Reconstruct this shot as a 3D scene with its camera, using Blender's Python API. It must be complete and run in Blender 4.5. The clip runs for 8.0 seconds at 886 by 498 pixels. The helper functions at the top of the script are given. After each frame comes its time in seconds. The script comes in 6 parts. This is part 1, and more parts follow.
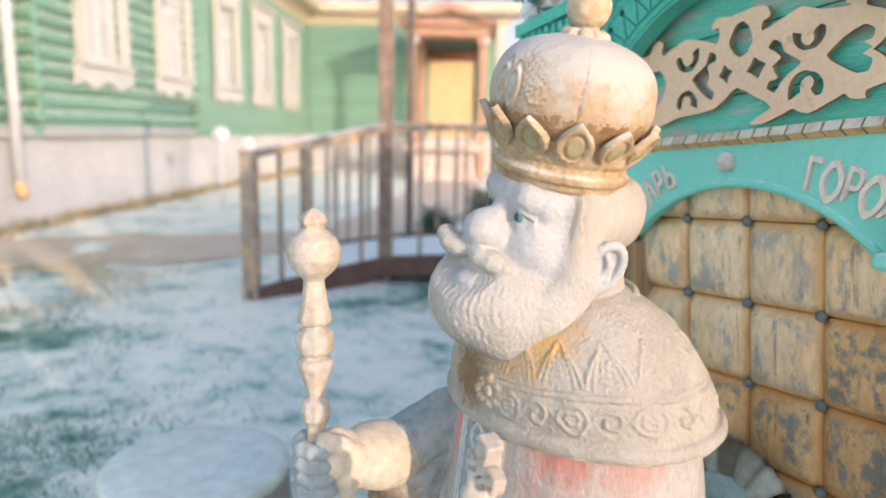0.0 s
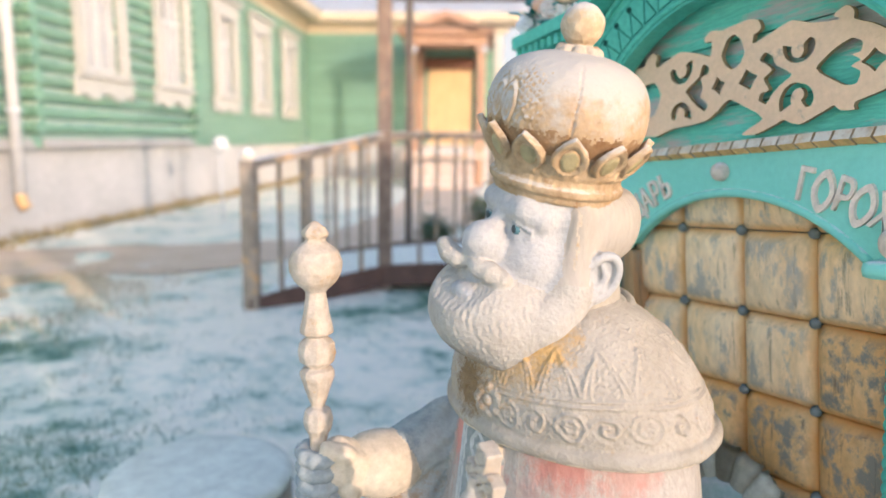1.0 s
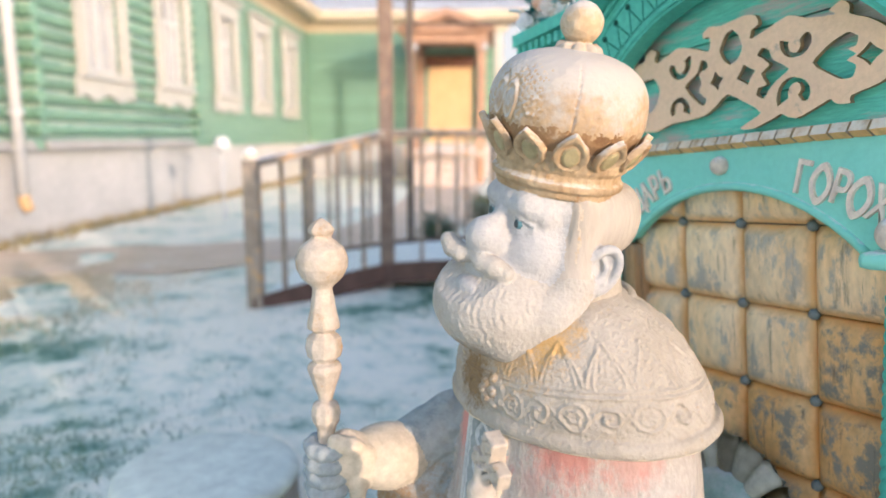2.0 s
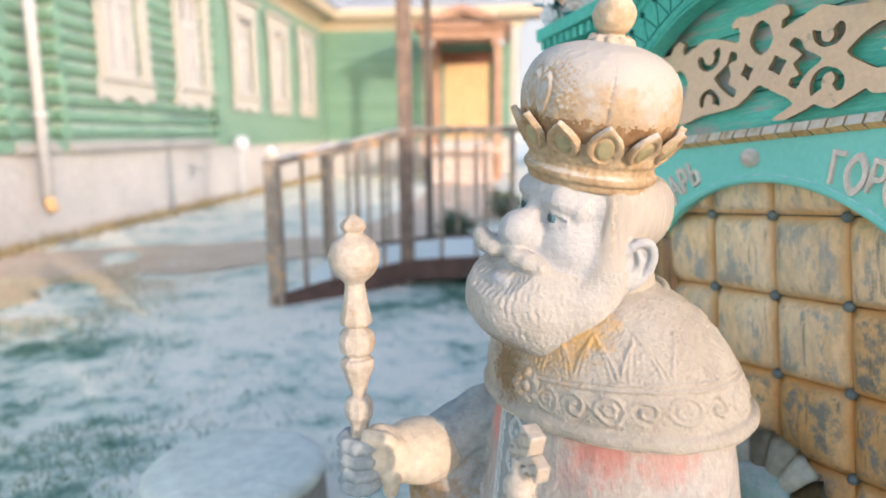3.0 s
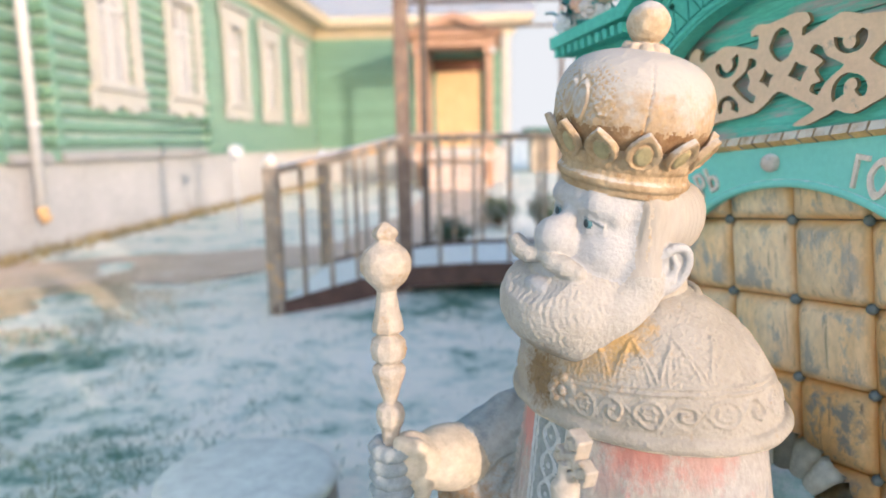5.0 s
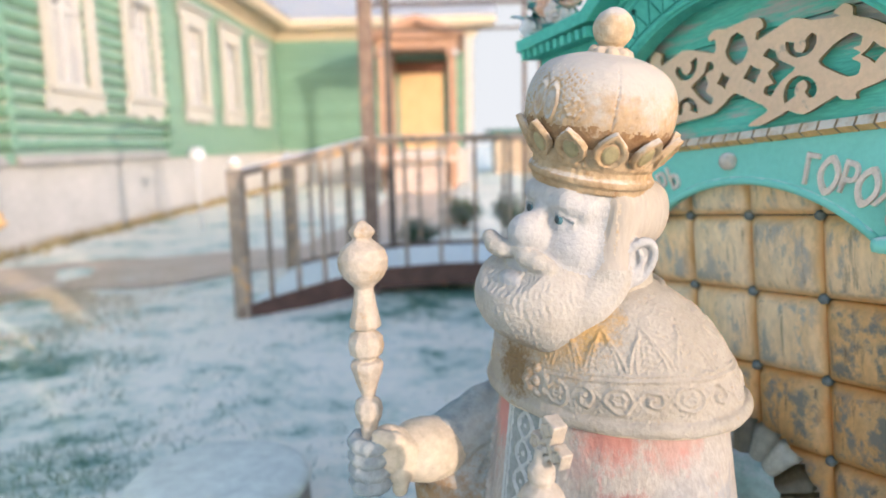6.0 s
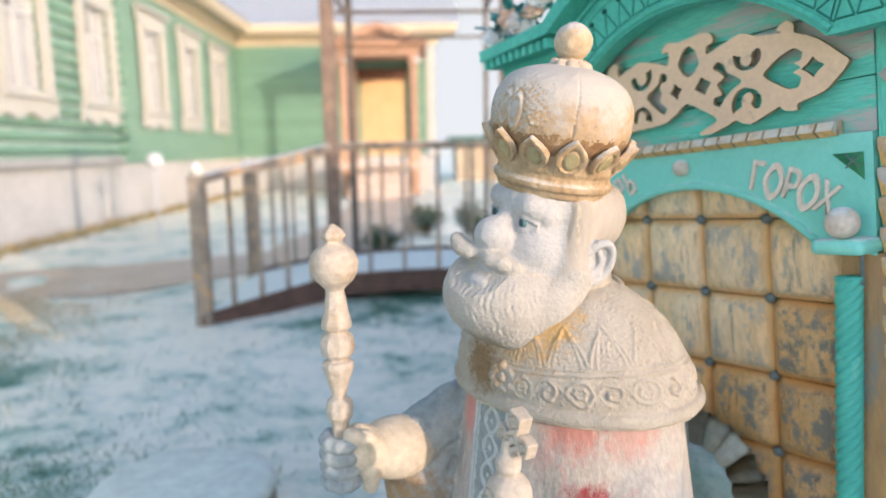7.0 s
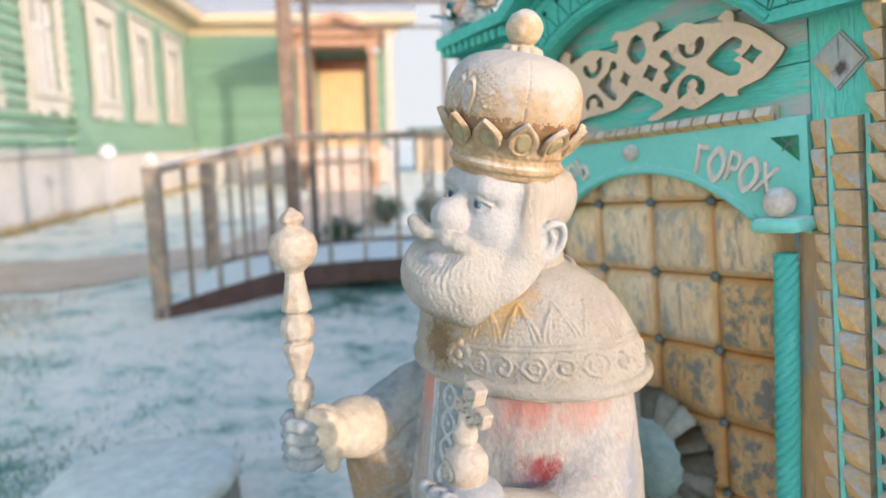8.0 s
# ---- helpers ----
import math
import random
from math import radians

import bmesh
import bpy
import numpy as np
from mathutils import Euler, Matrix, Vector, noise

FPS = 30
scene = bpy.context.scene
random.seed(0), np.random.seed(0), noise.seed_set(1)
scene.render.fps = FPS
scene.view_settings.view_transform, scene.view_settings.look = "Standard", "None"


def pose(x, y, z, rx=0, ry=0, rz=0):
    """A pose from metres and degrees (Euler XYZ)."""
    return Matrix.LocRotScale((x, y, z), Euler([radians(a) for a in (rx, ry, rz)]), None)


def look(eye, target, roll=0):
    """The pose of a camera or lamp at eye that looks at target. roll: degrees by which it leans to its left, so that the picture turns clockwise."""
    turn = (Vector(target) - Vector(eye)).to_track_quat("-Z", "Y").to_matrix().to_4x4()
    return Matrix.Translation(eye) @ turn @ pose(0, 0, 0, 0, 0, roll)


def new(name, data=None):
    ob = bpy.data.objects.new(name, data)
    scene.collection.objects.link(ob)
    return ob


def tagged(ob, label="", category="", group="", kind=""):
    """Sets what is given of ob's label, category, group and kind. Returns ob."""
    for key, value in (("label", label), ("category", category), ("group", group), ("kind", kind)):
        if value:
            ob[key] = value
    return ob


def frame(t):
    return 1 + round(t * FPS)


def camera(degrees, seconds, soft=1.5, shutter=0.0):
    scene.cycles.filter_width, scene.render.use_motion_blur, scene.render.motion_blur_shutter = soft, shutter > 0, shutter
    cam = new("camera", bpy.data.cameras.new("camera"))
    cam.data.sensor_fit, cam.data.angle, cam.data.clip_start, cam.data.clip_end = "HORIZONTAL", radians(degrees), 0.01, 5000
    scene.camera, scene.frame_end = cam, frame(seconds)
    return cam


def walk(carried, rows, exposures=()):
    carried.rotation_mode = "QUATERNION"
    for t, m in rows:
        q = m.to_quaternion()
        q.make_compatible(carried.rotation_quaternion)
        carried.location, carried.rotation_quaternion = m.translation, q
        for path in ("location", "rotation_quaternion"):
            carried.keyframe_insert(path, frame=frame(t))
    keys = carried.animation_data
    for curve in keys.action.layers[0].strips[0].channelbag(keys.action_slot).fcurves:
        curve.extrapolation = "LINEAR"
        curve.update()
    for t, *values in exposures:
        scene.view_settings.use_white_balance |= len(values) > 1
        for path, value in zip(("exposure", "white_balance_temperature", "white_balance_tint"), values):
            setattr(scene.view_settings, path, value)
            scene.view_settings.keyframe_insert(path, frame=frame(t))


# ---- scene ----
# ---- camera and walk ----
cam = camera(66.0, 8.0, soft=1.6)
cam.data.dof.use_dof, cam.data.dof.focus_distance, cam.data.dof.aperture_fstop = True, 1.03, 2.1
PATH = [
    (0.0, 0.0000, 0.0000, 1.2500, 80.260, -1.137, 3.395),
    (0.5, 0.0004, -0.0103, 1.2548, 80.661, -1.277, 3.365),
    (1.0, 0.0016, -0.0197, 1.2596, 80.888, -0.726, 3.294),
    (2.5, -0.0048, -0.0444, 1.2575, 80.546, 0.287, 3.697),
    (3.0, -0.0232, -0.0448, 1.2561, 80.459, 0.626, 4.702),
    (3.5, -0.0415, -0.0428, 1.2579, 80.642, 0.637, 5.312),
    (4.0, -0.0601, -0.0425, 1.2544, 80.535, 0.705, 5.395),
    (4.5, -0.0766, -0.0450, 1.2581, 80.894, 0.796, 4.954),
    (6.0, -0.1059, -0.0901, 1.2551, 81.138, 1.192, 0.805),
    (6.5, -0.1117, -0.1096, 1.2563, 81.406, 1.092, -0.712),
    (7.0, -0.1175, -0.1331, 1.2546, 81.658, 0.941, -2.394),
    (7.5, -0.1160, -0.1512, 1.2455, 81.019, 0.939, -4.208),
    (8.0, -0.1128, -0.1649, 1.2416, 80.912, 1.091, -5.699),
]
EXPOSURES = [(0.0, 1.94, 6400, 21), (4.5, 1.89, 6400, 21), (8.0, 1.87, 6350, 19)]
walk(cam, [(t, pose(x, y, z, rx, ry, rz)) for t, x, y, z, rx, ry, rz in PATH], EXPOSURES)

# ---- world and sun ----
SUN_WAY = Vector((0.659, -0.752, 0.192)).normalized()   # towards the sun, low in the afternoon
world = bpy.data.worlds.new("sky")
scene.world = world
world.use_nodes = True
wn = world.node_tree.nodes
wl = world.node_tree.links
sky = wn.new("ShaderNodeTexSky")
sky.sky_type = "NISHITA"
sky.sun_disc = False
sky.sun_elevation = math.asin(SUN_WAY.z)
sky.sun_rotation = math.atan2(SUN_WAY.x, SUN_WAY.y)
sky.air_density, sky.dust_density, sky.ozone_density = 1.0, 0.8, 1.0
wl.new(sky.outputs[0], wn["Background"].inputs[0])
wn["Background"].inputs[1].default_value = 0.15
sun_data = bpy.data.lights.new("sun", "SUN")
sun_data.energy, sun_data.angle, sun_data.color = 0.97, radians(0.6), (1.0, 0.82, 0.64)
sun = new("sun", sun_data)
sun.matrix_world = look(SUN_WAY * 50, (0, 0, 0))


# ---- materials ----
def material(name, colours, scale=8.0, rough=0.8, bump=0.3, fine=60.0, frost=0.0, stretch=(1, 1, 1), metal=0.0,
             wear=None, wear_amount=0.5, wear_scale=5.0, scratch=None, vary=0.0, frost_colour=(0.78, 0.80, 0.82), spots=(), rim=None, speckle=(0.78, 1.18)):
    """A surface of two colours mixed by noise, with fine grain, optional worn patches and frost on what faces up."""
    m = bpy.data.materials.new(name)
    m.use_nodes = True
    n, l = m.node_tree.nodes, m.node_tree.links
    bs = n["Principled BSDF"]
    co = n.new("ShaderNodeTexCoord")
    mp = n.new("ShaderNodeMapping")
    mp.inputs["Scale"].default_value = stretch
    l.new(co.outputs["Object"], mp.inputs[0])
    if vary:
        oi = n.new("ShaderNodeObjectInfo")
        sp = n.new("ShaderNodeMath")
        sp.operation = "MULTIPLY"
        sp.inputs[1].default_value = 37.0
        l.new(oi.outputs["Random"], sp.inputs[0])
        l.new(sp.outputs[0], mp.inputs["Location"])

    def noise_tex(sc, detail=4.0, rough_=0.6):
        t = n.new("ShaderNodeTexNoise")
        t.inputs["Scale"].default_value, t.inputs["Detail"].default_value, t.inputs["Roughness"].default_value = sc, detail, rough_
        l.new(mp.outputs[0], t.inputs["Vector"])
        return t

    def ramp(src, lo, hi):
        r = n.new("ShaderNodeMapRange")
        r.inputs["From Min"].default_value, r.inputs["From Max"].default_value = lo, hi
        l.new(src, r.inputs["Value"])
        return r.outputs[0]

    def mix(fac, a, b, blend="MIX"):
        x = n.new("ShaderNodeMix")
        x.data_type, x.blend_type = "RGBA", blend
        for sock, val in ((x.inputs[0], fac), (x.inputs[6], a), (x.inputs[7], b)):
            if isinstance(val, (int, float)):
                sock.default_value = val
            elif isinstance(val, tuple):
                sock.default_value = (*val, 1.0)
            else:
                l.new(val, sock)
        return x.outputs[2]

    big = noise_tex(scale)
    grain = noise_tex(fine, 3.0)
    col = mix(ramp(big.outputs[0], 0.35, 0.65), colours[0], colours[1])
    g = n.new("ShaderNodeHueSaturation")
    l.new(col, g.inputs["Color"])
    l.new(ramp(grain.outputs[0], 0.2, 0.8), g.inputs["Value"])
    gm = g.inputs["Value"].links[0].from_node
    gm.inputs["To Min"].default_value, gm.inputs["To Max"].default_value = speckle
    col = g.outputs[0]
    if vary:
        hv = n.new("ShaderNodeHueSaturation")
        mr = ramp(oi.outputs["Random"], 0.0, 1.0)
        mr.node.inputs["To Min"].default_value, mr.node.inputs["To Max"].default_value = 1 - vary, 1 + vary
        l.new(mr, hv.inputs["Value"])
        l.new(col, hv.inputs["Color"])
        col = hv.outputs[0]
    if wear:
        w = noise_tex(wear_scale, 6.0, 0.7)
        lo = 0.70 - 0.36 * wear_amount
        col = mix(ramp(w.outputs[0], lo, lo + 0.10), col, wear)
    if scratch:
        sm = n.new("ShaderNodeMapping")
        sm.inputs["Scale"].default_value = (9, 9, 1.6)
        l.new(mp.outputs[0], sm.inputs[0])
        t = n.new("ShaderNodeTexNoise")
        t.inputs["Scale"].default_value, t.inputs["Detail"].default_value, t.inputs["Roughness"].default_value = 7.0, 6.0, 0.75
        l.new(sm.outputs[0], t.inputs["Vector"])
        sr = ramp(t.outputs[0], 0.57, 0.66)
        sr.node.inputs["To Max"].default_value = 0.75
        col = mix(sr, col, scratch)
    if rim:                                               # paint left along the edges of a piece
        sx = n.new("ShaderNodeSeparateXYZ")
        l.new(co.outputs["Object"], sx.inputs[0])
        side = []
        for axis in (0, 2):
            ab = n.new("ShaderNodeMath")
            ab.operation = "ABSOLUTE"
            l.new(sx.outputs[axis], ab.inputs[0])
            side.append(ab.outputs[0])
        mx = n.new("ShaderNodeMath")
        mx.operation = "MAXIMUM"
        l.new(side[0], mx.inputs[0])
        l.new(side[1], mx.inputs[1])
        rd = n.new("ShaderNodeMath")
        rd.operation = "MULTIPLY_ADD"
        rd.inputs[1].default_value = 0.05
        l.new(noise_tex(24.0, 5.0, 0.7).outputs[0], rd.inputs[0])
        l.new(mx.outputs[0], rd.inputs[2])
        col = mix(ramp(rd.outputs[0], rim[0] + 0.016, rim[0] + 0.034), col, rim[1])
    for at, reach, tint, most in spots:                    # stains and painted shade with a worn, uneven outline
        vd = n.new("ShaderNodeVectorMath")
        vd.operation = "DISTANCE"
        l.new(co.outputs["Object"], vd.inputs[0])
        vd.inputs[1].default_value = at
        sd = n.new("ShaderNodeMath")
        sd.operation = "MULTIPLY_ADD"
        sd.inputs[1].default_value = reach * 2.4
        l.new(noise_tex(46.0, 8.0, 0.8).outputs[0], sd.inputs[0])
        l.new(vd.outputs["Value"], sd.inputs[2])
        sr = ramp(sd.outputs[0], reach * 1.60, reach * 2.18)
        sr.node.inputs["To Min"].default_value, sr.node.inputs["To Max"].default_value = most, 0.0
        col = mix(sr, col, tint)
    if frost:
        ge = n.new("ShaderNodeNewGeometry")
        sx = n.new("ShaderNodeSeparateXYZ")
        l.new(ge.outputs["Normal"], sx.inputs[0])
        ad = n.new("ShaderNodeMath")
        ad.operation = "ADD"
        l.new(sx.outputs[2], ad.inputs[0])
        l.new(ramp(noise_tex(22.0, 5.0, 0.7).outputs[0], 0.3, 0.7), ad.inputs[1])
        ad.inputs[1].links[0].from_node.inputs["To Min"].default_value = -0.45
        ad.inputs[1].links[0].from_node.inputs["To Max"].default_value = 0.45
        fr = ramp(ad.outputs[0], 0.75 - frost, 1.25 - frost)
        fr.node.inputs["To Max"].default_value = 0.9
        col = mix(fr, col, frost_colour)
    l.new(col, bs.inputs["Base Color"])
    bs.inputs["Roughness"].default_value = rough
    bs.inputs["Specular IOR Level"].default_value = 0.5 if rough < 0.5 else 0.18
    bs.inputs["Metallic"].default_value = metal
    if bump:
        bp = n.new("ShaderNodeBump")
        bp.inputs["Strength"].default_value, bp.inputs["Distance"].default_value = bump, 0.004
        chisel = noise_tex(fine * 0.33, 2.0)
        hs = n.new("ShaderNodeMath")
        hs.operation = "MULTIPLY_ADD"
        hs.inputs[1].default_value = 1.6
        l.new(chisel.outputs[0], hs.inputs[0])
        l.new(grain.outputs[0], hs.inputs[2])
        l.new(hs.outputs[0], bp.inputs["Height"])
        l.new(bp.outputs[0], bs.inputs["Normal"])
    return m


M_SNOW = material("snow", ((0.82, 0.86, 0.81), (0.77, 0.82, 0.77)), 3, 0.7, 0.12, 30)
# Upper faces of the logs mix towards a paler green.
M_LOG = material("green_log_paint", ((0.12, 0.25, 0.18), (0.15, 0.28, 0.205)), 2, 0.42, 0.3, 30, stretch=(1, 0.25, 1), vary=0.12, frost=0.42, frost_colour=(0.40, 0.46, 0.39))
M_GREEN_BOARD = material("green_board_paint", ((0.16, 0.29, 0.22), (0.14, 0.265, 0.20)), 2, 0.55, 0.2, 30, vary=0.08)
M_WALL_BOARD = material("green_wall_board_paint", ((0.15, 0.275, 0.21), (0.17, 0.295, 0.225)), 2, 0.45, 0.2, 30, stretch=(1, 0.3, 1), vary=0.06)
M_CREAM = material("cream_paint", ((0.425, 0.425, 0.395), (0.39, 0.39, 0.36)), 3, 0.6, 0.2, 40)
M_PLASTER = material("white_plaster", ((0.44, 0.43, 0.415), (0.39, 0.385, 0.37)), 1.5, 0.9, 0.6, 25, wear=(0.36, 0.34, 0.31), wear_amount=0.25, wear_scale=1.2)
M_GLASS = material("dull_window_glass", ((0.36, 0.37, 0.37), (0.42, 0.42, 0.41)), 2, 0.15, 0.0)
M_GLASS_DARK = material("dark_window_glass", ((0.13, 0.14, 0.14), (0.17, 0.18, 0.175)), 2, 0.15, 0.0)
M_SHEET = material("weathered_pale_sheet", ((0.36, 0.345, 0.325), (0.31, 0.30, 0.28)), 3, 0.6, 0.2, 30)
M_METAL_WHITE = material("white_painted_metal", ((0.47, 0.48, 0.485), (0.42, 0.43, 0.435)), 4, 0.45, 0.1, 40)
M_PORCH = material("brown_porch_wood", ((0.34, 0.20, 0.135), (0.42, 0.27, 0.19)), 5, 0.6, 0.3, 50, vary=0.1)
M_DOOR = material("ochre_door_paint", ((0.56, 0.39, 0.215), (0.52, 0.35, 0.18)), 3, 0.5, 0.2, 40)
# Orange wear patches also imitate the sunlit sides of posts and rails.
M_RAIL = material("weathered_brown_rail", ((0.25, 0.20, 0.155), (0.38, 0.32, 0.26)), 9, 0.7, 0.4, 70, frost=0.35, vary=0.25, wear=(0.55, 0.32, 0.14), wear_amount=0.44, wear_scale=9)
M_TALL = material("dark_weathered_post", ((0.16, 0.11, 0.085), (0.25, 0.185, 0.145)), 9, 0.7, 0.4, 70, frost=0.2, wear=(0.40, 0.22, 0.12), wear_amount=0.28, wear_scale=9)
M_CAP = material("frosted_newel_cap", ((0.66, 0.55, 0.42), (0.74, 0.66, 0.54)), 12, 0.8, 0.4, 60, frost=0.5)
M_ROOF = material("grey_roof_sheet", ((0.35, 0.36, 0.36), (0.45, 0.46, 0.46)), 2, 0.5, 0.2, 20, frost=0.4)
M_TEAL = material("turquoise_paint", ((0.215, 0.645, 0.535), (0.25, 0.69, 0.585)), 6, 0.55, 0.14, 80, vary=0.06, frost=0.08, speckle=(0.93, 1.06))
M_TEAL_OLD = material("peeling_turquoise_paint", ((0.125, 0.59, 0.455), (0.155, 0.645, 0.51)), 7, 0.6, 0.6, 60, stretch=(0.6, 1, 4),
                      wear=(0.54, 0.47, 0.43), wear_amount=0.60, wear_scale=4)
# Deeper turquoise for the pediment, with overhang shade taken into the colour.
M_TEAL_DEEP = material("deep_shaded_turquoise_paint", ((0.08, 0.475, 0.365), (0.105, 0.54, 0.42)), 7, 0.55, 0.4, 80, vary=0.06, wear=(0.16, 0.55, 0.45), wear_amount=0.2, wear_scale=12)
M_CARVED = material("bare_carved_plywood", ((0.86, 0.585, 0.38), (0.80, 0.545, 0.36)), 12, 0.75, 0.3, 90, speckle=(0.9, 1.08), wear=(0.36, 0.30, 0.25), wear_amount=0.24, wear_scale=22)
M_PAD = material("weathered_ochre_panel", ((0.76, 0.42, 0.165), (0.78, 0.51, 0.26)), 9, 0.6, 0.4, 70, stretch=(1, 1, 0.7),
                 wear=(0.27, 0.25, 0.205), wear_amount=0.58, wear_scale=24, scratch=(0.15, 0.12, 0.09), vary=0.14, rim=(0.073, (0.80, 0.43, 0.15)))
# Paler copy of M_PAD for upper pads: brighter light and bleaching in one colour.
M_PAD_PALE = material("brightened_tan_panel", ((0.88, 0.595, 0.325), (0.88, 0.67, 0.44)), 9, 0.6, 0.4, 70, stretch=(1, 1, 0.45),
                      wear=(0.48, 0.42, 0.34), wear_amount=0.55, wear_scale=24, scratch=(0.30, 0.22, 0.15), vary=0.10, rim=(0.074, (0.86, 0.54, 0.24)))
M_TEAL_POST = material("cracked_turquoise_paint", ((0.125, 0.59, 0.455), (0.155, 0.645, 0.51)), 7, 0.6, 0.7, 60, stretch=(3.5, 1, 0.6),
                       wear=(0.46, 0.41, 0.38), wear_amount=0.42, wear_scale=4, scratch=(0.05, 0.13, 0.11))
M_TEAL_ROPE = material("deep_turquoise_rope_paint", ((0.075, 0.46, 0.37), (0.10, 0.52, 0.42)), 8, 0.5, 0.2, 80, speckle=(0.9, 1.08), wear=(0.20, 0.60, 0.50), wear_amount=0.2, wear_scale=16)
M_STUD = material("grey_button", ((0.13, 0.17, 0.17), (0.20, 0.22, 0.21)), 20, 0.5, 0.3, 80)
M_STRIP = material("frosted_notched_wood", ((0.64, 0.44, 0.26), (0.56, 0.385, 0.235)), 14, 0.7, 0.5, 90, frost=0.62, frost_colour=(0.76, 0.67, 0.56), vary=0.12, wear=(0.46, 0.45, 0.43), wear_amount=0.50, wear_scale=22, scratch=(0.13, 0.12, 0.11))
M_LEAFGREEN = material("dark_green_paint", ((0.03, 0.20, 0.09), (0.05, 0.26, 0.12)), 20, 0.5, 0.3, 60)


# ---- mesh helpers ----
def finish(name, bm, mat, parent=None, label="", smooth=False, mats=None):
    bmesh.ops.recalc_face_normals(bm, faces=bm.faces)
    me = bpy.data.meshes.new(name)
    bm.to_mesh(me)
    bm.free()
    for m in (mats or [mat]):
        me.materials.append(m)
    if smooth:
        me.shade_smooth()
    ob = new(name, me)
    if parent is not None:
        ob.parent = parent
    if label:
        tagged(ob, label)
    return ob


def part(name, bm, mat, parent, label="", smooth=False):
    return finish(name, bm, mat, parent, label, smooth)


def thing(name, label, category, m=None, group="", kind=""):
    ob = new(name)
    ob.empty_display_size = 0.05
    if m is not None:
        ob.matrix_world = m
    return tagged(ob, label, category, group, kind)


def box(bm, x0, x1, y0, y1, z0, z1, bevel=0.0, m=None):
    r = bmesh.ops.create_cube(bm, size=1.0)
    vs = r["verts"]
    for v in vs:
        v.co = Vector(((x0 + x1) / 2 + v.co.x * (x1 - x0), (y0 + y1) / 2 + v.co.y * (y1 - y0), (z0 + z1) / 2 + v.co.z * (z1 - z0)))
    if bevel:
        es = list({e for v in vs for e in v.link_edges})
        rb = bmesh.ops.bevel(bm, geom=es, offset=bevel, segments=2, affect="EDGES", profile=0.6)
        vs = list({v for f in rb["faces"] for v in f.verts} | {v for v in vs if v.is_valid})
    if m is not None:
        bmesh.ops.transform(bm, matrix=m, verts=[v for v in vs if v.is_valid])
    return vs


def boxed(*a, bevel=0.0, m=None):
    bm = bmesh.new()
    box(bm, *a, bevel=bevel, m=m)
    return bm


def lathe(bm, profile, seg=24, m=None, wobble=0.0):
    """Turns (radius, height) pairs about z."""
    rings = []
    for r, z in profile:
        if r <= 1e-6:
            rings.append([bm.verts.new((0, 0, z))])
        else:
            rings.append([bm.verts.new((r * math.cos(a), r * math.sin(a), z)) for a in (2 * math.pi * i / seg for i in range(seg))])
    for a, b in zip(rings, rings[1:]):
        for i in range(seg):
            j = (i + 1) % seg
            if len(a) == 1 and len(b) == 1:
                continue
            if len(a) == 1:
                bm.faces.new((a[0], b[j], b[i]))
            elif len(b) == 1:
                bm.faces.new((a[i], a[j], b[0]))
            else:
                bm.faces.new((a[i], a[j], b[j], b[i]))
    for ring in (rings[0], rings[-1]):
        if len(ring) > 1:
            bm.faces.new(ring)
    vs = [v for r in rings for v in r]
    if m is not None:
        bmesh.ops.transform(bm, matrix=m, verts=vs)
    return vs


def lathed(profile, seg=24, m=None):
    bm = bmesh.new()
    lathe(bm, profile, seg, m)
    return bm


def slab(bm, loops, y0, y1):
    """A flat board cut to closed outlines in x and z (the first is the outside, others are holes), from y0 to y1."""
    edges = []
    for loop in loops:
        vs = [bm.verts.new((x, y0, z)) for x, z in loop]
        edges += [bm.edges.new((vs[i], vs[(i + 1) % len(vs)])) for i in range(len(vs))]
    r = bmesh.ops.triangle_fill(bm, use_beauty=True, use_dissolve=False, edges=edges, normal=(0, -1, 0))
    faces = [f for f in r["geom"] if isinstance(f, bmesh.types.BMFace)]
    ex = bmesh.ops.extrude_face_region(bm, geom=faces)
    for v in ex["geom"]:
        if isinstance(v, bmesh.types.BMVert):
            v.co.y = y1


def slabbed(loops, y0, y1):
    bm = bmesh.new()
    slab(bm, loops, y0, y1)
    return bm


def tube(bm, pts, radii, seg=8):
    """A round bar along points."""
    rings = []
    for i, p in enumerate(pts):
        a, b = Vector(pts[max(i - 1, 0)]), Vector(pts[min(i + 1, len(pts) - 1)])
        q = (b - a).to_track_quat("Z", "Y")
        r = radii[i] if isinstance(radii, (list, tuple)) else radii
        rings.append([bm.verts.new(Vector(p) + q @ Vector((r * math.cos(t), r * math.sin(t), 0))) for t in (2 * math.pi * k / seg for k in range(seg))])
    for a, b in zip(rings, rings[1:]):
        for i in range(seg):
            j = (i + 1) % seg
            bm.faces.new((a[i], a[j], b[j], b[i]))
    bm.faces.new(rings[0][::-1])
    bm.faces.new(rings[-1])


def tubed(pts, radii, seg=8):
    bm = bmesh.new()
    tube(bm, pts, radii, seg)
    return bm


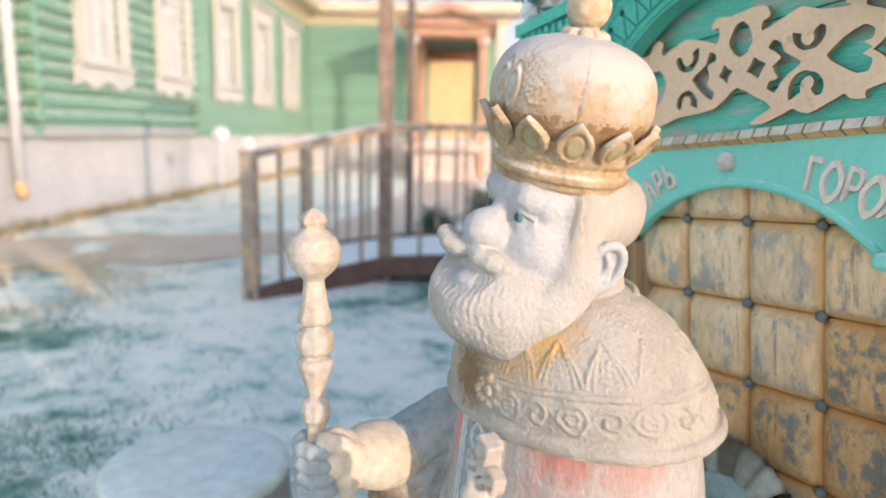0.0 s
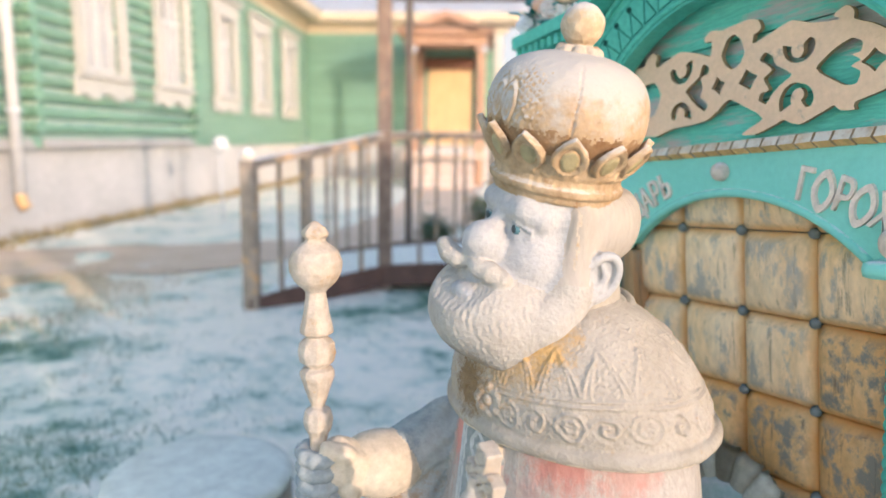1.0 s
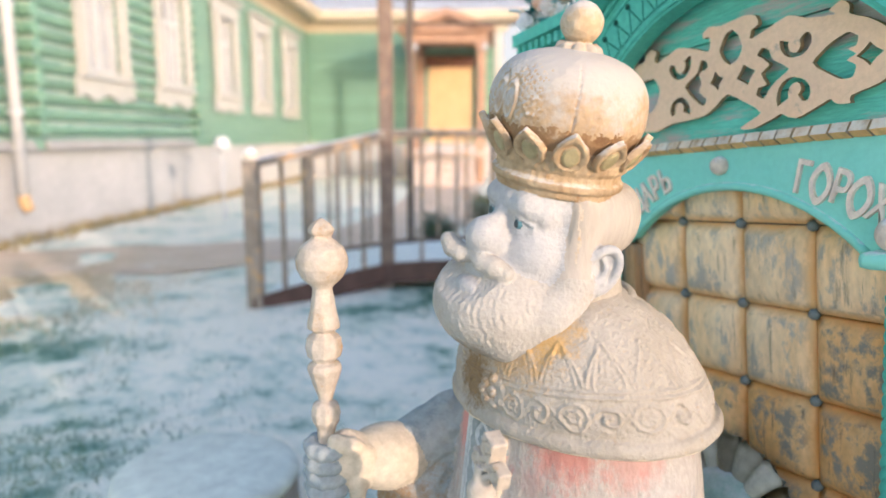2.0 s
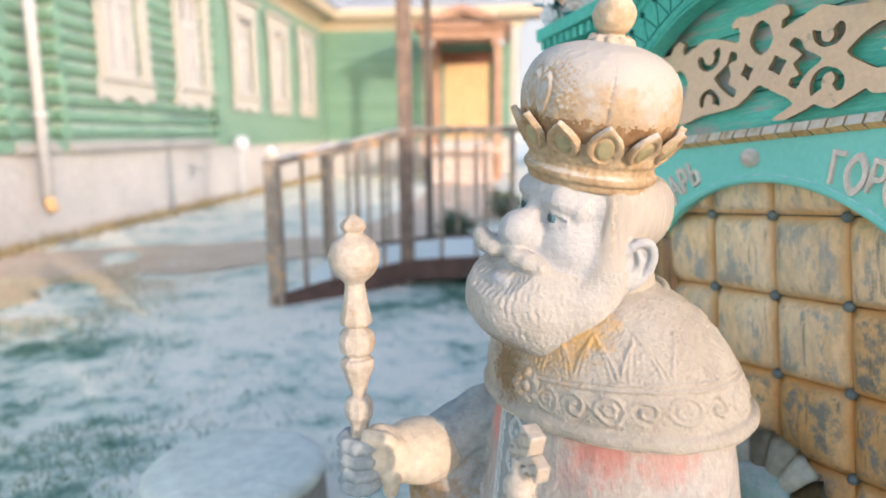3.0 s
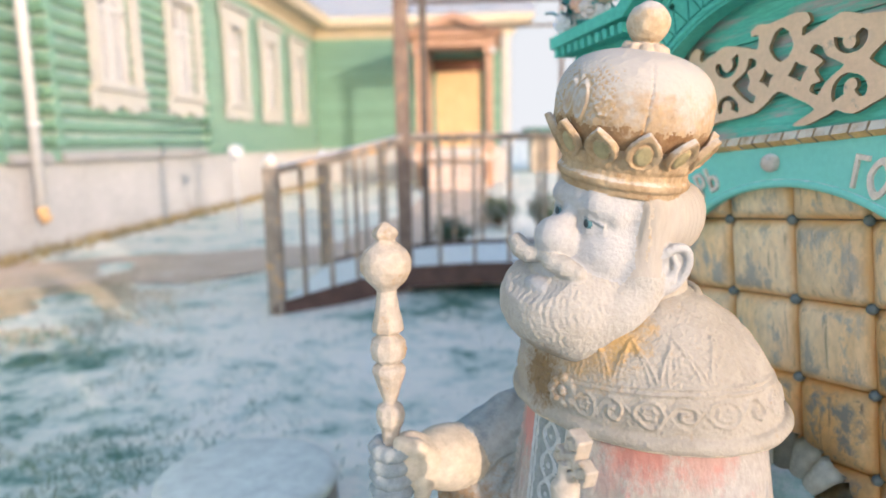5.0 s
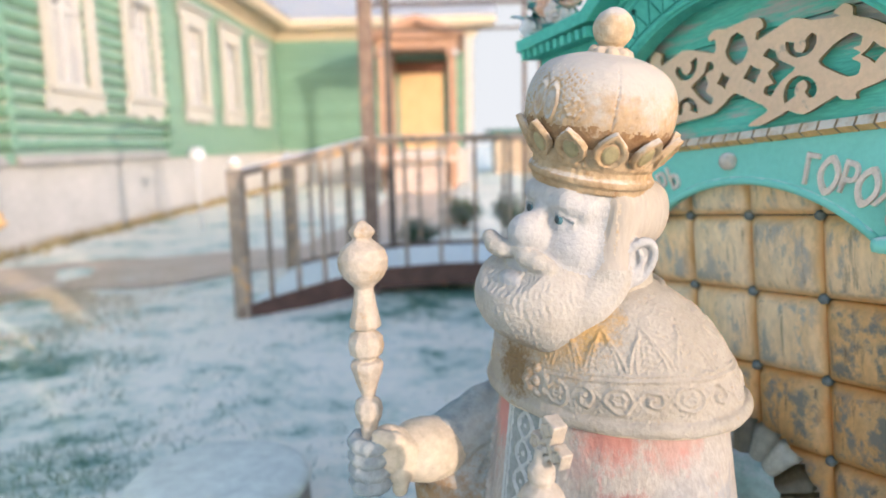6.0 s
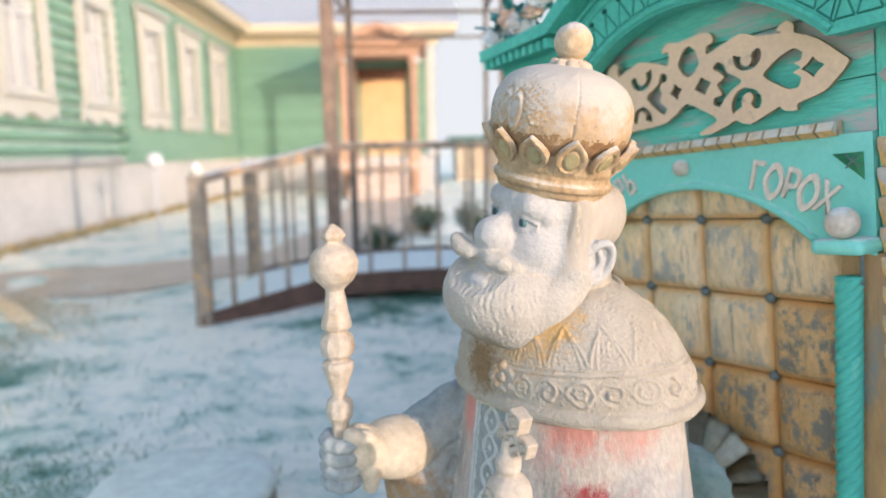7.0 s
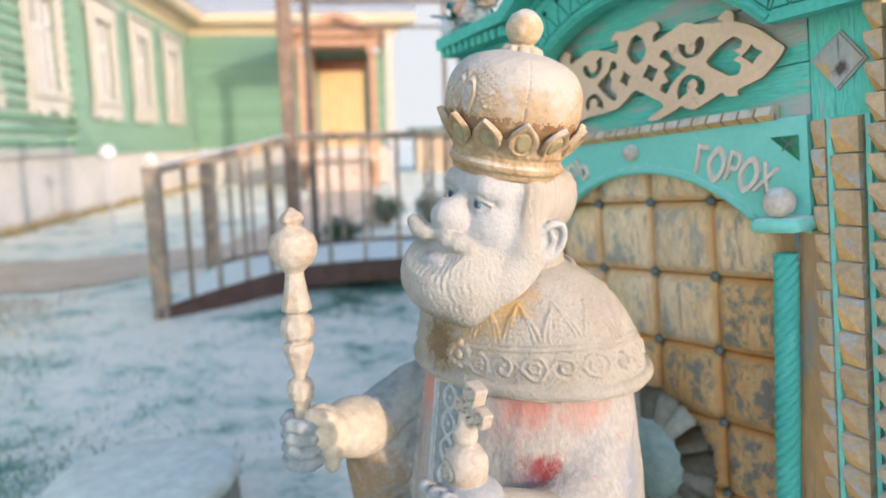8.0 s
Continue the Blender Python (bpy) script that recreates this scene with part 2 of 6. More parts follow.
# ---- ground ----
def ground_material():
    m = bpy.data.materials.new("patchy_snow_over_grass")
    m.use_nodes = True
    n, l = m.node_tree.nodes, m.node_tree.links
    bs = n["Principled BSDF"]
    co = n.new("ShaderNodeNewGeometry")

    def tex(sc, det, rg=0.6):
        t = n.new("ShaderNodeTexNoise")
        t.inputs["Scale"].default_value, t.inputs["Detail"].default_value, t.inputs["Roughness"].default_value = sc, det, rg
        l.new(co.outputs["Position"], t.inputs["Vector"])
        return t.outputs[0]

    def rng(src, a, b):
        r = n.new("ShaderNodeMapRange")
        r.inputs["From Min"].default_value, r.inputs["From Max"].default_value = a, b
        l.new(src, r.inputs["Value"])
        return r.outputs[0]

    def mix(f, a, b):
        x = n.new("ShaderNodeMix")
        x.data_type = "RGBA"
        l.new(f, x.inputs[0])
        for s, v in ((x.inputs[6], a), (x.inputs[7], b)):
            if isinstance(v, tuple):
                s.default_value = (*v, 1)
            else:
                l.new(v, s)
        return x.outputs[2]

    grass = mix(rng(tex(9, 5), 0.35, 0.65), (0.065, 0.185, 0.135), (0.15, 0.275, 0.205))
    snow = mix(rng(tex(14, 5), 0.3, 0.7), (0.95, 0.875, 0.72), (0.83, 0.79, 0.67))
    mixed = n.new("ShaderNodeMath")
    mixed.operation = "MULTIPLY_ADD"
    mixed.inputs[1].default_value = 0.32
    l.new(tex(6.5, 8, 0.7), mixed.inputs[0])
    l.new(rng(tex(1.5, 8, 0.7), 0.0, 1.0), mixed.inputs[2])
    shift = n.new("ShaderNodeMath")
    shift.inputs[1].default_value = -0.120
    l.new(mixed.outputs[0], shift.inputs[0])
    big = shift.outputs[0]
    # bare patches of grass: beside the path, by the stump, and on the wet ground under the footbridge
    for at, near, far, most in (((-3.1, 3.5, 0), 0.3, 1.4, -0.10), ((-1.75, 2.15, 0), 0.2, 1.0, -0.09), ((-0.25, 5.15, 0), 0.45, 1.15, -0.10)):
        vd = n.new("ShaderNodeVectorMath")
        vd.operation = "DISTANCE"
        l.new(co.outputs["Position"], vd.inputs[0])
        vd.inputs[1].default_value = at
        bare = rng(vd.outputs["Value"], near, far)
        bare.node.inputs["To Min"].default_value, bare.node.inputs["To Max"].default_value = most, 0.0
        add = n.new("ShaderNodeMath")
        l.new(big, add.inputs[0])
        l.new(bare, add.inputs[1])
        big = add.outputs[0]
    thin = mix(rng(tex(11, 6), 0.35, 0.65), (0.33, 0.475, 0.38), (0.60, 0.69, 0.585))
    col = mix(rng(big, 0.35, 0.46), grass, thin)
    col = mix(rng(big, 0.41, 0.56), col, snow)
    l.new(col, bs.inputs["Base Color"])
    bs.inputs["Roughness"].default_value = 0.7
    bp = n.new("ShaderNodeBump")
    bp.inputs["Strength"].default_value, bp.inputs["Distance"].default_value = 0.6, 0.03
    l.new(tex(25, 5), bp.inputs["Height"])
    l.new(bp.outputs[0], bs.inputs["Normal"])
    return m


def ground_height(x, y):
    near = max(0.0, 1 - math.hypot(x, y - 4) / 25)
    return near * (0.03 * noise.noise((x * 0.9, y * 0.9, 0)) + 0.012 * noise.noise((x * 4, y * 4, 3)))


M_GROUND = ground_material()
bm = bmesh.new()
axis = [-700, -250, -100, -50, -30, -20] + [-12 + 0.14 * i for i in range(172)] + [16, 30, 60, 120, 300, 700]
axis_y = [-700, -250, -100, -40, -15, -6] + [-3 + 0.16 * i for i in range(145)] + [24, 30, 40, 60, 120, 300, 900]
grid = [[bm.verts.new((x, y, ground_height(x, y))) for x in axis] for y in axis_y]
for j in range(len(axis_y) - 1):
    for i in range(len(axis) - 1):
        bm.faces.new((grid[j][i], grid[j][i + 1], grid[j + 1][i + 1], grid[j + 1][i]))
tagged(finish("ground", bm, M_GROUND, smooth=True), "trampled thin snow and ice over dormant grass", "ground", kind="structure")

# trodden path that runs along the house to the porch
M_PATH = material("frosty_brown_paving", ((0.60, 0.455, 0.33), (0.66, 0.52, 0.40)), 2.5, 0.85, 0.5, 30, wear=(0.72, 0.68, 0.62), wear_amount=0.30, wear_scale=1.6)
bm = bmesh.new()
left = [(-9, 6.9), (-6, 7.0), (-3.6, 7.5), (-2.0, 8.6), (-1.6, 12), (-1.7, 18.5)]
right = [(-9, 5.4), (-6, 5.5), (-3.0, 6.0), (-0.9, 7.6), (0.2, 11), (-0.2, 18.5)]
ra, rb = [], []
for k in range(len(left) - 1):
    for i in range(8):
        u = i / 8
        for src, dst in ((left, ra), (right, rb)):
            x, y = (src[k][q] * (1 - u) + src[k + 1][q] * u for q in (0, 1))
            x, y = x + 0.08 * noise.noise((x, y, 1)), y + 0.08 * noise.noise((x, y, 2))
            dst.append(bm.verts.new((x, y, ground_height(x, y) + 0.014)))
for i in range(len(ra) - 1):
    bm.faces.new((ra[i], rb[i], rb[i + 1], ra[i + 1]))
tagged(finish("pavement", bm, M_PATH, smooth=True), "brown paved path dusted with frost", "path", kind="structure")

# ---- house: log wall on the left, boarded end wall with a porch ----
HX, HY, H_EAVE, H_BASE = -5.6, 21.66, 4.45, 1.09
WIN = [9.83, 12.12, 14.66, 17.0, 19.5]
house = thing("house", "long green log house with cream carved window surrounds and white plinth", "house")


def intervals(a, b, holes):
    out, p = [], a
    for h0, h1 in sorted(holes):
        if h1 > p and h0 < b:
            if h0 > p:
                out.append((p, h0))
            p = max(p, h1)
    if p < b:
        out.append((p, b))
    return out


# plinth
part("plinth", boxed(HX - 0.4, HX + 0.06, 1.0, HY, -0.1, H_BASE, bevel=0.02), M_PLASTER, house, "whitewashed plinth with a worn foot")
part("plinth", boxed(HX + 0.06, 0.5, HY - 0.06, HY + 0.4, -0.1, H_BASE, bevel=0.02), M_PLASTER, house, "whitewashed plinth with a worn foot")
part("sill_board", boxed(HX, HX + 0.13, 1.0, HY - 0.07, H_BASE + 0.002, H_BASE + 0.16, bevel=0.02), M_LOG, house)

# log courses, cut round the windows
WZ0, WZ1, WW = 2.15, 3.75, 0.46
LOG_END = 12.78
wall_left = part("log_wall", boxed(HX - 0.4, HX - 0.14, 1.0, HY, H_BASE, H_EAVE + 0.4), M_LOG, house)
log_meshes = {}


def log_piece(length):
    key = round(length, 2)
    if key not in log_meshes:
        bm = bmesh.new()
        prof = [(-0.14, 0.0)] + [(0.10 * math.sin(a) - 0.005, 0.1 - 0.1 * math.cos(a)) for a in (math.pi * i / 8 for i in range(9))] + [(-0.14, 0.2)]
        ends = []
        for y in (0, key):
            ends.append([bm.verts.new((x, y, z)) for x, z in prof])
        for i in range(len(prof)):
            j = (i + 1) % len(prof)
            bm.faces.new((ends[0][i], ends[0][j], ends[1][j], ends[1][i]))
        bm.faces.new(ends[0][::-1])
        bm.faces.new(ends[1])
        bmesh.ops.recalc_face_normals(bm, faces=bm.faces)
        me = bpy.data.meshes.new("log")
        bm.to_mesh(me)
        bm.free()
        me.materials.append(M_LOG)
        log_meshes[key] = me
    return log_meshes[key]


z = H_BASE + 0.165
while z < H_EAVE + 0.1:
    holes = [(c - WW, c + WW) for c in WIN] if (z + 0.2 > WZ0 and z < WZ1) else []
    for a, b in intervals(1.0, LOG_END, holes):
        ob = new("log", log_piece(b - a))
        ob.parent = wall_left
        ob.location = (HX, a, z)
    z += 0.2
# the far stretch is boarded over
z = H_BASE + 0.02
while z < H_EAVE + 0.1:
    holes = [(c - WW, c + WW) for c in WIN] if (z + 0.16 > WZ0 and z < WZ1) else []
    for a, b in intervals(LOG_END + 0.16, HY - 0.1, holes):
        part("board", boxed(HX - 0.14, HX + 0.05, a, b, z, z + 0.152), M_WALL_BOARD, wall_left)
    z += 0.16

# crossing log ends in upright rows, one to each cross wall
for yc in (7.18, 8.16, LOG_END + 0.08):
    z = H_BASE + 0.17
    while z < H_EAVE:
        bm = bmesh.new()
        lathe(bm, [(0.0, 0), (0.095, 0), (0.1, 0.02), (0.1, 0.3), (0, 0.3)], 12, pose(HX + 0.22, yc + random.uniform(-0.012, 0.012), z + 0.1, 0, -90, 0))
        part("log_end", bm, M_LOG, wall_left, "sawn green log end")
        z += 0.2

# sloping pale sheet over the top of the plinth
for a, b in ((7.3, 8.05), (8.28, LOG_END - 0.05)):
    bm = bmesh.new()
    slab(bm, [[(HX + 0.10, H_BASE + 0.17), (HX + 0.20, H_BASE + 0.015), (HX + 0.20, H_BASE), (HX + 0.05, H_BASE + 0.004)]], a, b)
    part("flashing", bm, M_SHEET, house, "pale sheet flashing over the plinth")


def window_unit(c):
    w = thing("window", "white-framed window in a cream carved surround", "window", pose(HX, c, 0), "windows of the house")
    # carved surround: side boards, shaped apron, head with cornice
    def outline():
        pts = []
        for i in range(25):
            u = -1 + 2 * i / 24
            pts.append((u * 0.76, 1.80 + 0.05 * math.cos(u * 7.0) - 0.06 * (abs(u) > 0.86)))
        return pts
    bm = bmesh.new()
    low = outline()
    loop = low + [(0.76, 2.02), (0.69, 2.06), (0.69, 3.82), (0.78, 3.88), (0.78, 4.1), (-0.78, 4.1), (-0.78, 3.88), (-0.69, 3.82), (-0.69, 2.06), (-0.76, 2.02)]
    hole = [(-0.44, 2.17), (0.44, 2.17), (0.44, 3.73), (-0.44, 3.73)]
    slab(bm, [loop, hole], 0.0, 0.05)
    sur = part("surround", bm, M_CREAM, w)
    sur.matrix_basis = Matrix.Translation((0.10, 0, 0)) @ pose(0, 0, 0, 0, 0, 90) @ Matrix.Diagonal((1, -1, 1, 1))
    part("head_cornice", boxed(0.10, 0.26, -0.82, 0.82, 4.08, 4.16, bevel=0.015), M_CREAM, w)
    part("window_sill", boxed(0.06, 0.22, -0.70, 0.70, 2.05, 2.11, bevel=0.015), M_CREAM, w)
    for s in (-1, 1):
        part("side_moulding", boxed(0.152, 0.19, s * 0.57 - 0.06, s * 0.57 + 0.06, 2.112, 3.8, bevel=0.012), M_CREAM, w)
    fr = part("window_frame", boxed(-0.02, 0.05, -0.45, -0.39, 2.15, 3.75), M_METAL_WHITE, w)
    for a in ((-0.02, 0.05, 0.39, 0.45, 2.15, 3.75), (-0.02, 0.05, -0.39, 0.39, 2.15, 2.21), (-0.02, 0.05, -0.39, 0.39, 3.69, 3.75),
              (-0.01, 0.045, -0.03, 0.03, 2.21, 3.2), (-0.01, 0.045, -0.39, 0.39, 3.2, 3.26), (-0.01, 0.045, -0.03, 0.03, 3.26, 3.69)):
        part("bar", boxed(*a), M_METAL_WHITE, fr)
    for a in ((-0.38, -0.03, 2.21, 3.2), (0.03, 0.38, 2.21, 3.2), (0.03, 0.38, 3.26, 3.69)):
        part("pane", boxed(0.0, 0.008, a[0], a[1], a[2], a[3]), M_GLASS, w)
    part("pane", boxed(0.0, 0.008, -0.38, -0.03, 3.26, 3.69), M_GLASS_DARK, w, "dark upper pane")
    part("curtain", boxed(-0.12, -0.10, -0.44, 0.44, 2.16, 3.74), M_PLASTER, w, "pale drawn curtain behind the glass")
    return w


for c in WIN:
    window_unit(c)

# end wall of boards
wall_end = part("board_wall", boxed(HX, 0.5, HY + 0.02, HY + 0.3, H_BASE, H_EAVE + 0.4), M_GREEN_BOARD, house)
z = H_BASE
while z < H_EAVE + 0.1:
    for a, b in intervals(HX + 0.12, 0.32, [(-1.72, -0.36)] if z < 3.75 else []):
        part("board", boxed(a, b, HY - 0.012, HY + 0.02, z + 0.006, z + 0.154), M_GREEN_BOARD, wall_end)
    z += 0.16
part("corner_board", boxed(0.30, 0.56, HY - 0.05, HY + 0.3, H_BASE, H_EAVE), M_CREAM, house, "cream corner board")
part("corner_board", boxed(0.52, 0.56, HY + 0.3, HY + 9, H_BASE, H_EAVE), M_GREEN_BOARD, house, "green side wall")

# stepped cream cornice and roof
M_SOFFIT = material("warm_cream_cornice", ((0.52, 0.455, 0.345), (0.485, 0.42, 0.305)), 2, 0.6, 0.15, 30)
for k, (d, z0, z1) in enumerate(((0.10, 4.45, 4.62), (0.24, 4.60, 4.74), (0.62, 4.73, 4.80), (0.68, 4.80, 4.98))):
    part("cornice", boxed(HX - 0.2, HX + d, 1.0, HY - d, z0, z1, bevel=0.01), M_SOFFIT, house, "cream stepped cornice")
    part("cornice", boxed(HX - 0.2, 0.56 + d, HY - d, HY + 0.1, z0 + 0.002, z1 + 0.002, bevel=0.01), M_SOFFIT, house, "cream stepped cornice")
bm = bmesh.new()
vs = [bm.verts.new(p) for p in ((HX + 0.75, 1.0, 4.99), (HX + 0.75, HY + 1, 4.99), (HX - 4.5, HY + 1, 7.4), (HX - 4.5, 1.0, 7.4))]
bm.faces.new(vs)
vs = [bm.verts.new(p) for p in ((HX - 1, HY - 0.75, 5.0), (1.3, HY - 0.75, 5.0), (1.3, HY + 5, 7.6), (HX - 1, HY + 5, 7.6))]
bm.faces.new(vs)
bmesh.ops.solidify(bm, geom=bm.faces[:], thickness=0.06)
part("roof", bm, M_ROOF, house, "snow-dusted sheet roof")

# downpipe with brackets and a kicked-out foot
pipe = thing("downpipe", "white painted drainpipe with a rusty outlet on the wall", "drainpipe", pose(HX + 0.22, 7.66, 0))
part("pipe", tubed([(0, 0, 4.5), (0, 0, 3.0), (0, 0, 0.55)], 0.065, 12), M_METAL_WHITE, pipe, smooth=True)
M_RUST = material("rusty_orange_metal", ((0.62, 0.40, 0.18), (0.50, 0.32, 0.17)), 12, 0.7, 0.4, 50)
part("outlet", tubed([(0, 0, 0.57), (0.01, 0, 0.47), (0.06, 0.01, 0.40)], [0.066, 0.067, 0.07], 12), M_RUST, pipe, "rusty pipe outlet", smooth=True)
for zb in (1.5, 2.7, 3.9):
    part("bracket", lathed([(0.075, zb), (0.085, zb + 0.01), (0.085, zb + 0.05), (0.075, zb + 0.06)], 14), M_METAL_WHITE, pipe)

# porch: canopy on two front posts well out from the wall, a low gable, and the ochre door behind
porch = thing("porch", "brown wooden porch with a small gable over an ochre door", "porch", pose(-1.03, HY, 0))
OUT = -2.95
for x in (-0.94, 0.94):
    post = part("front_post", boxed(x - 0.10, x + 0.10, OUT - 0.10, OUT + 0.10, 0, 3.74, bevel=0.02), M_PORCH, porch)
    part("base_block", boxed(x - 0.14, x + 0.14, OUT - 0.14, OUT + 0.14, 0.9, 1.25, bevel=0.02), M_PORCH, post)
    part("capital", boxed(x - 0.15, x + 0.15, OUT - 0.15, OUT + 0.15, 3.55, 3.735, bevel=0.03), M_PORCH, post)
    part("wall_post", boxed(x - 0.12, x + 0.12, -0.20, -0.02, 0, 3.95, bevel=0.02), M_PORCH, porch)
    part("side_beam", boxed(x - 0.08, x + 0.08, OUT + 0.11, -0.21, 3.76, 3.93, bevel=0.01), M_PORCH, porch)
    part("roundel", lathed([(0.0, 0.03), (0.07, 0.02), (0.09, 0.0), (0.0, 0.0)], 16, Matrix.Translation((x + 0.10, OUT - 0.155, 3.62)) @ pose(0, 0, 0, 90, 0, 0)), M_METAL_WHITE, post, "pale turned roundel", smooth=True)
part("lintel", boxed(-1.10, 1.10, OUT - 0.09, OUT + 0.09, 3.742, 3.98, bevel=0.03), M_PORCH, porch)
# Board whose dark colour stands for canopy shade over the door top.
part("dark_transom", boxed(-0.80, 0.74, -0.06, -0.02, 3.4, 3.752), material("transom_shade_colour", ((0.10, 0.05, 0.035), (0.14, 0.07, 0.05)), 5, 0.6), porch, "board above the door, coloured dark for the canopy's shade")
part("soffit", boxed(-1.25, 1.25, OUT - 0.25, -0.03, 3.985, 4.04), M_PORCH, porch)
M_STEP = material("frosty_worn_step_wood", ((0.42, 0.32, 0.26), (0.50, 0.42, 0.36)), 5, 0.8, 0.3, 40, frost=0.5)
M_TIN = material("brown_painted_tin", ((0.24, 0.145, 0.105), (0.30, 0.19, 0.14)), 4, 0.5, 0.2, 30, frost=0.15)
for s in (-1, 1):
    bm = bmesh.new()
    slab(bm, [[(0, 4.60), (s * 1.30, 4.10), (s * 1.30, 4.04), (0, 4.53)]], OUT - 0.32, -0.02)
    part("roof_slope", bm, M_TIN, porch, "low brown tin roof slope")
    bm = bmesh.new()
    slab(bm, [[(0, 4.56), (s * 0.62, 4.32), (s * 1.12, 4.09), (s * 1.12, 4.045), (s * 0.55, 4.20), (0, 4.40)]], OUT - 0.36, OUT - 0.325)
    part("verge_board", bm, M_PORCH, porch, "carved verge board")
bm = bmesh.new()
slab(bm, [[(-1.18, 4.042), (1.18, 4.042), (0, 4.50)]], OUT - 0.16, OUT - 0.10)
part("gable", bm, M_PORCH, porch)
door = part("door", boxed(-0.72, 0.66, 0.03, 0.09, 0.9, 3.42, bevel=0.01), M_DOOR, porch, "ochre painted plank door")
for i in range(5):
    part("plank", boxed(-0.71 + i * 0.274, -0.71 + i * 0.274 + 0.266, 0.012, 0.03, 0.95, 3.40, bevel=0.004), M_DOOR, door)
part("deck", boxed(-1.15, 1.15, OUT - 0.2, -0.02, 0.75, 0.898), M_STEP, porch)
for i in range(4):
    part("step", boxed(-0.8, 0.8, OUT - 0.2 - 0.3 * (i + 1), OUT - 0.2 - 0.3 * i, 0, 0.75 - 0.18 * i - 0.1), M_STEP, porch)

# ---- arched garden bridge with railings and a pergola ----
bridge = thing("footbridge", "small arched wooden footbridge with frosty brown railings", "bridge")
NA, NB, NC = (-1.68, 4.84), (-0.80, 5.62), (2.4, 5.62)     # near railing: newel, tall post, on to the far bank
FA, FB, FC = (-1.76, 6.75), (-0.74, 6.9), (2.4, 6.9)


M_IRON = material("dark_rusty_iron", ((0.10, 0.085, 0.075), (0.16, 0.125, 0.10)), 14, 0.6, 0.3, 60)


def deck_z(x):
    return 0.02 + 0.20 * max(0.0, 1 - ((x - 0.1) / 1.9) ** 2) ** 0.9


def along(a, b, n):
    return [(a[0] + (b[0] - a[0]) * i / n, a[1] + (b[1] - a[1]) * i / n) for i in range(n + 1)]


near_line = along(NA, NB, 8)[:-1] + along(NB, NC, 20)
far_line = along(FA, FB, 8)[:-1] + along(FB, FC, 20)
bm = bmesh.new()
rows_ = [[bm.verts.new((p[0], p[1], deck_z(p[0]) + dz)) for p in line] for line in (near_line, far_line) for dz in (0.0, -0.06)]
for i in range(len(near_line) - 1):
    bm.faces.new((rows_[0][i], rows_[0][i + 1], rows_[2][i + 1], rows_[2][i]))
    bm.faces.new((rows_[1][i], rows_[3][i], rows_[3][i + 1], rows_[1][i + 1]))
M_DECK = material("reddish_deck_wood", ((0.10, 0.062, 0.05), (0.16, 0.09, 0.07)), 7, 0.7, 0.4, 50, wear=(0.36, 0.16, 0.09), wear_amount=0.34, wear_scale=4)
part("deck", bm, M_SNOW, bridge, "deck covered with trodden snow")
for line, d in ((near_line, -0.04), (far_line, 0.04)):
    bm = bmesh.new()
    ring = []
    for p in line:
        h = deck_z(p[0])
        ring.append([bm.verts.new((p[0], p[1] + d + o, zz)) for o, zz in ((-0.03, h + 0.03), (0.03, h + 0.03), (0.03, h - 0.14), (-0.03, h - 0.14))])
    for a, b in zip(ring, ring[1:]):
        for i in range(4):
            j = (i + 1) % 4
            bm.faces.new((a[i], a[j], b[j], b[i]))
    bm.faces.new(ring[0])
    bm.faces.new(ring[-1][::-1])
    part("side_beam", bm, M_DECK, bridge, "curved reddish side beam")


def rail_between(a, b, za, zb, w=0.045, h=0.06):
    a3, b3 = Vector((*a, za)), Vector((*b, zb))
    d = b3 - a3
    m = Matrix.Translation((a3 + b3) / 2) @ d.to_track_quat("X", "Z").to_matrix().to_4x4()
    L = d.length / 2
    return boxed(-L, L, -w, w, -h / 2, h / 2, bevel=0.012, m=m)


def baluster(p, z0, z1, w=0.016):
    part("baluster", boxed(p[0] - w, p[0] + w, p[1] - w, p[1] + w, z0, z1), M_RAIL, bridge)


for A, B, C, near in ((NA, NB, NC, True), (FA, FB, FC, False)):
    zA, zB = 1.06, 1.29
    part("handrail", rail_between(A, B, zA, zB), M_RAIL, bridge)
    part("handrail", rail_between(B, C, zB, zB), M_RAIL, bridge)
    part("newel", boxed(A[0] - 0.055, A[0] + 0.055, A[1] - 0.055, A[1] + 0.055, -0.05, 1.10, bevel=0.012), M_RAIL, bridge)
    bm = bmesh.new()
    lathe(bm, [(0.0, 0.0), (0.05, 0.0), (0.055, 0.03), (0.03, 0.07), (0.0, 0.09)], 12, pose(A[0], A[1], 1.10))
    part("newel_cap", bm, M_CAP, bridge, "frosted cap on the newel", smooth=True)
    w = 0.055 if near else 0.035
    part("tall_post", boxed(B[0] - w, B[0] + w, B[1] - w, B[1] + w, -0.1, 2.75, bevel=0.01), M_TALL if near else M_IRON, bridge)
    part("tall_post", boxed(0.62 - 0.02, 0.62 + 0.02, B[1] - 0.02, B[1] + 0.02, 0.0, 2.75), M_IRON, bridge, "dark iron post")
    n = 5
    for p in along(A, B, n)[1:-1]:
        u = (p[0] - A[0]) / (B[0] - A[0])
        baluster(p, deck_z(p[0]) + 0.03, zA + (zB - zA) * u - 0.02)
    for p in along(B, C, 11)[1:]:
        baluster(p, deck_z(p[0]) + 0.03, zB - 0.02)
    for zz in (2.36, 2.60):
        part("pergola_bar", boxed(B[0], 0.62, B[1] - 0.015, B[1] + 0.015, zz - 0.012, zz + 0.012), M_IRON, bridge)
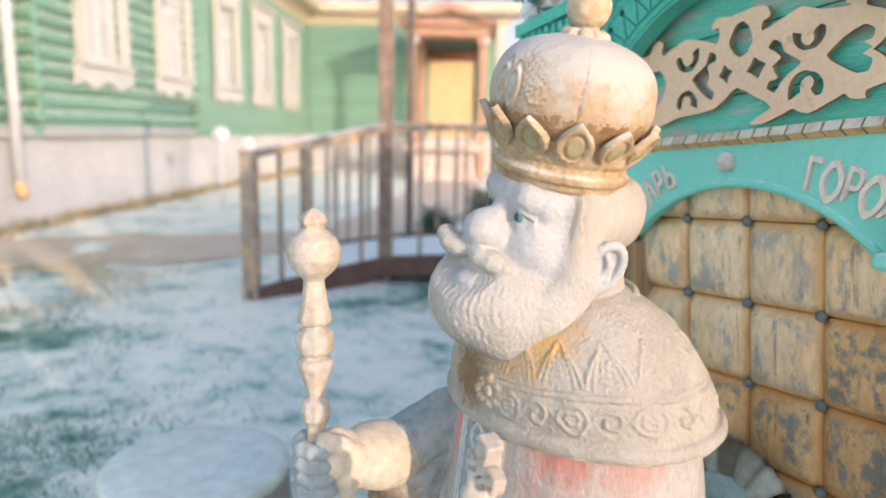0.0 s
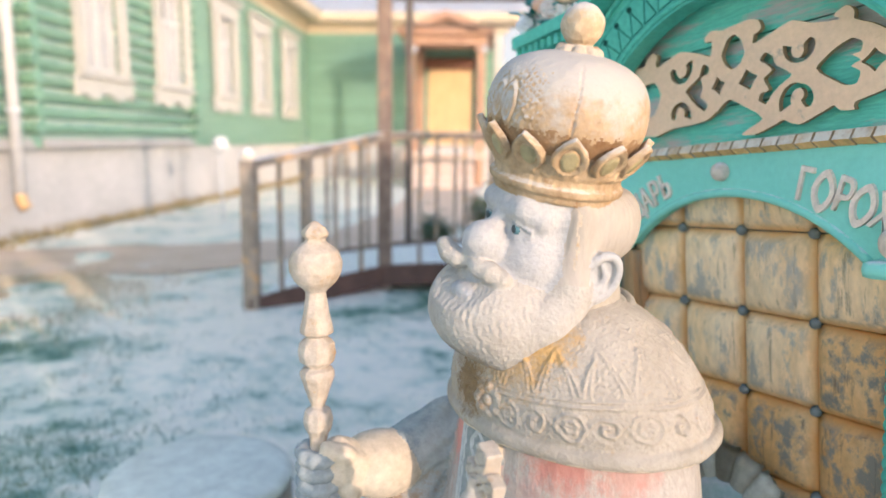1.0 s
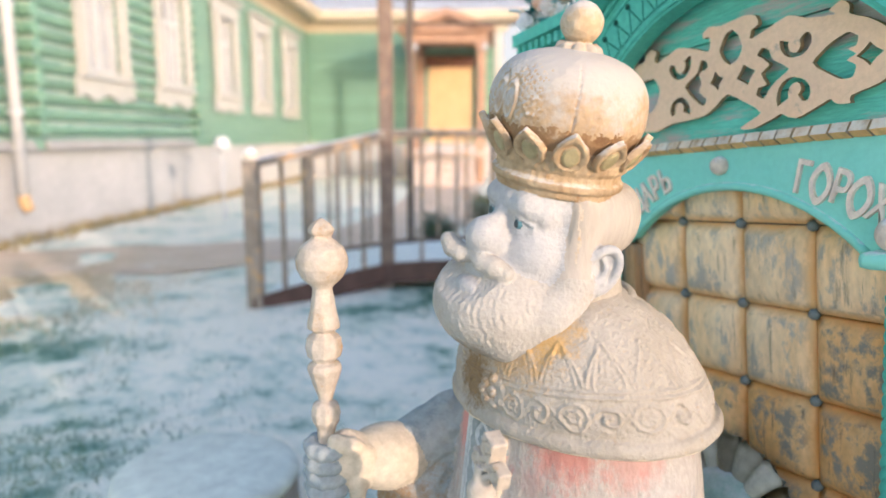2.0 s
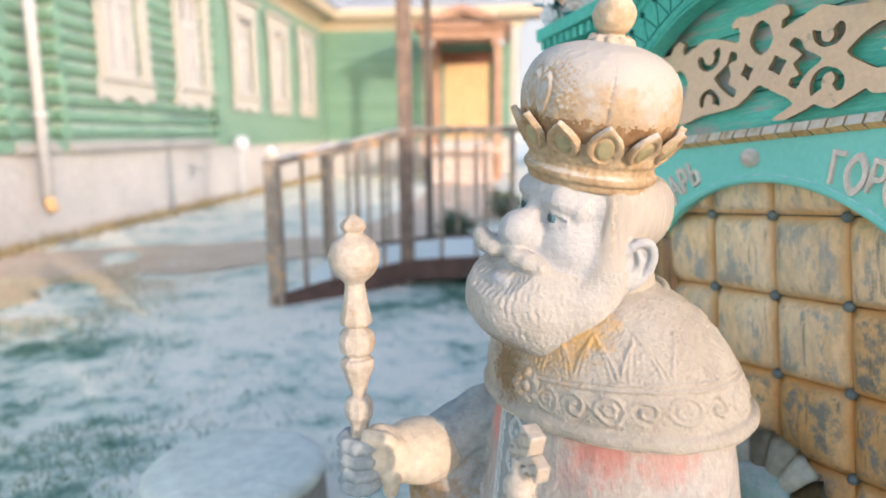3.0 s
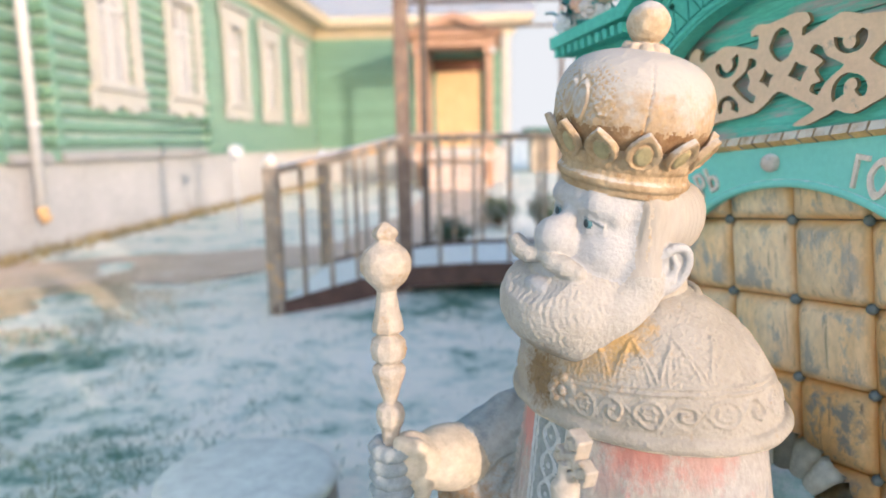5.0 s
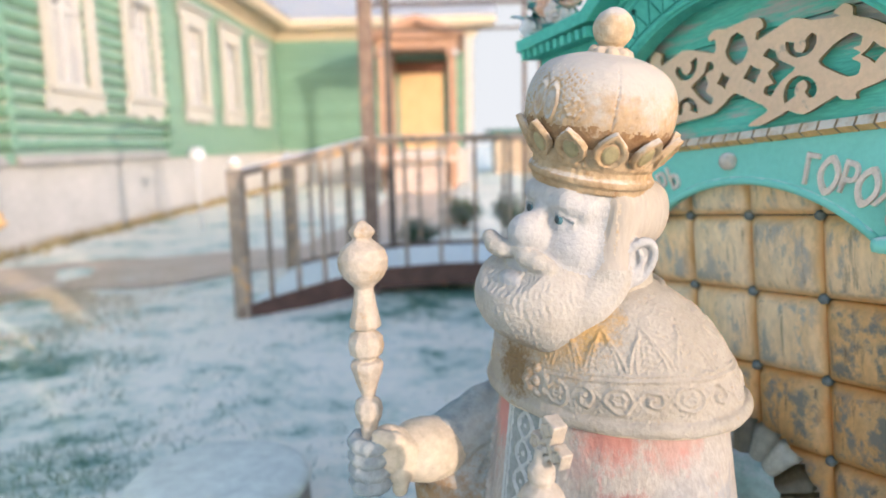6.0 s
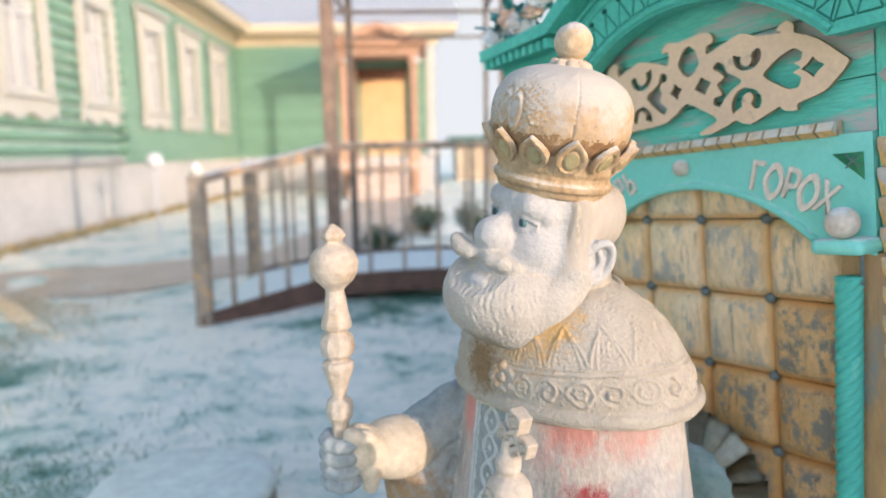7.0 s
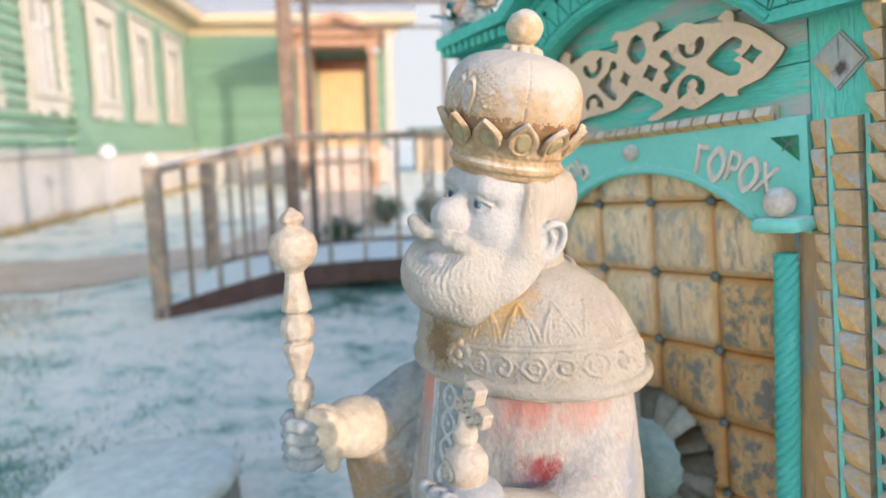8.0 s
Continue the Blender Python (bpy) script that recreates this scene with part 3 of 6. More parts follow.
def arch_top(u):
    return NB[0] - 0.12 + (0.62 - NB[0] + 0.24) * u, 2.75 + 0.42 * math.sin(math.pi * u) ** 0.8


for y in (NB[1], FB[1]):
    part("pergola_arch", tubed([(arch_top(i / 14)[0], y, arch_top(i / 14)[1]) for i in range(15)], 0.03, 8), M_IRON, bridge, "bent iron arch", smooth=True)
for i in range(9):
    x, z = arch_top((i + 0.5) / 9)
    part("pergola_slat", boxed(x - 0.03, x + 0.03, NB[1] - 0.15, FB[1] + 0.15, z + 0.03, z + 0.055, bevel=0.004), M_RAIL, bridge)
for x in (NB[0], 0.62):
    part("pergola_bar", boxed(x - 0.015, x + 0.015, NB[1], FB[1], 2.62, 2.65), M_IRON, bridge)

# ---- throne: carved turquoise frame round a buttoned panel ----
T_X = Vector((0.4496, -0.8900, 0.0760))
T_N = Vector((-0.8906, -0.4532, -0.0390))
T_X = (T_X + 0.012 * Vector((-0.069, 0.050, 0.996))).normalized()
T_Z = T_N.cross(T_X).normalized()
T_Y = -T_N
TM = Matrix(((T_X.x, T_Y.x, T_Z.x, 0.579), (T_X.y, T_Y.y, T_Z.y, 1.273), (T_X.z, T_Y.z, T_Z.z, 0.887), (0, 0, 0, 1)))
TC = -0.08                      # middle of the throne along its face
FOOT = -0.93
throne = thing("throne", "turquoise carved wooden throne with a buttoned ochre back", "throne", TM)


def curve_loop(pts, n=4):
    """A closed outline rounded through its corners."""
    out = []
    k = len(pts)
    for i in range(k):
        p0, p1, p2, p3 = (Vector(pts[(i + j) % k]) for j in (-1, 0, 1, 2))
        for s in range(n):
            t = s / n
            q = 0.5 * (2 * p1 + (p2 - p0) * t * 0.8 + (3 * p1 * 0 + (2 * p0 - 5 * p1 + 4 * p2 - p3)) * t * t * 0.8 + (3 * p1 - p0 - 3 * p2 + p3) * t ** 3 * 0.8)
            q = p1.lerp(p2, t).lerp(q, 0.9) if s else p1
            out.append((q.x, q.y))
    return out


# back and buttoned panels
M_POST_BROWN = material("worn_brown_timber", ((0.54, 0.30, 0.13), (0.42, 0.26, 0.14)), 9, 0.7, 0.4, 60, stretch=(1, 1, 0.3), scratch=(0.12, 0.10, 0.08), wear=(0.28, 0.26, 0.22), wear_amount=0.5, wear_scale=14)
part("back", boxed(-0.62, 0.46, 0.035, 0.075, FOOT, 0.62), M_TEAL_OLD, throne)
part("panel_bed", boxed(-0.50, 0.33, 0.02, 0.034, FOOT, 0.36), M_STUD, throne)
PITCH = 0.1635


def pad_mesh(w, h, mat):
    bm = bmesh.new()
    N = 6
    g = []
    for j in range(N + 1):
        row = []
        for i in range(N + 1):
            u, v = -1 + 2 * i / N, -1 + 2 * j / N
            u, v = math.copysign(abs(u) ** 0.7, u), math.copysign(abs(v) ** 0.7, v)
            puff = ((1 - abs(u) ** 3.5) * (1 - abs(v) ** 3.5)) ** 0.5
            row.append(bm.verts.new((u * w / 2, 0.006 - 0.024 * puff, v * h / 2)))
        g.append(row)
    for j in range(N):
        for i in range(N):
            bm.faces.new((g[j][i], g[j][i + 1], g[j + 1][i + 1], g[j + 1][i]))
    rim = g[0][:-1] + [r[-1] for r in g[:-1]] + g[-1][:0:-1] + [r[0] for r in g[:0:-1]]
    bk = [bm.verts.new((v.co.x, 0.02, v.co.z)) for v in rim]
    for i in range(len(rim)):
        j = (i + 1) % len(rim)
        bm.faces.new((rim[i], bk[i], bk[j], rim[j]))
    bmesh.ops.recalc_face_normals(bm, faces=bm.faces)
    me = bpy.data.meshes.new("pad")
    bm.to_mesh(me)
    bm.free()
    me.materials.append(mat)
    me.shade_smooth()
    return me


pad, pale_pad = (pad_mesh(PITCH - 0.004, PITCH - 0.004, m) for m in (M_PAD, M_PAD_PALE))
bm = bmesh.new()
lathe(bm, [(0.0, -0.012), (0.007, -0.010), (0.0105, -0.004), (0.0105, 0.006)], 12, pose(0, 0, 0, -90, 0, 0))
bmesh.ops.recalc_face_normals(bm, faces=bm.faces)
button = bpy.data.meshes.new("button")
bm.to_mesh(button)
bm.free()
button.materials.append(M_STUD)
button.shade_smooth()
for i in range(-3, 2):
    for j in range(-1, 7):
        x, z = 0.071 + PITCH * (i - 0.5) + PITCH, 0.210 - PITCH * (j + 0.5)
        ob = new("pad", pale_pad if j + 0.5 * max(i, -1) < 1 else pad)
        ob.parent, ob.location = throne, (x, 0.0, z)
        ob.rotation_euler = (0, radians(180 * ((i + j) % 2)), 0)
        ob2 = new("button", button)
        ob2.parent, ob2.location = throne, (x - PITCH / 2, 0.004, z - PITCH / 2 + PITCH)

# arched board with its opening, lip and raised letters
R_ARCH, Z_ARCH = 0.426, -0.142
BX0, BX1 = TC - 0.392, TC + 0.392
arc = [(-0.085 + R_ARCH * math.sin(a), Z_ARCH + R_ARCH * math.cos(a)) for a in (radians(-43 + 86 * i / 40) for i in range(41))]
outer = [(BX0, 0.150)] + arc + [(BX1, 0.150), (BX1, 0.362), (BX0, 0.362)]
part("arch_board", slabbed([outer], -0.046, -0.016), M_TEAL, throne, "smooth turquoise arched board")
part("arch_lip", tubed([(x, -0.044, z + 0.004) for x, z in arc], 0.009, 8), M_TEAL, throne, smooth=True)
part("board_side", boxed(BX0, BX0 + 0.03, -0.03, 0.034, FOOT, 0.149), M_TEAL, throne)
M_LETTER = material("worn_pale_letter_wood", ((0.86, 0.72, 0.60), (0.78, 0.65, 0.54)), 30, 0.7, 0.3, 90)


def lozenge_ring():
    """A round letter cut as an upright lozenge ring, as on the carved board."""
    def ring(w, h):
        return [(w * math.copysign(abs(math.cos(t)) ** 1.35, math.cos(t)), h * math.copysign(abs(math.sin(t)) ** 1.2, math.sin(t))) for t in (2 * math.pi * i / 24 for i in range(24))]
    bm = slabbed([ring(0.027, 0.033), ring(0.0165, 0.021)], -0.005, 0.004)
    bmesh.ops.transform(bm, matrix=pose(0, 0, 0, -90, 0, 0), verts=bm.verts)
    bmesh.ops.recalc_face_normals(bm, faces=bm.faces)
    me = bpy.data.meshes.new("letter")
    bm.to_mesh(me)
    bm.free()
    return me


def letter(ch, angle, size, narrow=0.82, lift=(0, 0), lean=1.0):
    cu = bpy.data.curves.new("letter", "FONT")
    cu.body, cu.size, cu.extrude, cu.bevel_depth = ch, size, 0.004, 0.0012
    cu.align_x, cu.align_y = "CENTER", "CENTER"
    tmp = new("letter_shape", cu)
    bpy.context.view_layer.update()
    me = bpy.data.meshes.new_from_object(tmp.evaluated_get(bpy.context.evaluated_depsgraph_get()))
    bpy.data.objects.remove(tmp)
    if ch == "О":
        me = lozenge_ring()
    me.name = "letter"
    me.materials.clear()
    me.materials.append(M_LETTER)
    ob = new("letter", me)
    ob.parent = throne
    r = R_ARCH + 0.046
    a = radians(angle + 2.6)
    ob.matrix_basis = Matrix.Translation((-0.085 + r * math.sin(a) + lift[0], -0.048, Z_ARCH + r * math.cos(a) + lift[1])) @ pose(0, 0, 0, 90, 0, 0) @ pose(0, 0, 0, 0, 0, -angle * lean) @ Matrix.Diagonal((narrow, 1.15, 1, 1))
    return ob


for i, ch in enumerate("ГОРОХ"):
    letter(ch, 19.4 + 4.4 * i, 0.069, 0.78, lift=(0.0035 * i, 0.0065 * i), lean=0.72)
for i, ch in enumerate("ЦАРЬ"):
    letter(ch, -35.4 + 4.1 * i, 0.064, 0.74)

M_BALL = material("bleached_wood_ball", ((0.68, 0.585, 0.485), (0.60, 0.51, 0.42)), 14, 0.85, 0.4, 80, frost=0.2)


def ball(bm, c, r, seg=20):
    bmesh.ops.create_uvsphere(bm, u_segments=seg, v_segments=seg // 2 + 2, radius=r, matrix=Matrix.Translation(c))


for x, z, r in ((-0.092, 0.329, 0.0185), (TC + 0.358, 0.211, 0.028), (TC - 0.358, 0.211, 0.028)):
    bm = bmesh.new()
    ball(bm, (x, -0.052 if r < 0.02 else -0.085, z), r)
    part("ball", bm, M_BALL, throne, "bleached wooden ball", smooth=True)

# capitals, iron pins and rope-twist columns
for s in (-1, 1):
    cx = TC + s * 0.354
    part("capital", boxed(cx - 0.046, cx + 0.046, -0.105, -0.02, 0.156, 0.184, bevel=0.012), M_TEAL, throne, smooth=True)
    part("pin", tubed([(cx + 0.02, -0.06, 0.16), (cx + 0.02, -0.06, 0.10)], 0.004, 6), M_STUD, throne)
    part("block", boxed(cx - 0.02, cx + 0.06, -0.045, 0.0, FOOT, 0.155, bevel=0.003), M_POST_BROWN, throne, "dark worn timber behind the column")
    bm = bmesh.new()
    SEG, STEP, TWIST = 60, 0.0026, math.pi / 0.0205
    z, rings = FOOT, []
    while z <= 0.116:
        ring = []
        for i in range(SEG):
            a = 2 * math.pi * i / SEG
            r = 0.0165 + 0.0062 * abs(math.sin(2.5 * a - s * z * TWIST)) ** 0.5
            ring.append(bm.verts.new((cx - s * 0.038 * (0.116 - z) + r * math.cos(a), -0.065 + r * math.sin(a), z)))   # leans inwards at the foot
        rings.append(ring)
        z += STEP
    for a, b in zip(rings, rings[1:]):
        for i in range(SEG):
            j = (i + 1) % SEG
            bm.faces.new((a[i], a[j], b[j], b[i]))
    bm.faces.new(rings[0][::-1])
    bm.faces.new(rings[-1])
    part("rope_column", bm, M_TEAL_ROPE, throne, "turquoise rope-twist column", smooth=True)

# upper boards, dentil strip and fretwork
for z0, z1 in ((0.362, 0.455), (0.457, 0.575), (0.577, 0.72)):
    part("plank", boxed(BX0, BX1, -0.030, 0.034, z0, z1, bevel=0.002), M_TEAL_OLD, throne, "plank with peeling turquoise paint")
bm = bmesh.new()
# a wedge: a weathered upper slope over an undercut lower face
g = [[bm.verts.new((u * (0.0166 if y > 0 else 0.0150), y, z)) for u in (-1, 1)] for y, z in ((0.015, 0.0135), (-0.006, 0.0125), (-0.016, -0.003), (0.0, -0.0135), (0.015, -0.0135))]
for a, b in zip(g, g[1:] + g[:1]):
    f = bm.faces.new((a[0], a[1], b[1], b[0]))
    f.material_index = 1 if a is g[2] else 0
for u in (0, 1):
    bm.faces.new([r[u] for r in (g if u else g[::-1])])
bmesh.ops.recalc_face_normals(bm, faces=bm.faces)
M_CUT = material("orange_fresh_cut_wood", ((0.82, 0.51, 0.22), (0.75, 0.44, 0.18)), 14, 0.7, 0.4, 90, vary=0.12)
dentil = bpy.data.meshes.new("dentil")
bm.to_mesh(dentil)
bm.free()
dentil.materials.append(M_STRIP)
dentil.materials.append(M_CUT)
for i in range(20):
    ob = new("dentil", dentil)
    ob.parent, ob.location = throne, (0.239 - i * 0.0345, -0.050, 0.3735)
    ob.rotation_euler = (0, radians(random.uniform(-2, 2)), 0)

UPPER = [(0.284, 0.484), (0.263, 0.505), (0.237, 0.528), (0.215, 0.542), (0.188, 0.554), (0.187, 0.568), (0.174, 0.578), (0.152, 0.568),
         (0.163, 0.559), (0.114, 0.565), (0.078, 0.578), (0.05, 0.572), (-0.003, 0.556), (-0.004, 0.571), (0.012, 0.578), (0.008, 0.594),
         (-0.016, 0.601), (-0.075, 0.596), (-0.103, 0.600), (-0.120, 0.592), (-0.120, 0.581), (-0.104, 0.580), (-0.107, 0.554), (-0.150, 0.568), (-0.190, 0.577), (-0.226, 0.567), (-0.257, 0.558), (-0.262, 0.568), (-0.256, 0.581), (-0.270, 0.590)]
LEFT_END = [(-0.288, 0.583), (-0.300, 0.566), (-0.335, 0.565), (-0.40, 0.535), (-0.445, 0.490), (-0.40, 0.445), (-0.33, 0.42), (-0.27, 0.412)]
LOWER = [(-0.216, 0.424), (-0.173, 0.426), (-0.122, 0.431), (-0.092, 0.446), (-0.063, 0.464), (-0.02, 0.443), (0.013, 0.42), (-0.034, 0.397),
         (-0.005, 0.393), (0.041, 0.407), (0.057, 0.413), (0.088, 0.402), (0.137, 0.42), (0.152, 0.426), (0.164, 0.417), (0.187, 0.415),
         (0.189, 0.427), (0.237, 0.44), (0.262, 0.459)]


def scroll(cx, cz, r0, r1, a0, a1, widths, n=16):
    """A curled slot round (cx, cz): half its width runs through the given values, with a rounded start."""
    side = ([], [])
    for i in range(n + 1):
        t = i / n
        a, r = radians(a0 + (a1 - a0) * t), r0 + (r1 - r0) * t
        w = np.interp(t * (len(widths) - 1), range(len(widths)), widths)
        w *= 1.2 if i else 0.5
        side[0].append((cx + (r + w) * math.cos(a), cz + (r + w) * math.sin(a)))
        side[1].append((cx + (r - w) * math.cos(a), cz + (r - w) * math.sin(a)))
    return side[0] + side[1][::-1]


def lozenge(cx, cz, w, h, lean, hollow=0.72):
    """A four-pointed hole with hollowed sides."""
    p = [(w, lean), (-lean, h), (-w, -lean), (lean, -h)]
    out = []
    for i in range(4):
        q, r = p[i], p[(i + 1) % 4]
        out += [(cx + q[0], cz + q[1]), (cx + (q[0] + r[0]) / 2 * hollow, cz + (q[1] + r[1]) / 2 * hollow)]
    return out


KITE = [(-0.170, 0.495), (-0.138, 0.515), (-0.129, 0.534), (-0.116, 0.531), (-0.115, 0.519), (-0.134, 0.514), (-0.129, 0.495), (-0.135, 0.481), (-0.119, 0.468), (-0.125, 0.457), (-0.139, 0.463)]
FISH = [(0.011, 0.520), (0.020, 0.530), (0.034, 0.524), (0.042, 0.507), (0.070, 0.489), (0.047, 0.474), (0.033, 0.463), (0.022, 0.450), (0.008, 0.457), (0.012, 0.468), (0.028, 0.471), (0.018, 0.490), (0.034, 0.501), (0.022, 0.513)]
DROP = [(-0.078, 0.549), (-0.065, 0.573), (-0.050, 0.580), (-0.036, 0.571), (-0.026, 0.546), (-0.038, 0.526), (-0.055, 0.521), (-0.069, 0.531)]
HEART = [(0.121, 0.490), (0.148, 0.512), (0.182, 0.526), (0.201, 0.517), (0.198, 0.503), (0.184, 0.500), (0.198, 0.490), (0.182, 0.483), (0.197, 0.473), (0.192, 0.456), (0.172, 0.455), (0.142, 0.472)]
FAR_HOLE = [(-0.36, 0.486), (-0.32, 0.52), (-0.27, 0.528), (-0.25, 0.5), (-0.27, 0.46), (-0.32, 0.455)]


def grown(loop, by):
    cx, cz = sum(p[0] for p in loop) / len(loop), sum(p[1] for p in loop) / len(loop)
    return [(cx + (x - cx) * by, cz + (z - cz) * by) for x, z in loop]


CUTS = [curve_loop(h, 3) for h in (grown(KITE, 1.14), grown(FISH, 1.12), grown(DROP, 1.06), HEART, FAR_HOLE)]
CUTS += [lozenge(0.220, 0.486, 0.022, 0.018, 0.0, 0.9), lozenge(-0.089, 0.494, 0.017, 0.018, 0.003, 0.85), lozenge(-0.018, 0.494, 0.022, 0.019, 0.004, 0.95)]
CUTS += [scroll(-0.187, 0.542, 0.023, 0.024, 172, 385, (0.0075, 0.0072, 0.005, 0.005, 0.006, 0.008)), scroll(-0.192, 0.450, 0.020, 0.021, 205, -22, (0.006, 0.006, 0.004, 0.0045, 0.006, 0.009)),
         scroll(0.088, 0.531, 0.021, 0.022, 28, -195, (0.009, 0.0095, 0.006, 0.003, 0.004, 0.006, 0.008)), scroll(0.088, 0.445, 0.015, 0.029, -50, 205, (0.009, 0.0095, 0.006, 0.003, 0.006, 0.009, 0.011))]
fret = slabbed([curve_loop(UPPER + LEFT_END + LOWER, 4)] + CUTS, -0.056, -0.046)
fret.normal_update()
for f in fret.faces:
    f.material_index = 1 if abs(f.normal.y) < 0.5 else 0
M_SAWN = material("orange_brown_sawn_edge", ((0.40, 0.26, 0.13), (0.28, 0.20, 0.12)), 20, 0.8, 0.4, 80)
finish("fretwork", fret, M_CARVED, throne, "bare sawn fretwork ornament", mats=[M_CARVED, M_SAWN])

# side posts with strips of notched blocks
def notch_mesh(w, h, d):
    """A chip-carved block: a frosted face with one corner cut back."""
    bm = bmesh.new()
    f = [(-w / 2, 0, 0), (w / 2, 0, 0), (w / 2, 0, h), (-w / 2, 0, h)]
    c = [(-w * 0.48, -d * 0.12, h * 0.03), (w * 0.46, -d * 0.95, h * 0.03), (w * 0.46, -d, h * 0.97), (-w * 0.46, -d, h * 0.97)]
    a, b = [bm.verts.new(p) for p in f], [bm.verts.new(p) for p in c]
    e = bm.verts.new((-w * 0.47, -d * 1.0, h * 0.70))
    for p, q in ((0, 1), (1, 2), (2, 3)):
        bm.faces.new((a[p], a[q], b[q], b[p]))
    bm.faces.new((a[3], a[0], b[0], e, b[3]))
    bm.faces.new((b[0], b[1], e)).material_index = 1
    bm.faces.new((e, b[1], b[2], b[3]))
    bm.faces.new(a[::-1])
    bmesh.ops.recalc_face_normals(bm, faces=bm.faces)
    me = bpy.data.meshes.new("notched_block")
    bm.to_mesh(me)
    bm.free()
    me.materials.append(M_STRIP)
    me.materials.append(M_CUT)
    return me


blocks = {w: notch_mesh(w, h, d) for w, h, d in ((0.026, 0.05, 0.014), (0.05, 0.062, 0.02), (0.03, 0.048, 0.037))}
for s in (-1, 1):
    x0 = TC + s * 0.396
    a, b = sorted((x0, x0 + s * 0.165))
    post = part("side_post", boxed(a, b, -0.036, 0.034, FOOT, 0.60, bevel=0.003), M_TEAL_POST, throne, "side post with cracked turquoise paint")
    for off, w, h, top in ((0.016, 0.026, 0.0505, 0.352), (0.064, 0.05, 0.0625, 0.352), (0.123, 0.03, 0.0485, 0.53)):
        z = top - h
        while z > FOOT:
            ob = new("notched_block", blocks[w])
            ob.parent = post
            ob.location = (x0 + s * off + random.uniform(-0.001, 0.001), -0.036, z)
            if s < 0:
                ob.scale = (-1, 1, 1)
            z -= h
    for off in (0.034, 0.098, 0.158):
        part("bead", boxed(x0 + s * off - 0.004, x0 + s * off + 0.004, -0.046 if off < 0.15 else -0.080, -0.035, FOOT, 0.352 if off < 0.1 else 0.52), M_TEAL, post)
    bm = bmesh.new()
    dx, dz = x0 + s * 0.052, 0.446
    plate = ((-0.046, 0.008), (0.006, 0.050), (0.047, -0.004), (-0.002, -0.050))
    slab(bm, [[(dx + px, dz + pz) for px, pz in plate]], -0.042, -0.0365)
    slab(bm, [[(dx + px * 0.9, dz + pz * 0.9) for px, pz in plate]], -0.047, -0.0422)
    boss = material("weathered_boss_wood", ((0.37, 0.38, 0.35), (0.50, 0.47, 0.41)), 14, 0.75, 0.5, 80, stretch=(1, 1, 0.6), wear=(0.56, 0.36, 0.17), wear_amount=0.32, wear_scale=14, scratch=(0.13, 0.12, 0.11),
                    spots=[((dx - s * 0.024, -0.047, dz - 0.016), 0.022, (0.60, 0.38, 0.17), 0.9), ((dx + s * 0.006, -0.047, dz - 0.014), 0.016, (0.09, 0.065, 0.05), 0.95)])
    part("diamond", bm, boss, throne, "blue-grey weathered wooden diamond boss")
    bm = bmesh.new()
    tx = TC + s * 0.358
    v = [bm.verts.new((tx + s * px, -0.047, 0.315 + pz)) for px, pz in ((-0.036, 0.014), (0.019, 0.014), (0.019, -0.034))]
    pk = bm.verts.new((tx + s * 0.006, -0.06, 0.315))
    for i in range(3):
        bm.faces.new((v[i], v[(i + 1) % 3], pk))
    bm.faces.new(v[::-1])
    leaf_part = part("corner_leaf", bm, M_LEAFGREEN, throne, "dark green corner leaf")
    cut_bm = bmesh.new()
    for q in (1, -1):
        tube(cut_bm, [(tx + s * 0.006 - 0.012, -0.0585, 0.315 - 0.012 * q), (tx + s * 0.006 + 0.010, -0.0585, 0.315 + 0.010 * q)], 0.0016, 4)
    part("cut", cut_bm, M_STUD, leaf_part)

# pediment: arched band with carved triangles and dots, and a cornice above
RB, ZB = 0.459, 0.198
def arch_pts(r, a0, a1, n):
    return [(-0.045 + r * math.sin(radians(a0 + (a1 - a0) * i / n)), ZB + r * math.cos(radians(a0 + (a1 - a0) * i / n))) for i in range(n + 1)]


half = math.degrees(math.acos((0.526 - ZB) / RB))
inner = arch_pts(RB, -half, half, 40)
top_r = RB + 0.13
half_o = math.degrees(math.acos((0.665 - ZB) / top_r))
outer = arch_pts(top_r, half_o, -half_o, 40)
band = [(TC - 0.58, 0.526)] + inner + [(TC + 0.62, 0.526), (TC + 0.62, 0.665)] + outer + [(TC - 0.58, 0.665)]
part("pediment", slabbed([band], -0.105, -0.06), M_TEAL_DEEP, throne, "arched turquoise pediment with chip carving")
for r, y in ((RB + 0.012, -0.112), (RB + 0.118, -0.116)):
    part("moulding", tubed([(x, y + 0.006, z) for x, z in arch_pts(r, -half, half, 48)], 0.007, 6), M_TEAL_DEEP, throne)
M_HOLE = material("dark_drilled_dot", ((0.012, 0.07, 0.055), (0.016, 0.09, 0.07)), 30, 0.8, 0.2, 80)
M_GROOVE = material("dark_carved_groove", ((0.03, 0.20, 0.15), (0.04, 0.25, 0.19)), 30, 0.8, 0.2, 80)
DOTS = 17
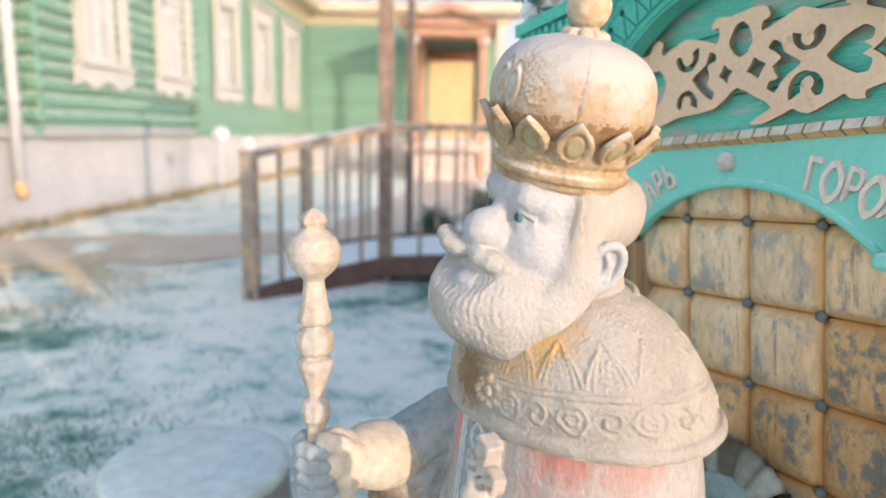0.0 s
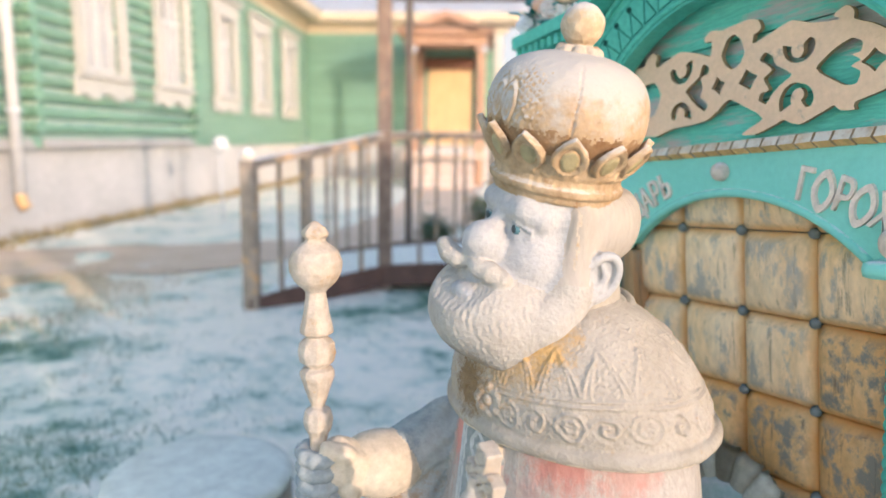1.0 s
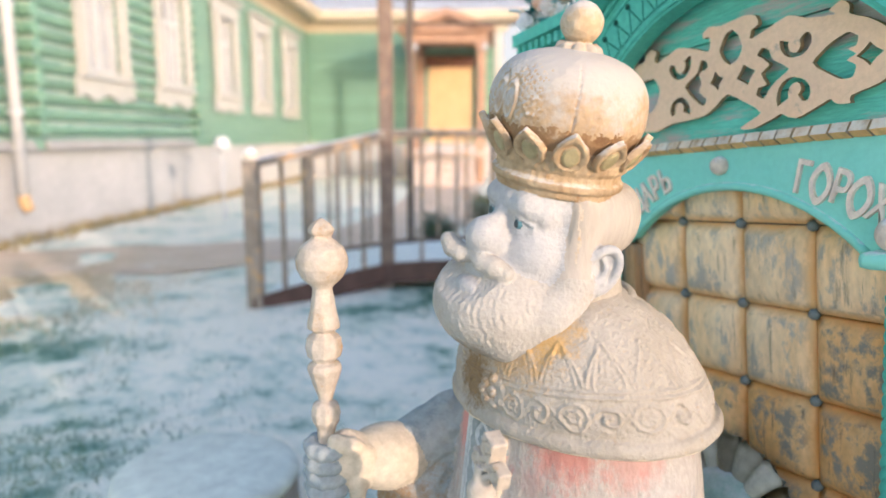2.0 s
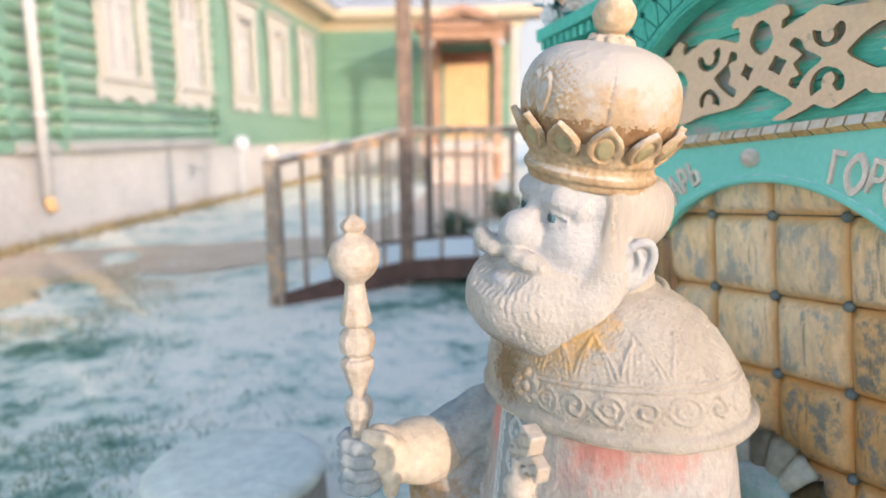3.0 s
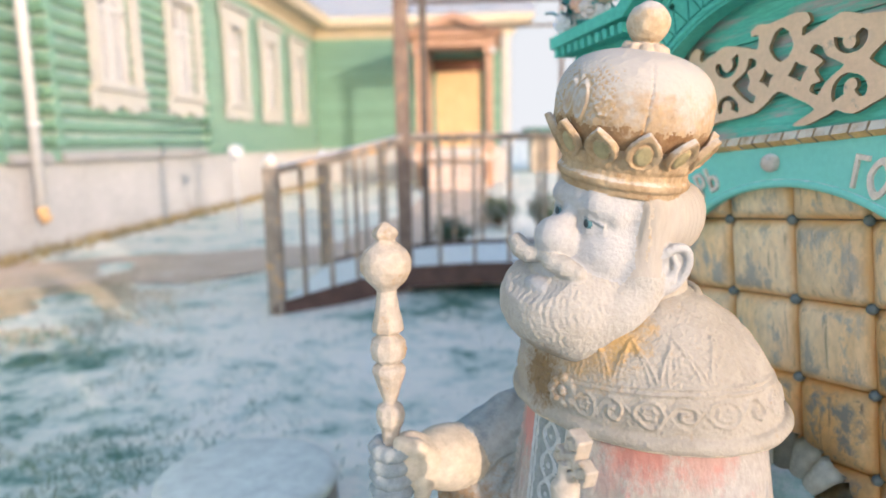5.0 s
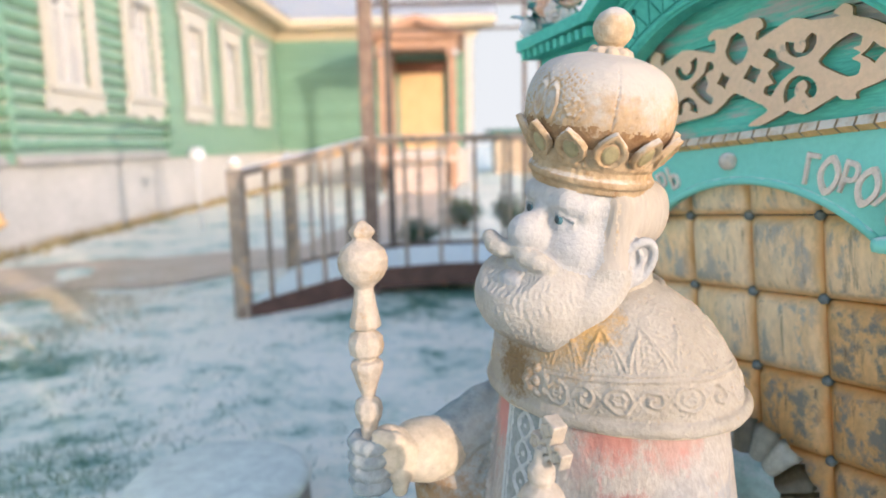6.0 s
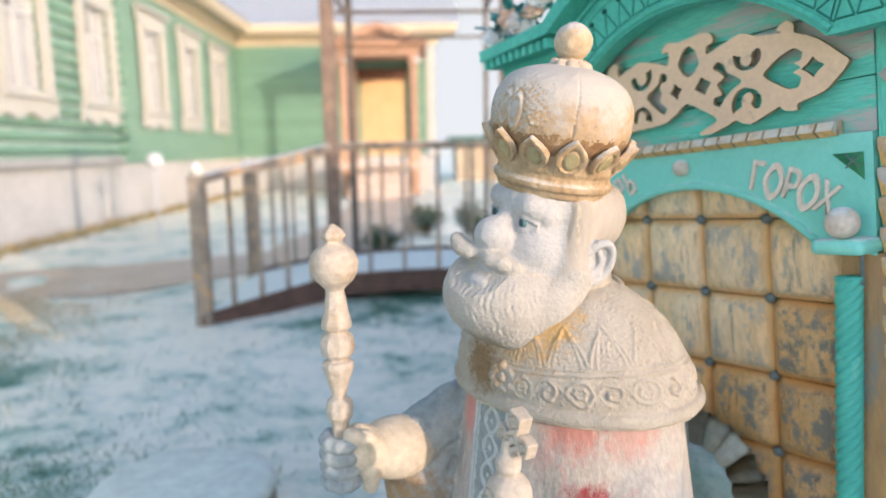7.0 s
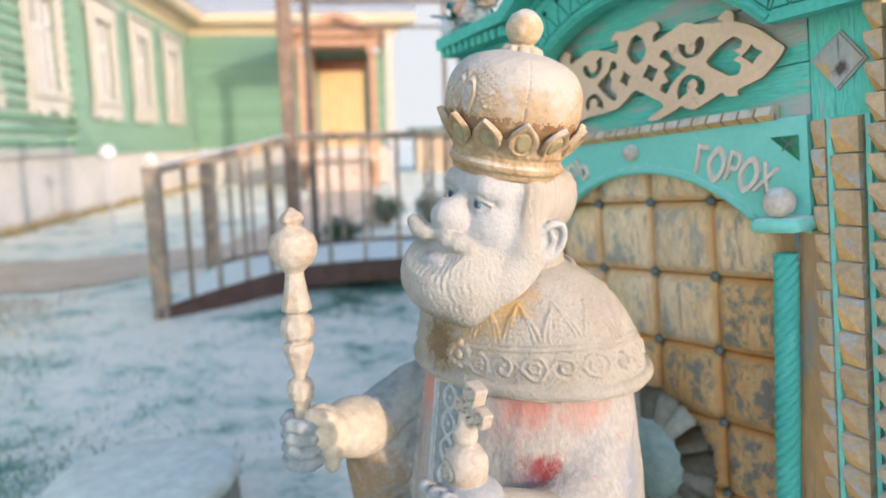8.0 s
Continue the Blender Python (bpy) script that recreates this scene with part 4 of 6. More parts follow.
for i in range(DOTS):
    a = -half + 2 * half * (i + 0.5) / DOTS
    bm = bmesh.new()
    (xa, za), (xb, zb), (xc, zc) = (arch_pts(r, aa, aa, 1)[0] for r, aa in ((RB + 0.074, a), (RB + 0.024, a - 2.3), (RB + 0.024, a + 2.3)))
    for p, q in (((xa, za), (xb, zb)), ((xa, za), (xc, zc)), ((xb, zb), (xc, zc))):
        tube(bm, [(p[0], -0.1055, p[1]), (q[0], -0.1055, q[1])], 0.0020, 4)
    part("groove", bm, M_GROOVE, throne)
    xd, zd = arch_pts(RB + 0.080, a, a, 1)[0]
    part("dot", lathed([(0.0, 0.0), (0.0068, 0.0), (0.0068, 0.003), (0, 0.003)], 8, Matrix.Translation((xd, -0.105, zd)) @ pose(0, 0, 0, 90, 0, 0)), M_HOLE, throne)
x_end = -0.045 + RB * math.sin(radians(half))
for k in range(6):
    for x0 in ((x_end + 0.028 + 0.044 * k), (-0.09 - x_end - 0.028 - 0.044 * k)):
        bm = bmesh.new()
        for p, q in (((x0, 0.606), (x0 - 0.02, 0.548)), ((x0, 0.606), (x0 + 0.02, 0.548)), ((x0 - 0.02, 0.548), (x0 + 0.02, 0.548))):
            tube(bm, [(p[0], -0.1055, p[1]), (q[0], -0.1055, q[1])], 0.0020, 4)
        part("groove", bm, M_GROOVE, throne)
        part("dot", lathed([(0.0, 0.0), (0.0068, 0.0), (0.0068, 0.003), (0, 0.003)], 8, Matrix.Translation((x0, -0.105, 0.613)) @ pose(0, 0, 0, 90, 0, 0)), M_HOLE, throne)
part("moulding", tubed([(x, -0.107, z) for x, z in arch_pts(RB + 0.094, -half, half, 48)], 0.004, 6), M_TEAL_DEEP, throne)
cap_in = arch_pts(top_r - 0.004, -half_o, half_o, 40)
cap_out = arch_pts(top_r + 0.03, half_o, -half_o, 40)
cap = [(TC - 0.597, 0.675)] + [p for p in cap_in if p[1] > 0.675] + [(TC + 0.66, 0.675), (TC + 0.66, 0.705)] + [p for p in cap_out if p[1] > 0.705] + [(TC - 0.597, 0.705)]
part("cornice", slabbed([cap], -0.17, -0.02), M_TEAL_DEEP, throne, "projecting turquoise cornice")
for i in range(44):
    x = TC - 0.585 + i * 0.03
    if abs(x - TC) > 0.30:
        part("tooth", boxed(x, x + 0.014, -0.165, -0.106, 0.652, 0.675), M_TEAL_DEEP, throne)

# fluted shell of the armrest
M_SHELL = material("grey_green_armrest_wood", ((0.27, 0.40, 0.36), (0.35, 0.43, 0.385)), 12, 0.7, 0.4, 60, frost=0.2, frost_colour=(0.5, 0.52, 0.52))
SHX, SHZ = TC + 0.015, -0.372
shell = part("armrest_roundel", lathed([(0.0, -0.035), (0.055, -0.03), (0.086, -0.012), (0.097, 0.02), (0.097, 0.12)], 40, Matrix.Translation((SHX, -0.105, SHZ)) @ pose(0, 0, 0, -90, 0, 0)),
             M_SHELL, throne, "grey-green armrest roundel", smooth=True)
M_FLUTE = material("brown_grey_flute_wood", ((0.52, 0.51, 0.425), (0.58, 0.57, 0.49)), 14, 0.75, 0.5, 70, frost=0.2, frost_colour=(0.5, 0.5, 0.49))
bm = bmesh.new()
# one ruffled petal: a thin board that widens outwards, with a raised middle and a rolled tip
g = []
for v, (half_w, lift, out) in enumerate(((0.016, 0.0, -0.052), (0.021, 0.006, -0.02), (0.026, 0.006, 0.015), (0.028, 0.0, 0.036), (0.024, -0.010, 0.046))):
    g.append([bm.verts.new((half_w * u, -lift - 0.010 * (1 - u * u), out)) for u in (-1, -0.55, 0, 0.55, 1)])
for a, b in zip(g, g[1:]):
    for i in range(4):
        bm.faces.new((a[i], a[i + 1], b[i + 1], b[i]))
bmesh.ops.solidify(bm, geom=bm.faces[:], thickness=0.012)
bmesh.ops.recalc_face_normals(bm, faces=bm.faces)
flute = bpy.data.meshes.new("flute")
bm.to_mesh(flute)
bm.free()
flute.materials.append(M_FLUTE)
flute.shade_smooth()
for i in range(18):
    ob = new("flute", flute)
    ob.parent = shell
    ob.matrix_basis = Matrix.Translation((SHX, -0.078, SHZ)) @ pose(0, 0, 0, 0, 20 * i, 0) @ Matrix.Translation((0, 0, 0.118)) @ pose(0, 0, 0, -8 + 4 * (i % 2), 0, 0)

# ---- wooden statue of a crowned bearded figure with sceptre and orb ----
FACING = radians(57)
S_F = Vector((-math.sin(FACING), -math.cos(FACING), 0))
S_L = Vector((math.cos(FACING), -math.sin(FACING), 0))
S_AT = Vector((0.170, 1.070, 0))
body_m = Matrix(((S_L.x, S_F.x, 0, S_AT.x), (S_L.y, S_F.y, 0, S_AT.y), (0, 0, 1, 0), (0, 0, 0, 1)))
head_m = Matrix(((S_L.x, S_F.x, 0, 0.110), (S_L.y, S_F.y, 0, 1.011), (0, 0, 1, 1.116), (0, 0, 0, 1))) @ pose(0, 0, 0, 2.0, 12.0, 0)


def on_body(x, y, z):
    return tuple(body_m @ Vector((x, y, z)))


M_FACE = material("whitewashed_carved_wood", ((0.43, 0.415, 0.39), (0.375, 0.365, 0.345)), 10, 0.8, 0.5, 130, speckle=(0.90, 1.08), wear=(0.40, 0.33, 0.25), wear_amount=0.08, wear_scale=38)
M_BEARD = material("frosty_white_beard", ((0.43, 0.395, 0.34), (0.38, 0.345, 0.29)), 14, 0.85, 0.65, 150, speckle=(0.90, 1.08), wear=(0.36, 0.29, 0.21), wear_amount=0.16, wear_scale=42,
                   spots=[(tuple(head_m @ Vector((0.03, 0.13, -0.185))), 0.05, (0.27, 0.20, 0.13), 0.75)])
M_CROWN = material("ochre_crown_wood", ((0.40, 0.275, 0.155), (0.43, 0.32, 0.205)), 20, 0.85, 0.55, 90, frost=1.0, frost_colour=(0.42, 0.398, 0.355),
                   wear=(0.37, 0.21, 0.10), wear_amount=0.34, wear_scale=26)
M_CROWN_LEAF = material("brown_crown_leaf", ((0.36, 0.24, 0.13), (0.45, 0.33, 0.20)), 26, 0.85, 0.8, 80, frost=0.42, frost_colour=(0.54, 0.49, 0.42),
                        wear=(0.30, 0.17, 0.08), wear_amount=0.36, wear_scale=30)
M_CAPE = material("pale_carved_cape", ((0.42, 0.37, 0.30), (0.365, 0.315, 0.245)), 12, 0.85, 0.6, 150, speckle=(0.90, 1.08), wear=(0.40, 0.29, 0.17), wear_amount=0.16, wear_scale=34,
                  spots=[(on_body(0.05, 0.165, 0.97), 0.10, (0.47, 0.28, 0.11), 0.7), (on_body(-0.02, 0.20, 0.895), 0.062, (0.22, 0.135, 0.06), 0.9),
                         (on_body(0.10, 0.155, 0.985), 0.055, (0.52, 0.31, 0.11), 0.8)])
# Reds are faded paint; blue-grey and darkest spots paint in arm and fold shade.
M_ROBE = material("faded_red_robe", ((0.41, 0.36, 0.30), (0.425, 0.385, 0.335)), 14, 0.75, 0.6, 120, stretch=(1, 1, 0.55), wear=(0.47, 0.27, 0.23), wear_amount=0.30, wear_scale=34,
                  spots=[(on_body(0.13, 0.14, 0.82), 0.07, (0.46, 0.185, 0.145), 0.85), (on_body(0.20, 0.07, 0.81), 0.055, (0.46, 0.22, 0.18), 0.6),
                         (on_body(-0.080, 0.165, 0.80), 0.095, (0.60, 0.25, 0.21), 0.85), (on_body(0.150, 0.13, 0.692), 0.050, (0.27, 0.045, 0.045), 1.0),
                         (on_body(0.09, 0.16, 0.76), 0.04, (0.46, 0.28, 0.24), 0.5), (on_body(0.235, -0.02, 0.67), 0.085, (0.29, 0.325, 0.355), 0.8),
                         (on_body(0.13, 0.15, 0.665), 0.05, (0.24, 0.21, 0.22), 0.8)])
# First spot paints shade over the sleeve's sunlit rim at the cuff.
M_SLEEVE = material("grey_blue_sleeve", ((0.25, 0.295, 0.29), (0.38, 0.375, 0.335)), 9, 0.75, 0.5, 60, wear=(0.19, 0.225, 0.23), wear_amount=0.40, wear_scale=16,
                    spots=[(on_body(-0.19, 0.25, 0.70), 0.05, (0.25, 0.235, 0.205), 0.85), (on_body(-0.20, 0.24, 0.60), 0.11, (0.30, 0.18, 0.085), 0.9), (on_body(-0.10, 0.16, 0.80), 0.05, (0.40, 0.24, 0.20), 0.6)])
# Fingers coloured blue-grey for the orb's shadow across the hand.
M_FINGER = material("blue_grey_finger_shade", ((0.27, 0.30, 0.295), (0.32, 0.34, 0.325)), 14, 0.75, 0.5, 80)
M_CUFF = material("cream_hand_paint", ((0.56, 0.455, 0.32), (0.60, 0.50, 0.37)), 12, 0.7, 0.4, 60)
M_EYE = material("dark_painted_pupil", ((0.02, 0.035, 0.04), (0.03, 0.05, 0.055)), 40, 0.4, 0.0)
M_IRIS = material("blue_green_iris_paint", ((0.055, 0.15, 0.17), (0.09, 0.20, 0.22)), 40, 0.4, 0.0)
M_SCEPTRE = material("bleached_sceptre_wood", ((0.504, 0.432, 0.347), (0.450, 0.360, 0.261)), 14, 0.75, 0.6, 70, wear=(0.42, 0.26, 0.12), wear_amount=0.38, wear_scale=14)
M_CROWN_BALL = material("ochre_crown_ball", ((0.46, 0.34, 0.21), (0.48, 0.40, 0.29)), 20, 0.75, 0.6, 80, frost=0.55, frost_colour=(0.46, 0.43, 0.385), wear=(0.36, 0.22, 0.10), wear_amount=0.35, wear_scale=34)
M_STOLE = material("grey_carved_stole", ((0.508, 0.495, 0.440), (0.432, 0.435, 0.407)), 14, 0.8, 0.6, 70)
M_HAIR = material("tan_white_hair", ((0.42, 0.37, 0.31), (0.36, 0.315, 0.255)), 9, 0.85, 0.35, 90, speckle=(0.90, 1.08), stretch=(1, 1, 0.35))
M_UNDER = material("brown_wood_and_leaf_shade", ((0.22, 0.12, 0.055), (0.30, 0.19, 0.10)), 30, 0.75, 0.6, 80, wear=(0.42, 0.33, 0.23), wear_amount=0.28, wear_scale=40)
# Grey strip that paints in the shadow line under the upper lid.
M_LID = material("grey_lid_crease_shade", ((0.27, 0.29, 0.28), (0.31, 0.32, 0.31)), 30, 0.7, 0.2, 80)
M_GROOVE = material("grey_green_carved_groove", ((0.26, 0.28, 0.26), (0.31, 0.32, 0.29)), 20, 0.85, 0.5, 80)
M_STONE = material("olive_crown_stone", ((0.30, 0.25, 0.13), (0.37, 0.31, 0.17)), 30, 0.6, 0.4, 90)
STATUE_MATS = [M_FACE, M_CROWN, M_CAPE, M_ROBE, M_SLEEVE, M_CUFF, M_EYE, M_BEARD, M_SCEPTRE, M_STOLE, M_CROWN_LEAF, M_IRIS, M_CROWN_BALL, M_GROOVE, M_STONE, M_HAIR, M_UNDER, M_FINGER, M_LID]
FACE, CROWN, CAPE, ROBE, SLEEVE, CUFF, EYE_DARK, BEARD, SCEPTRE, STOLE, LEAF, IRIS, BALL, GROOVE, STONE, HAIR, UNDER, FINGER, LID = range(19)


def waves(x, y, z, size, seed):
    """Smooth uneven waves of about the given size in all directions, between -1 and 1."""
    rr = random.Random(seed)
    total = 0.0
    for i in range(5):
        v = Vector((rr.uniform(-1, 1), rr.uniform(-1, 1), rr.uniform(-1, 1))).normalized() * (2 * math.pi / size * rr.uniform(0.7, 1.4))
        total = total + np.sin(v.x * x + v.y * y + v.z * z + rr.uniform(0, 6.28))
    return total / 3.0


class Clay:
    """A block of distances on a grid, to which rounded forms are added or from which they are cut."""

    def __init__(self, lo, hi, step):
        self.lo, self.step = np.array(lo, np.float32), step
        self.n = [int(round((b - a) / step)) + 1 for a, b in zip(lo, hi)]
        self.d = np.full(self.n, 0.05, np.float32)
        self.m = np.zeros(self.n, np.uint8)

    def sub(self, lo, hi):
        a = [max(0, int((l - o) / self.step)) for l, o in zip(lo, self.lo)]
        b = [min(n, int((h - o) / self.step) + 2) for h, o, n in zip(hi, self.lo, self.n)]
        sl = tuple(slice(i, j) for i, j in zip(a, b))
        ax = [self.lo[q] + self.step * np.arange(a[q], b[q], dtype=np.float32) for q in range(3)]
        return sl, ax[0][:, None, None], ax[1][None, :, None], ax[2][None, None, :]

    def blend(self, sl, p, mat, k):
        d, m = self.d[sl], self.m[sl]
        p = np.broadcast_to(p, d.shape).astype(np.float32)
        m[p < d] = mat
        if k > 0:
            h = np.maximum(k - np.abs(d - p), 0) / k
            self.d[sl] = np.minimum(d, p) - h * h * k * 0.25
        else:
            self.d[sl] = np.minimum(d, p)

    def ball(self, c, r, mat, k=0.01, turn=None, cut=False):
        R = max(r) + 0.03
        sl, x, y, z = self.sub([q - R for q in c], [q + R for q in c])
        x, y, z = x - c[0], y - c[1], z - c[2]
        if turn is not None:
            t = turn.to_3x3().transposed()
            x, y, z = (t[i][0] * x + t[i][1] * y + t[i][2] * z for i in range(3))
        k0 = np.sqrt((x / r[0]) ** 2 + (y / r[1]) ** 2 + (z / r[2]) ** 2) + 1e-6
        k1 = np.sqrt((x / r[0] ** 2) ** 2 + (y / r[1] ** 2) ** 2 + (z / r[2] ** 2) ** 2) + 1e-6
        p = k0 * (k0 - 1) / k1
        if cut:
            d = self.d[sl]
            q = np.broadcast_to(-p, d.shape)
            h = np.maximum(k - np.abs(d - q), 0) / max(k, 1e-6)
            self.m[sl][(q > d) & (p < 0.004)] = mat
            self.d[sl] = np.maximum(d, q) + h * h * k * 0.25
        else:
            self.blend(sl, p, mat, k)

    def limb(self, pts, radii, mat, k=0.01):
        for (a, b), (ra, rb) in zip(zip(pts, pts[1:]), zip(radii, radii[1:])):
            R = max(ra, rb) + 0.03
            sl, x, y, z = self.sub([min(p, q) - R for p, q in zip(a, b)], [max(p, q) + R for p, q in zip(a, b)])
            v = [q - p for p, q in zip(a, b)]
            L = sum(q * q for q in v) + 1e-9
            t = np.clip(((x - a[0]) * v[0] + (y - a[1]) * v[1] + (z - a[2]) * v[2]) / L, 0, 1)
            p = np.sqrt((x - a[0] - t * v[0]) ** 2 + (y - a[1] - t * v[1]) ** 2 + (z - a[2] - t * v[2]) ** 2) - (ra + (rb - ra) * t)
            self.blend(sl, p, mat, k)

    def block(self, c, half, mat, turn=None, edge=0.003, k=0.003):
        R = max(half) * 1.8 + 0.02
        sl, x, y, z = self.sub([q - R for q in c], [q + R for q in c])
        x, y, z = x - c[0], y - c[1], z - c[2]
        if turn is not None:
            t = turn.to_3x3().transposed()
            x, y, z = (t[i][0] * x + t[i][1] * y + t[i][2] * z for i in range(3))
        x, y, z = np.abs(x) - half[0] + edge, np.abs(y) - half[1] + edge, np.abs(z) - half[2] + edge
        p = np.sqrt(np.maximum(x, 0) ** 2 + np.maximum(y, 0) ** 2 + np.maximum(z, 0) ** 2) + np.minimum(np.maximum(x, np.maximum(y, z)), 0) - edge
        self.blend(sl, p, mat, k)

    def turned(self, x0, y0, profile, mat, facets=0, k=0.002):
        """A lathe-turned form on an upright axis from (height, radius) pairs, whittled to facets where asked."""
        zs, rs = [p[0] for p in profile], [p[1] for p in profile]
        R = max(rs) + 0.015
        sl, x, y, z = self.sub((x0 - R, y0 - R, zs[0] - 0.01), (x0 + R, y0 + R, zs[-1] + 0.01))
        x, y = x - x0, y - y0
        r = np.hypot(x, y)
        if facets:
            a = np.arctan2(y, x) + 0 * z
            w = 2 * np.pi / facets
            r = r * np.cos((a + 9 * np.pi) % w - w / 2) * 1.03
        p = (r - np.interp(z, zs, rs)) * 0.8
        p = np.maximum(p, np.maximum(zs[0] - z, z - zs[-1]))
        self.blend(sl, p, mat, k)

    def mesh(self):
        d = self.d
        ins = d < 0
        c = [(i, j, k) for i in (0, 1) for j in (0, 1) for k in (0, 1)]
        view = lambda a, o: a[o[0]:a.shape[0] - 1 + o[0], o[1]:a.shape[1] - 1 + o[1], o[2]:a.shape[2] - 1 + o[2]]
        cnt = sum(view(ins, o).astype(np.uint8) for o in c)
        cells = np.argwhere((cnt > 0) & (cnt < 8))
        acc, num = np.zeros((len(cells), 3), np.float32), np.zeros((len(cells), 1), np.float32)
        for o in c:
            for q in range(3):
                if o[q]:
                    continue
                o2 = list(o)
                o2[q] = 1
                A, B = cells + o, cells + o2
                da, db = d[A[:, 0], A[:, 1], A[:, 2]], d[B[:, 0], B[:, 1], B[:, 2]]
                hit = ((da < 0) != (db < 0))[:, None]
                t = (da / np.where(da == db, 1, da - db))[:, None]
                acc += np.where(hit, A + (B - A) * t, 0)
                num += hit
        pts = acc / num * self.step + self.lo
        idx = np.full([n - 1 for n in self.n], -1, np.int64)
        idx[cells[:, 0], cells[:, 1], cells[:, 2]] = np.arange(len(cells))
        quads, mats = [], []
        for q in range(3):
            e = np.zeros(3, int)
            e[q] = 1
            a = ins[:-1, :, :] if q == 0 else ins[:, :-1, :] if q == 1 else ins[:, :, :-1]
            b = ins[1:, :, :] if q == 0 else ins[:, 1:, :] if q == 1 else ins[:, :, 1:]
            E = np.argwhere(a != b)
            u, v = [w for w in range(3) if w != q]
            keep = (E[:, u] > 0) & (E[:, v] > 0) & (E[:, u] < self.n[u] - 1) & (E[:, v] < self.n[v] - 1)
            E = E[keep]
            du, dv = np.zeros(3, int), np.zeros(3, int)
            du[u], dv[v] = 1, 1
            g = lambda w: idx[w[:, 0], w[:, 1], w[:, 2]]
            Q = np.stack([g(E - du - dv), g(E - dv), g(E), g(E - du)], 1)
            s = ins[E[:, 0], E[:, 1], E[:, 2]]
            flip = s if q != 1 else ~s
            Q[~flip] = Q[~flip][:, ::-1]
            quads.append(Q)
            mats.append(self.m[E[:, 0], E[:, 1], E[:, 2]])
        return pts, np.concatenate(quads), np.concatenate(mats)


# the head, in its own frame: x to the figure's left, y ahead, z up
hd = Clay((-0.17, -0.19, -0.22), (0.17, 0.24, 0.385), 0.0023)
hd.ball((0, -0.015, 0.01), (0.080, 0.105, 0.115), FACE, 0)
hd.ball((0, 0.042, -0.010), (0.072, 0.062, 0.095), FACE, 0.02)
hd.ball((0, 0.046, 0.056), (0.070, 0.054, 0.036), FACE, 0.03)                                     # forehead
hd.ball((0, 0.098, -0.045), (0.046, 0.034, 0.030), FACE, 0.02)                                    # upper lip
for s in (-1, 1):
    hd.ball((s * 0.042, 0.066, -0.022), (0.036, 0.034, 0.036), FACE, 0.03)                        # cheek
    hd.limb([(s * 0.012, 0.094, 0.052), (s * 0.036, 0.092, 0.054), (s * 0.060, 0.074, 0.046)], [0.007, 0.009, 0.006], FACE, 0.022)
    hd.ball((s * 0.036, 0.109, 0.027), (0.022, 0.014, 0.0125), FACE, 0.010, cut=True)             # socket
    hd.ball((s * 0.036, 0.087, 0.026), (0.0165, 0.0115, 0.0105), FACE, 0.002, pose(0, 0, 0, 0, 0, s * -30))                     # eyeball
    hd.limb([(s * 0.020, 0.096, 0.0320), (s * 0.036, 0.0995, 0.0375), (s * 0.056, 0.087, 0.0290)], [0.0015, 0.0028, 0.0015], FACE, 0.004)
    hd.limb([(s * 0.020, 0.095, 0.0190), (s * 0.036, 0.0965, 0.0150), (s * 0.056, 0.087, 0.0215)], [0.0015, 0.0024, 0.0015], FACE, 0.006)
    hd.ball((s * 0.034, 0.0985, 0.0265), (0.0085, 0.0030, 0.0080), IRIS, 0)
    hd.ball((s * 0.0335, 0.1005, 0.0262), (0.0055, 0.0030, 0.0062), EYE_DARK, 0)
    hd.limb([(s * 0.021, 0.0975, 0.0335), (s * 0.036, 0.1005, 0.0350), (s * 0.057, 0.0885, 0.0275)], [0.0016, 0.0022, 0.0016], LID, 0)
    hd.limb([(s * 0.008, 0.120, -0.010), (s * 0.016, 0.115, -0.010)], [0.016, 0.013], FACE, 0.012)   # nostril wing
hd.limb([(0, 0.084, 0.050), (0, 0.102, 0.028), (0, 0.116, 0.008)], [0.010, 0.012, 0.018], FACE, 0.010)
hd.ball((0.001, 0.127, -0.002), (0.029, 0.030, 0.030), FACE, 0.010)
sl, x, y, z = hd.sub((-0.10, 0.04, -0.07), (0.10, 0.17, 0.08))
hd.d[sl] = hd.d[sl] + (0.0002 * waves(x, y, z, 0.018, 3) + 0.0002 * waves(x, y, z, 0.008, 4)).astype(np.float32)
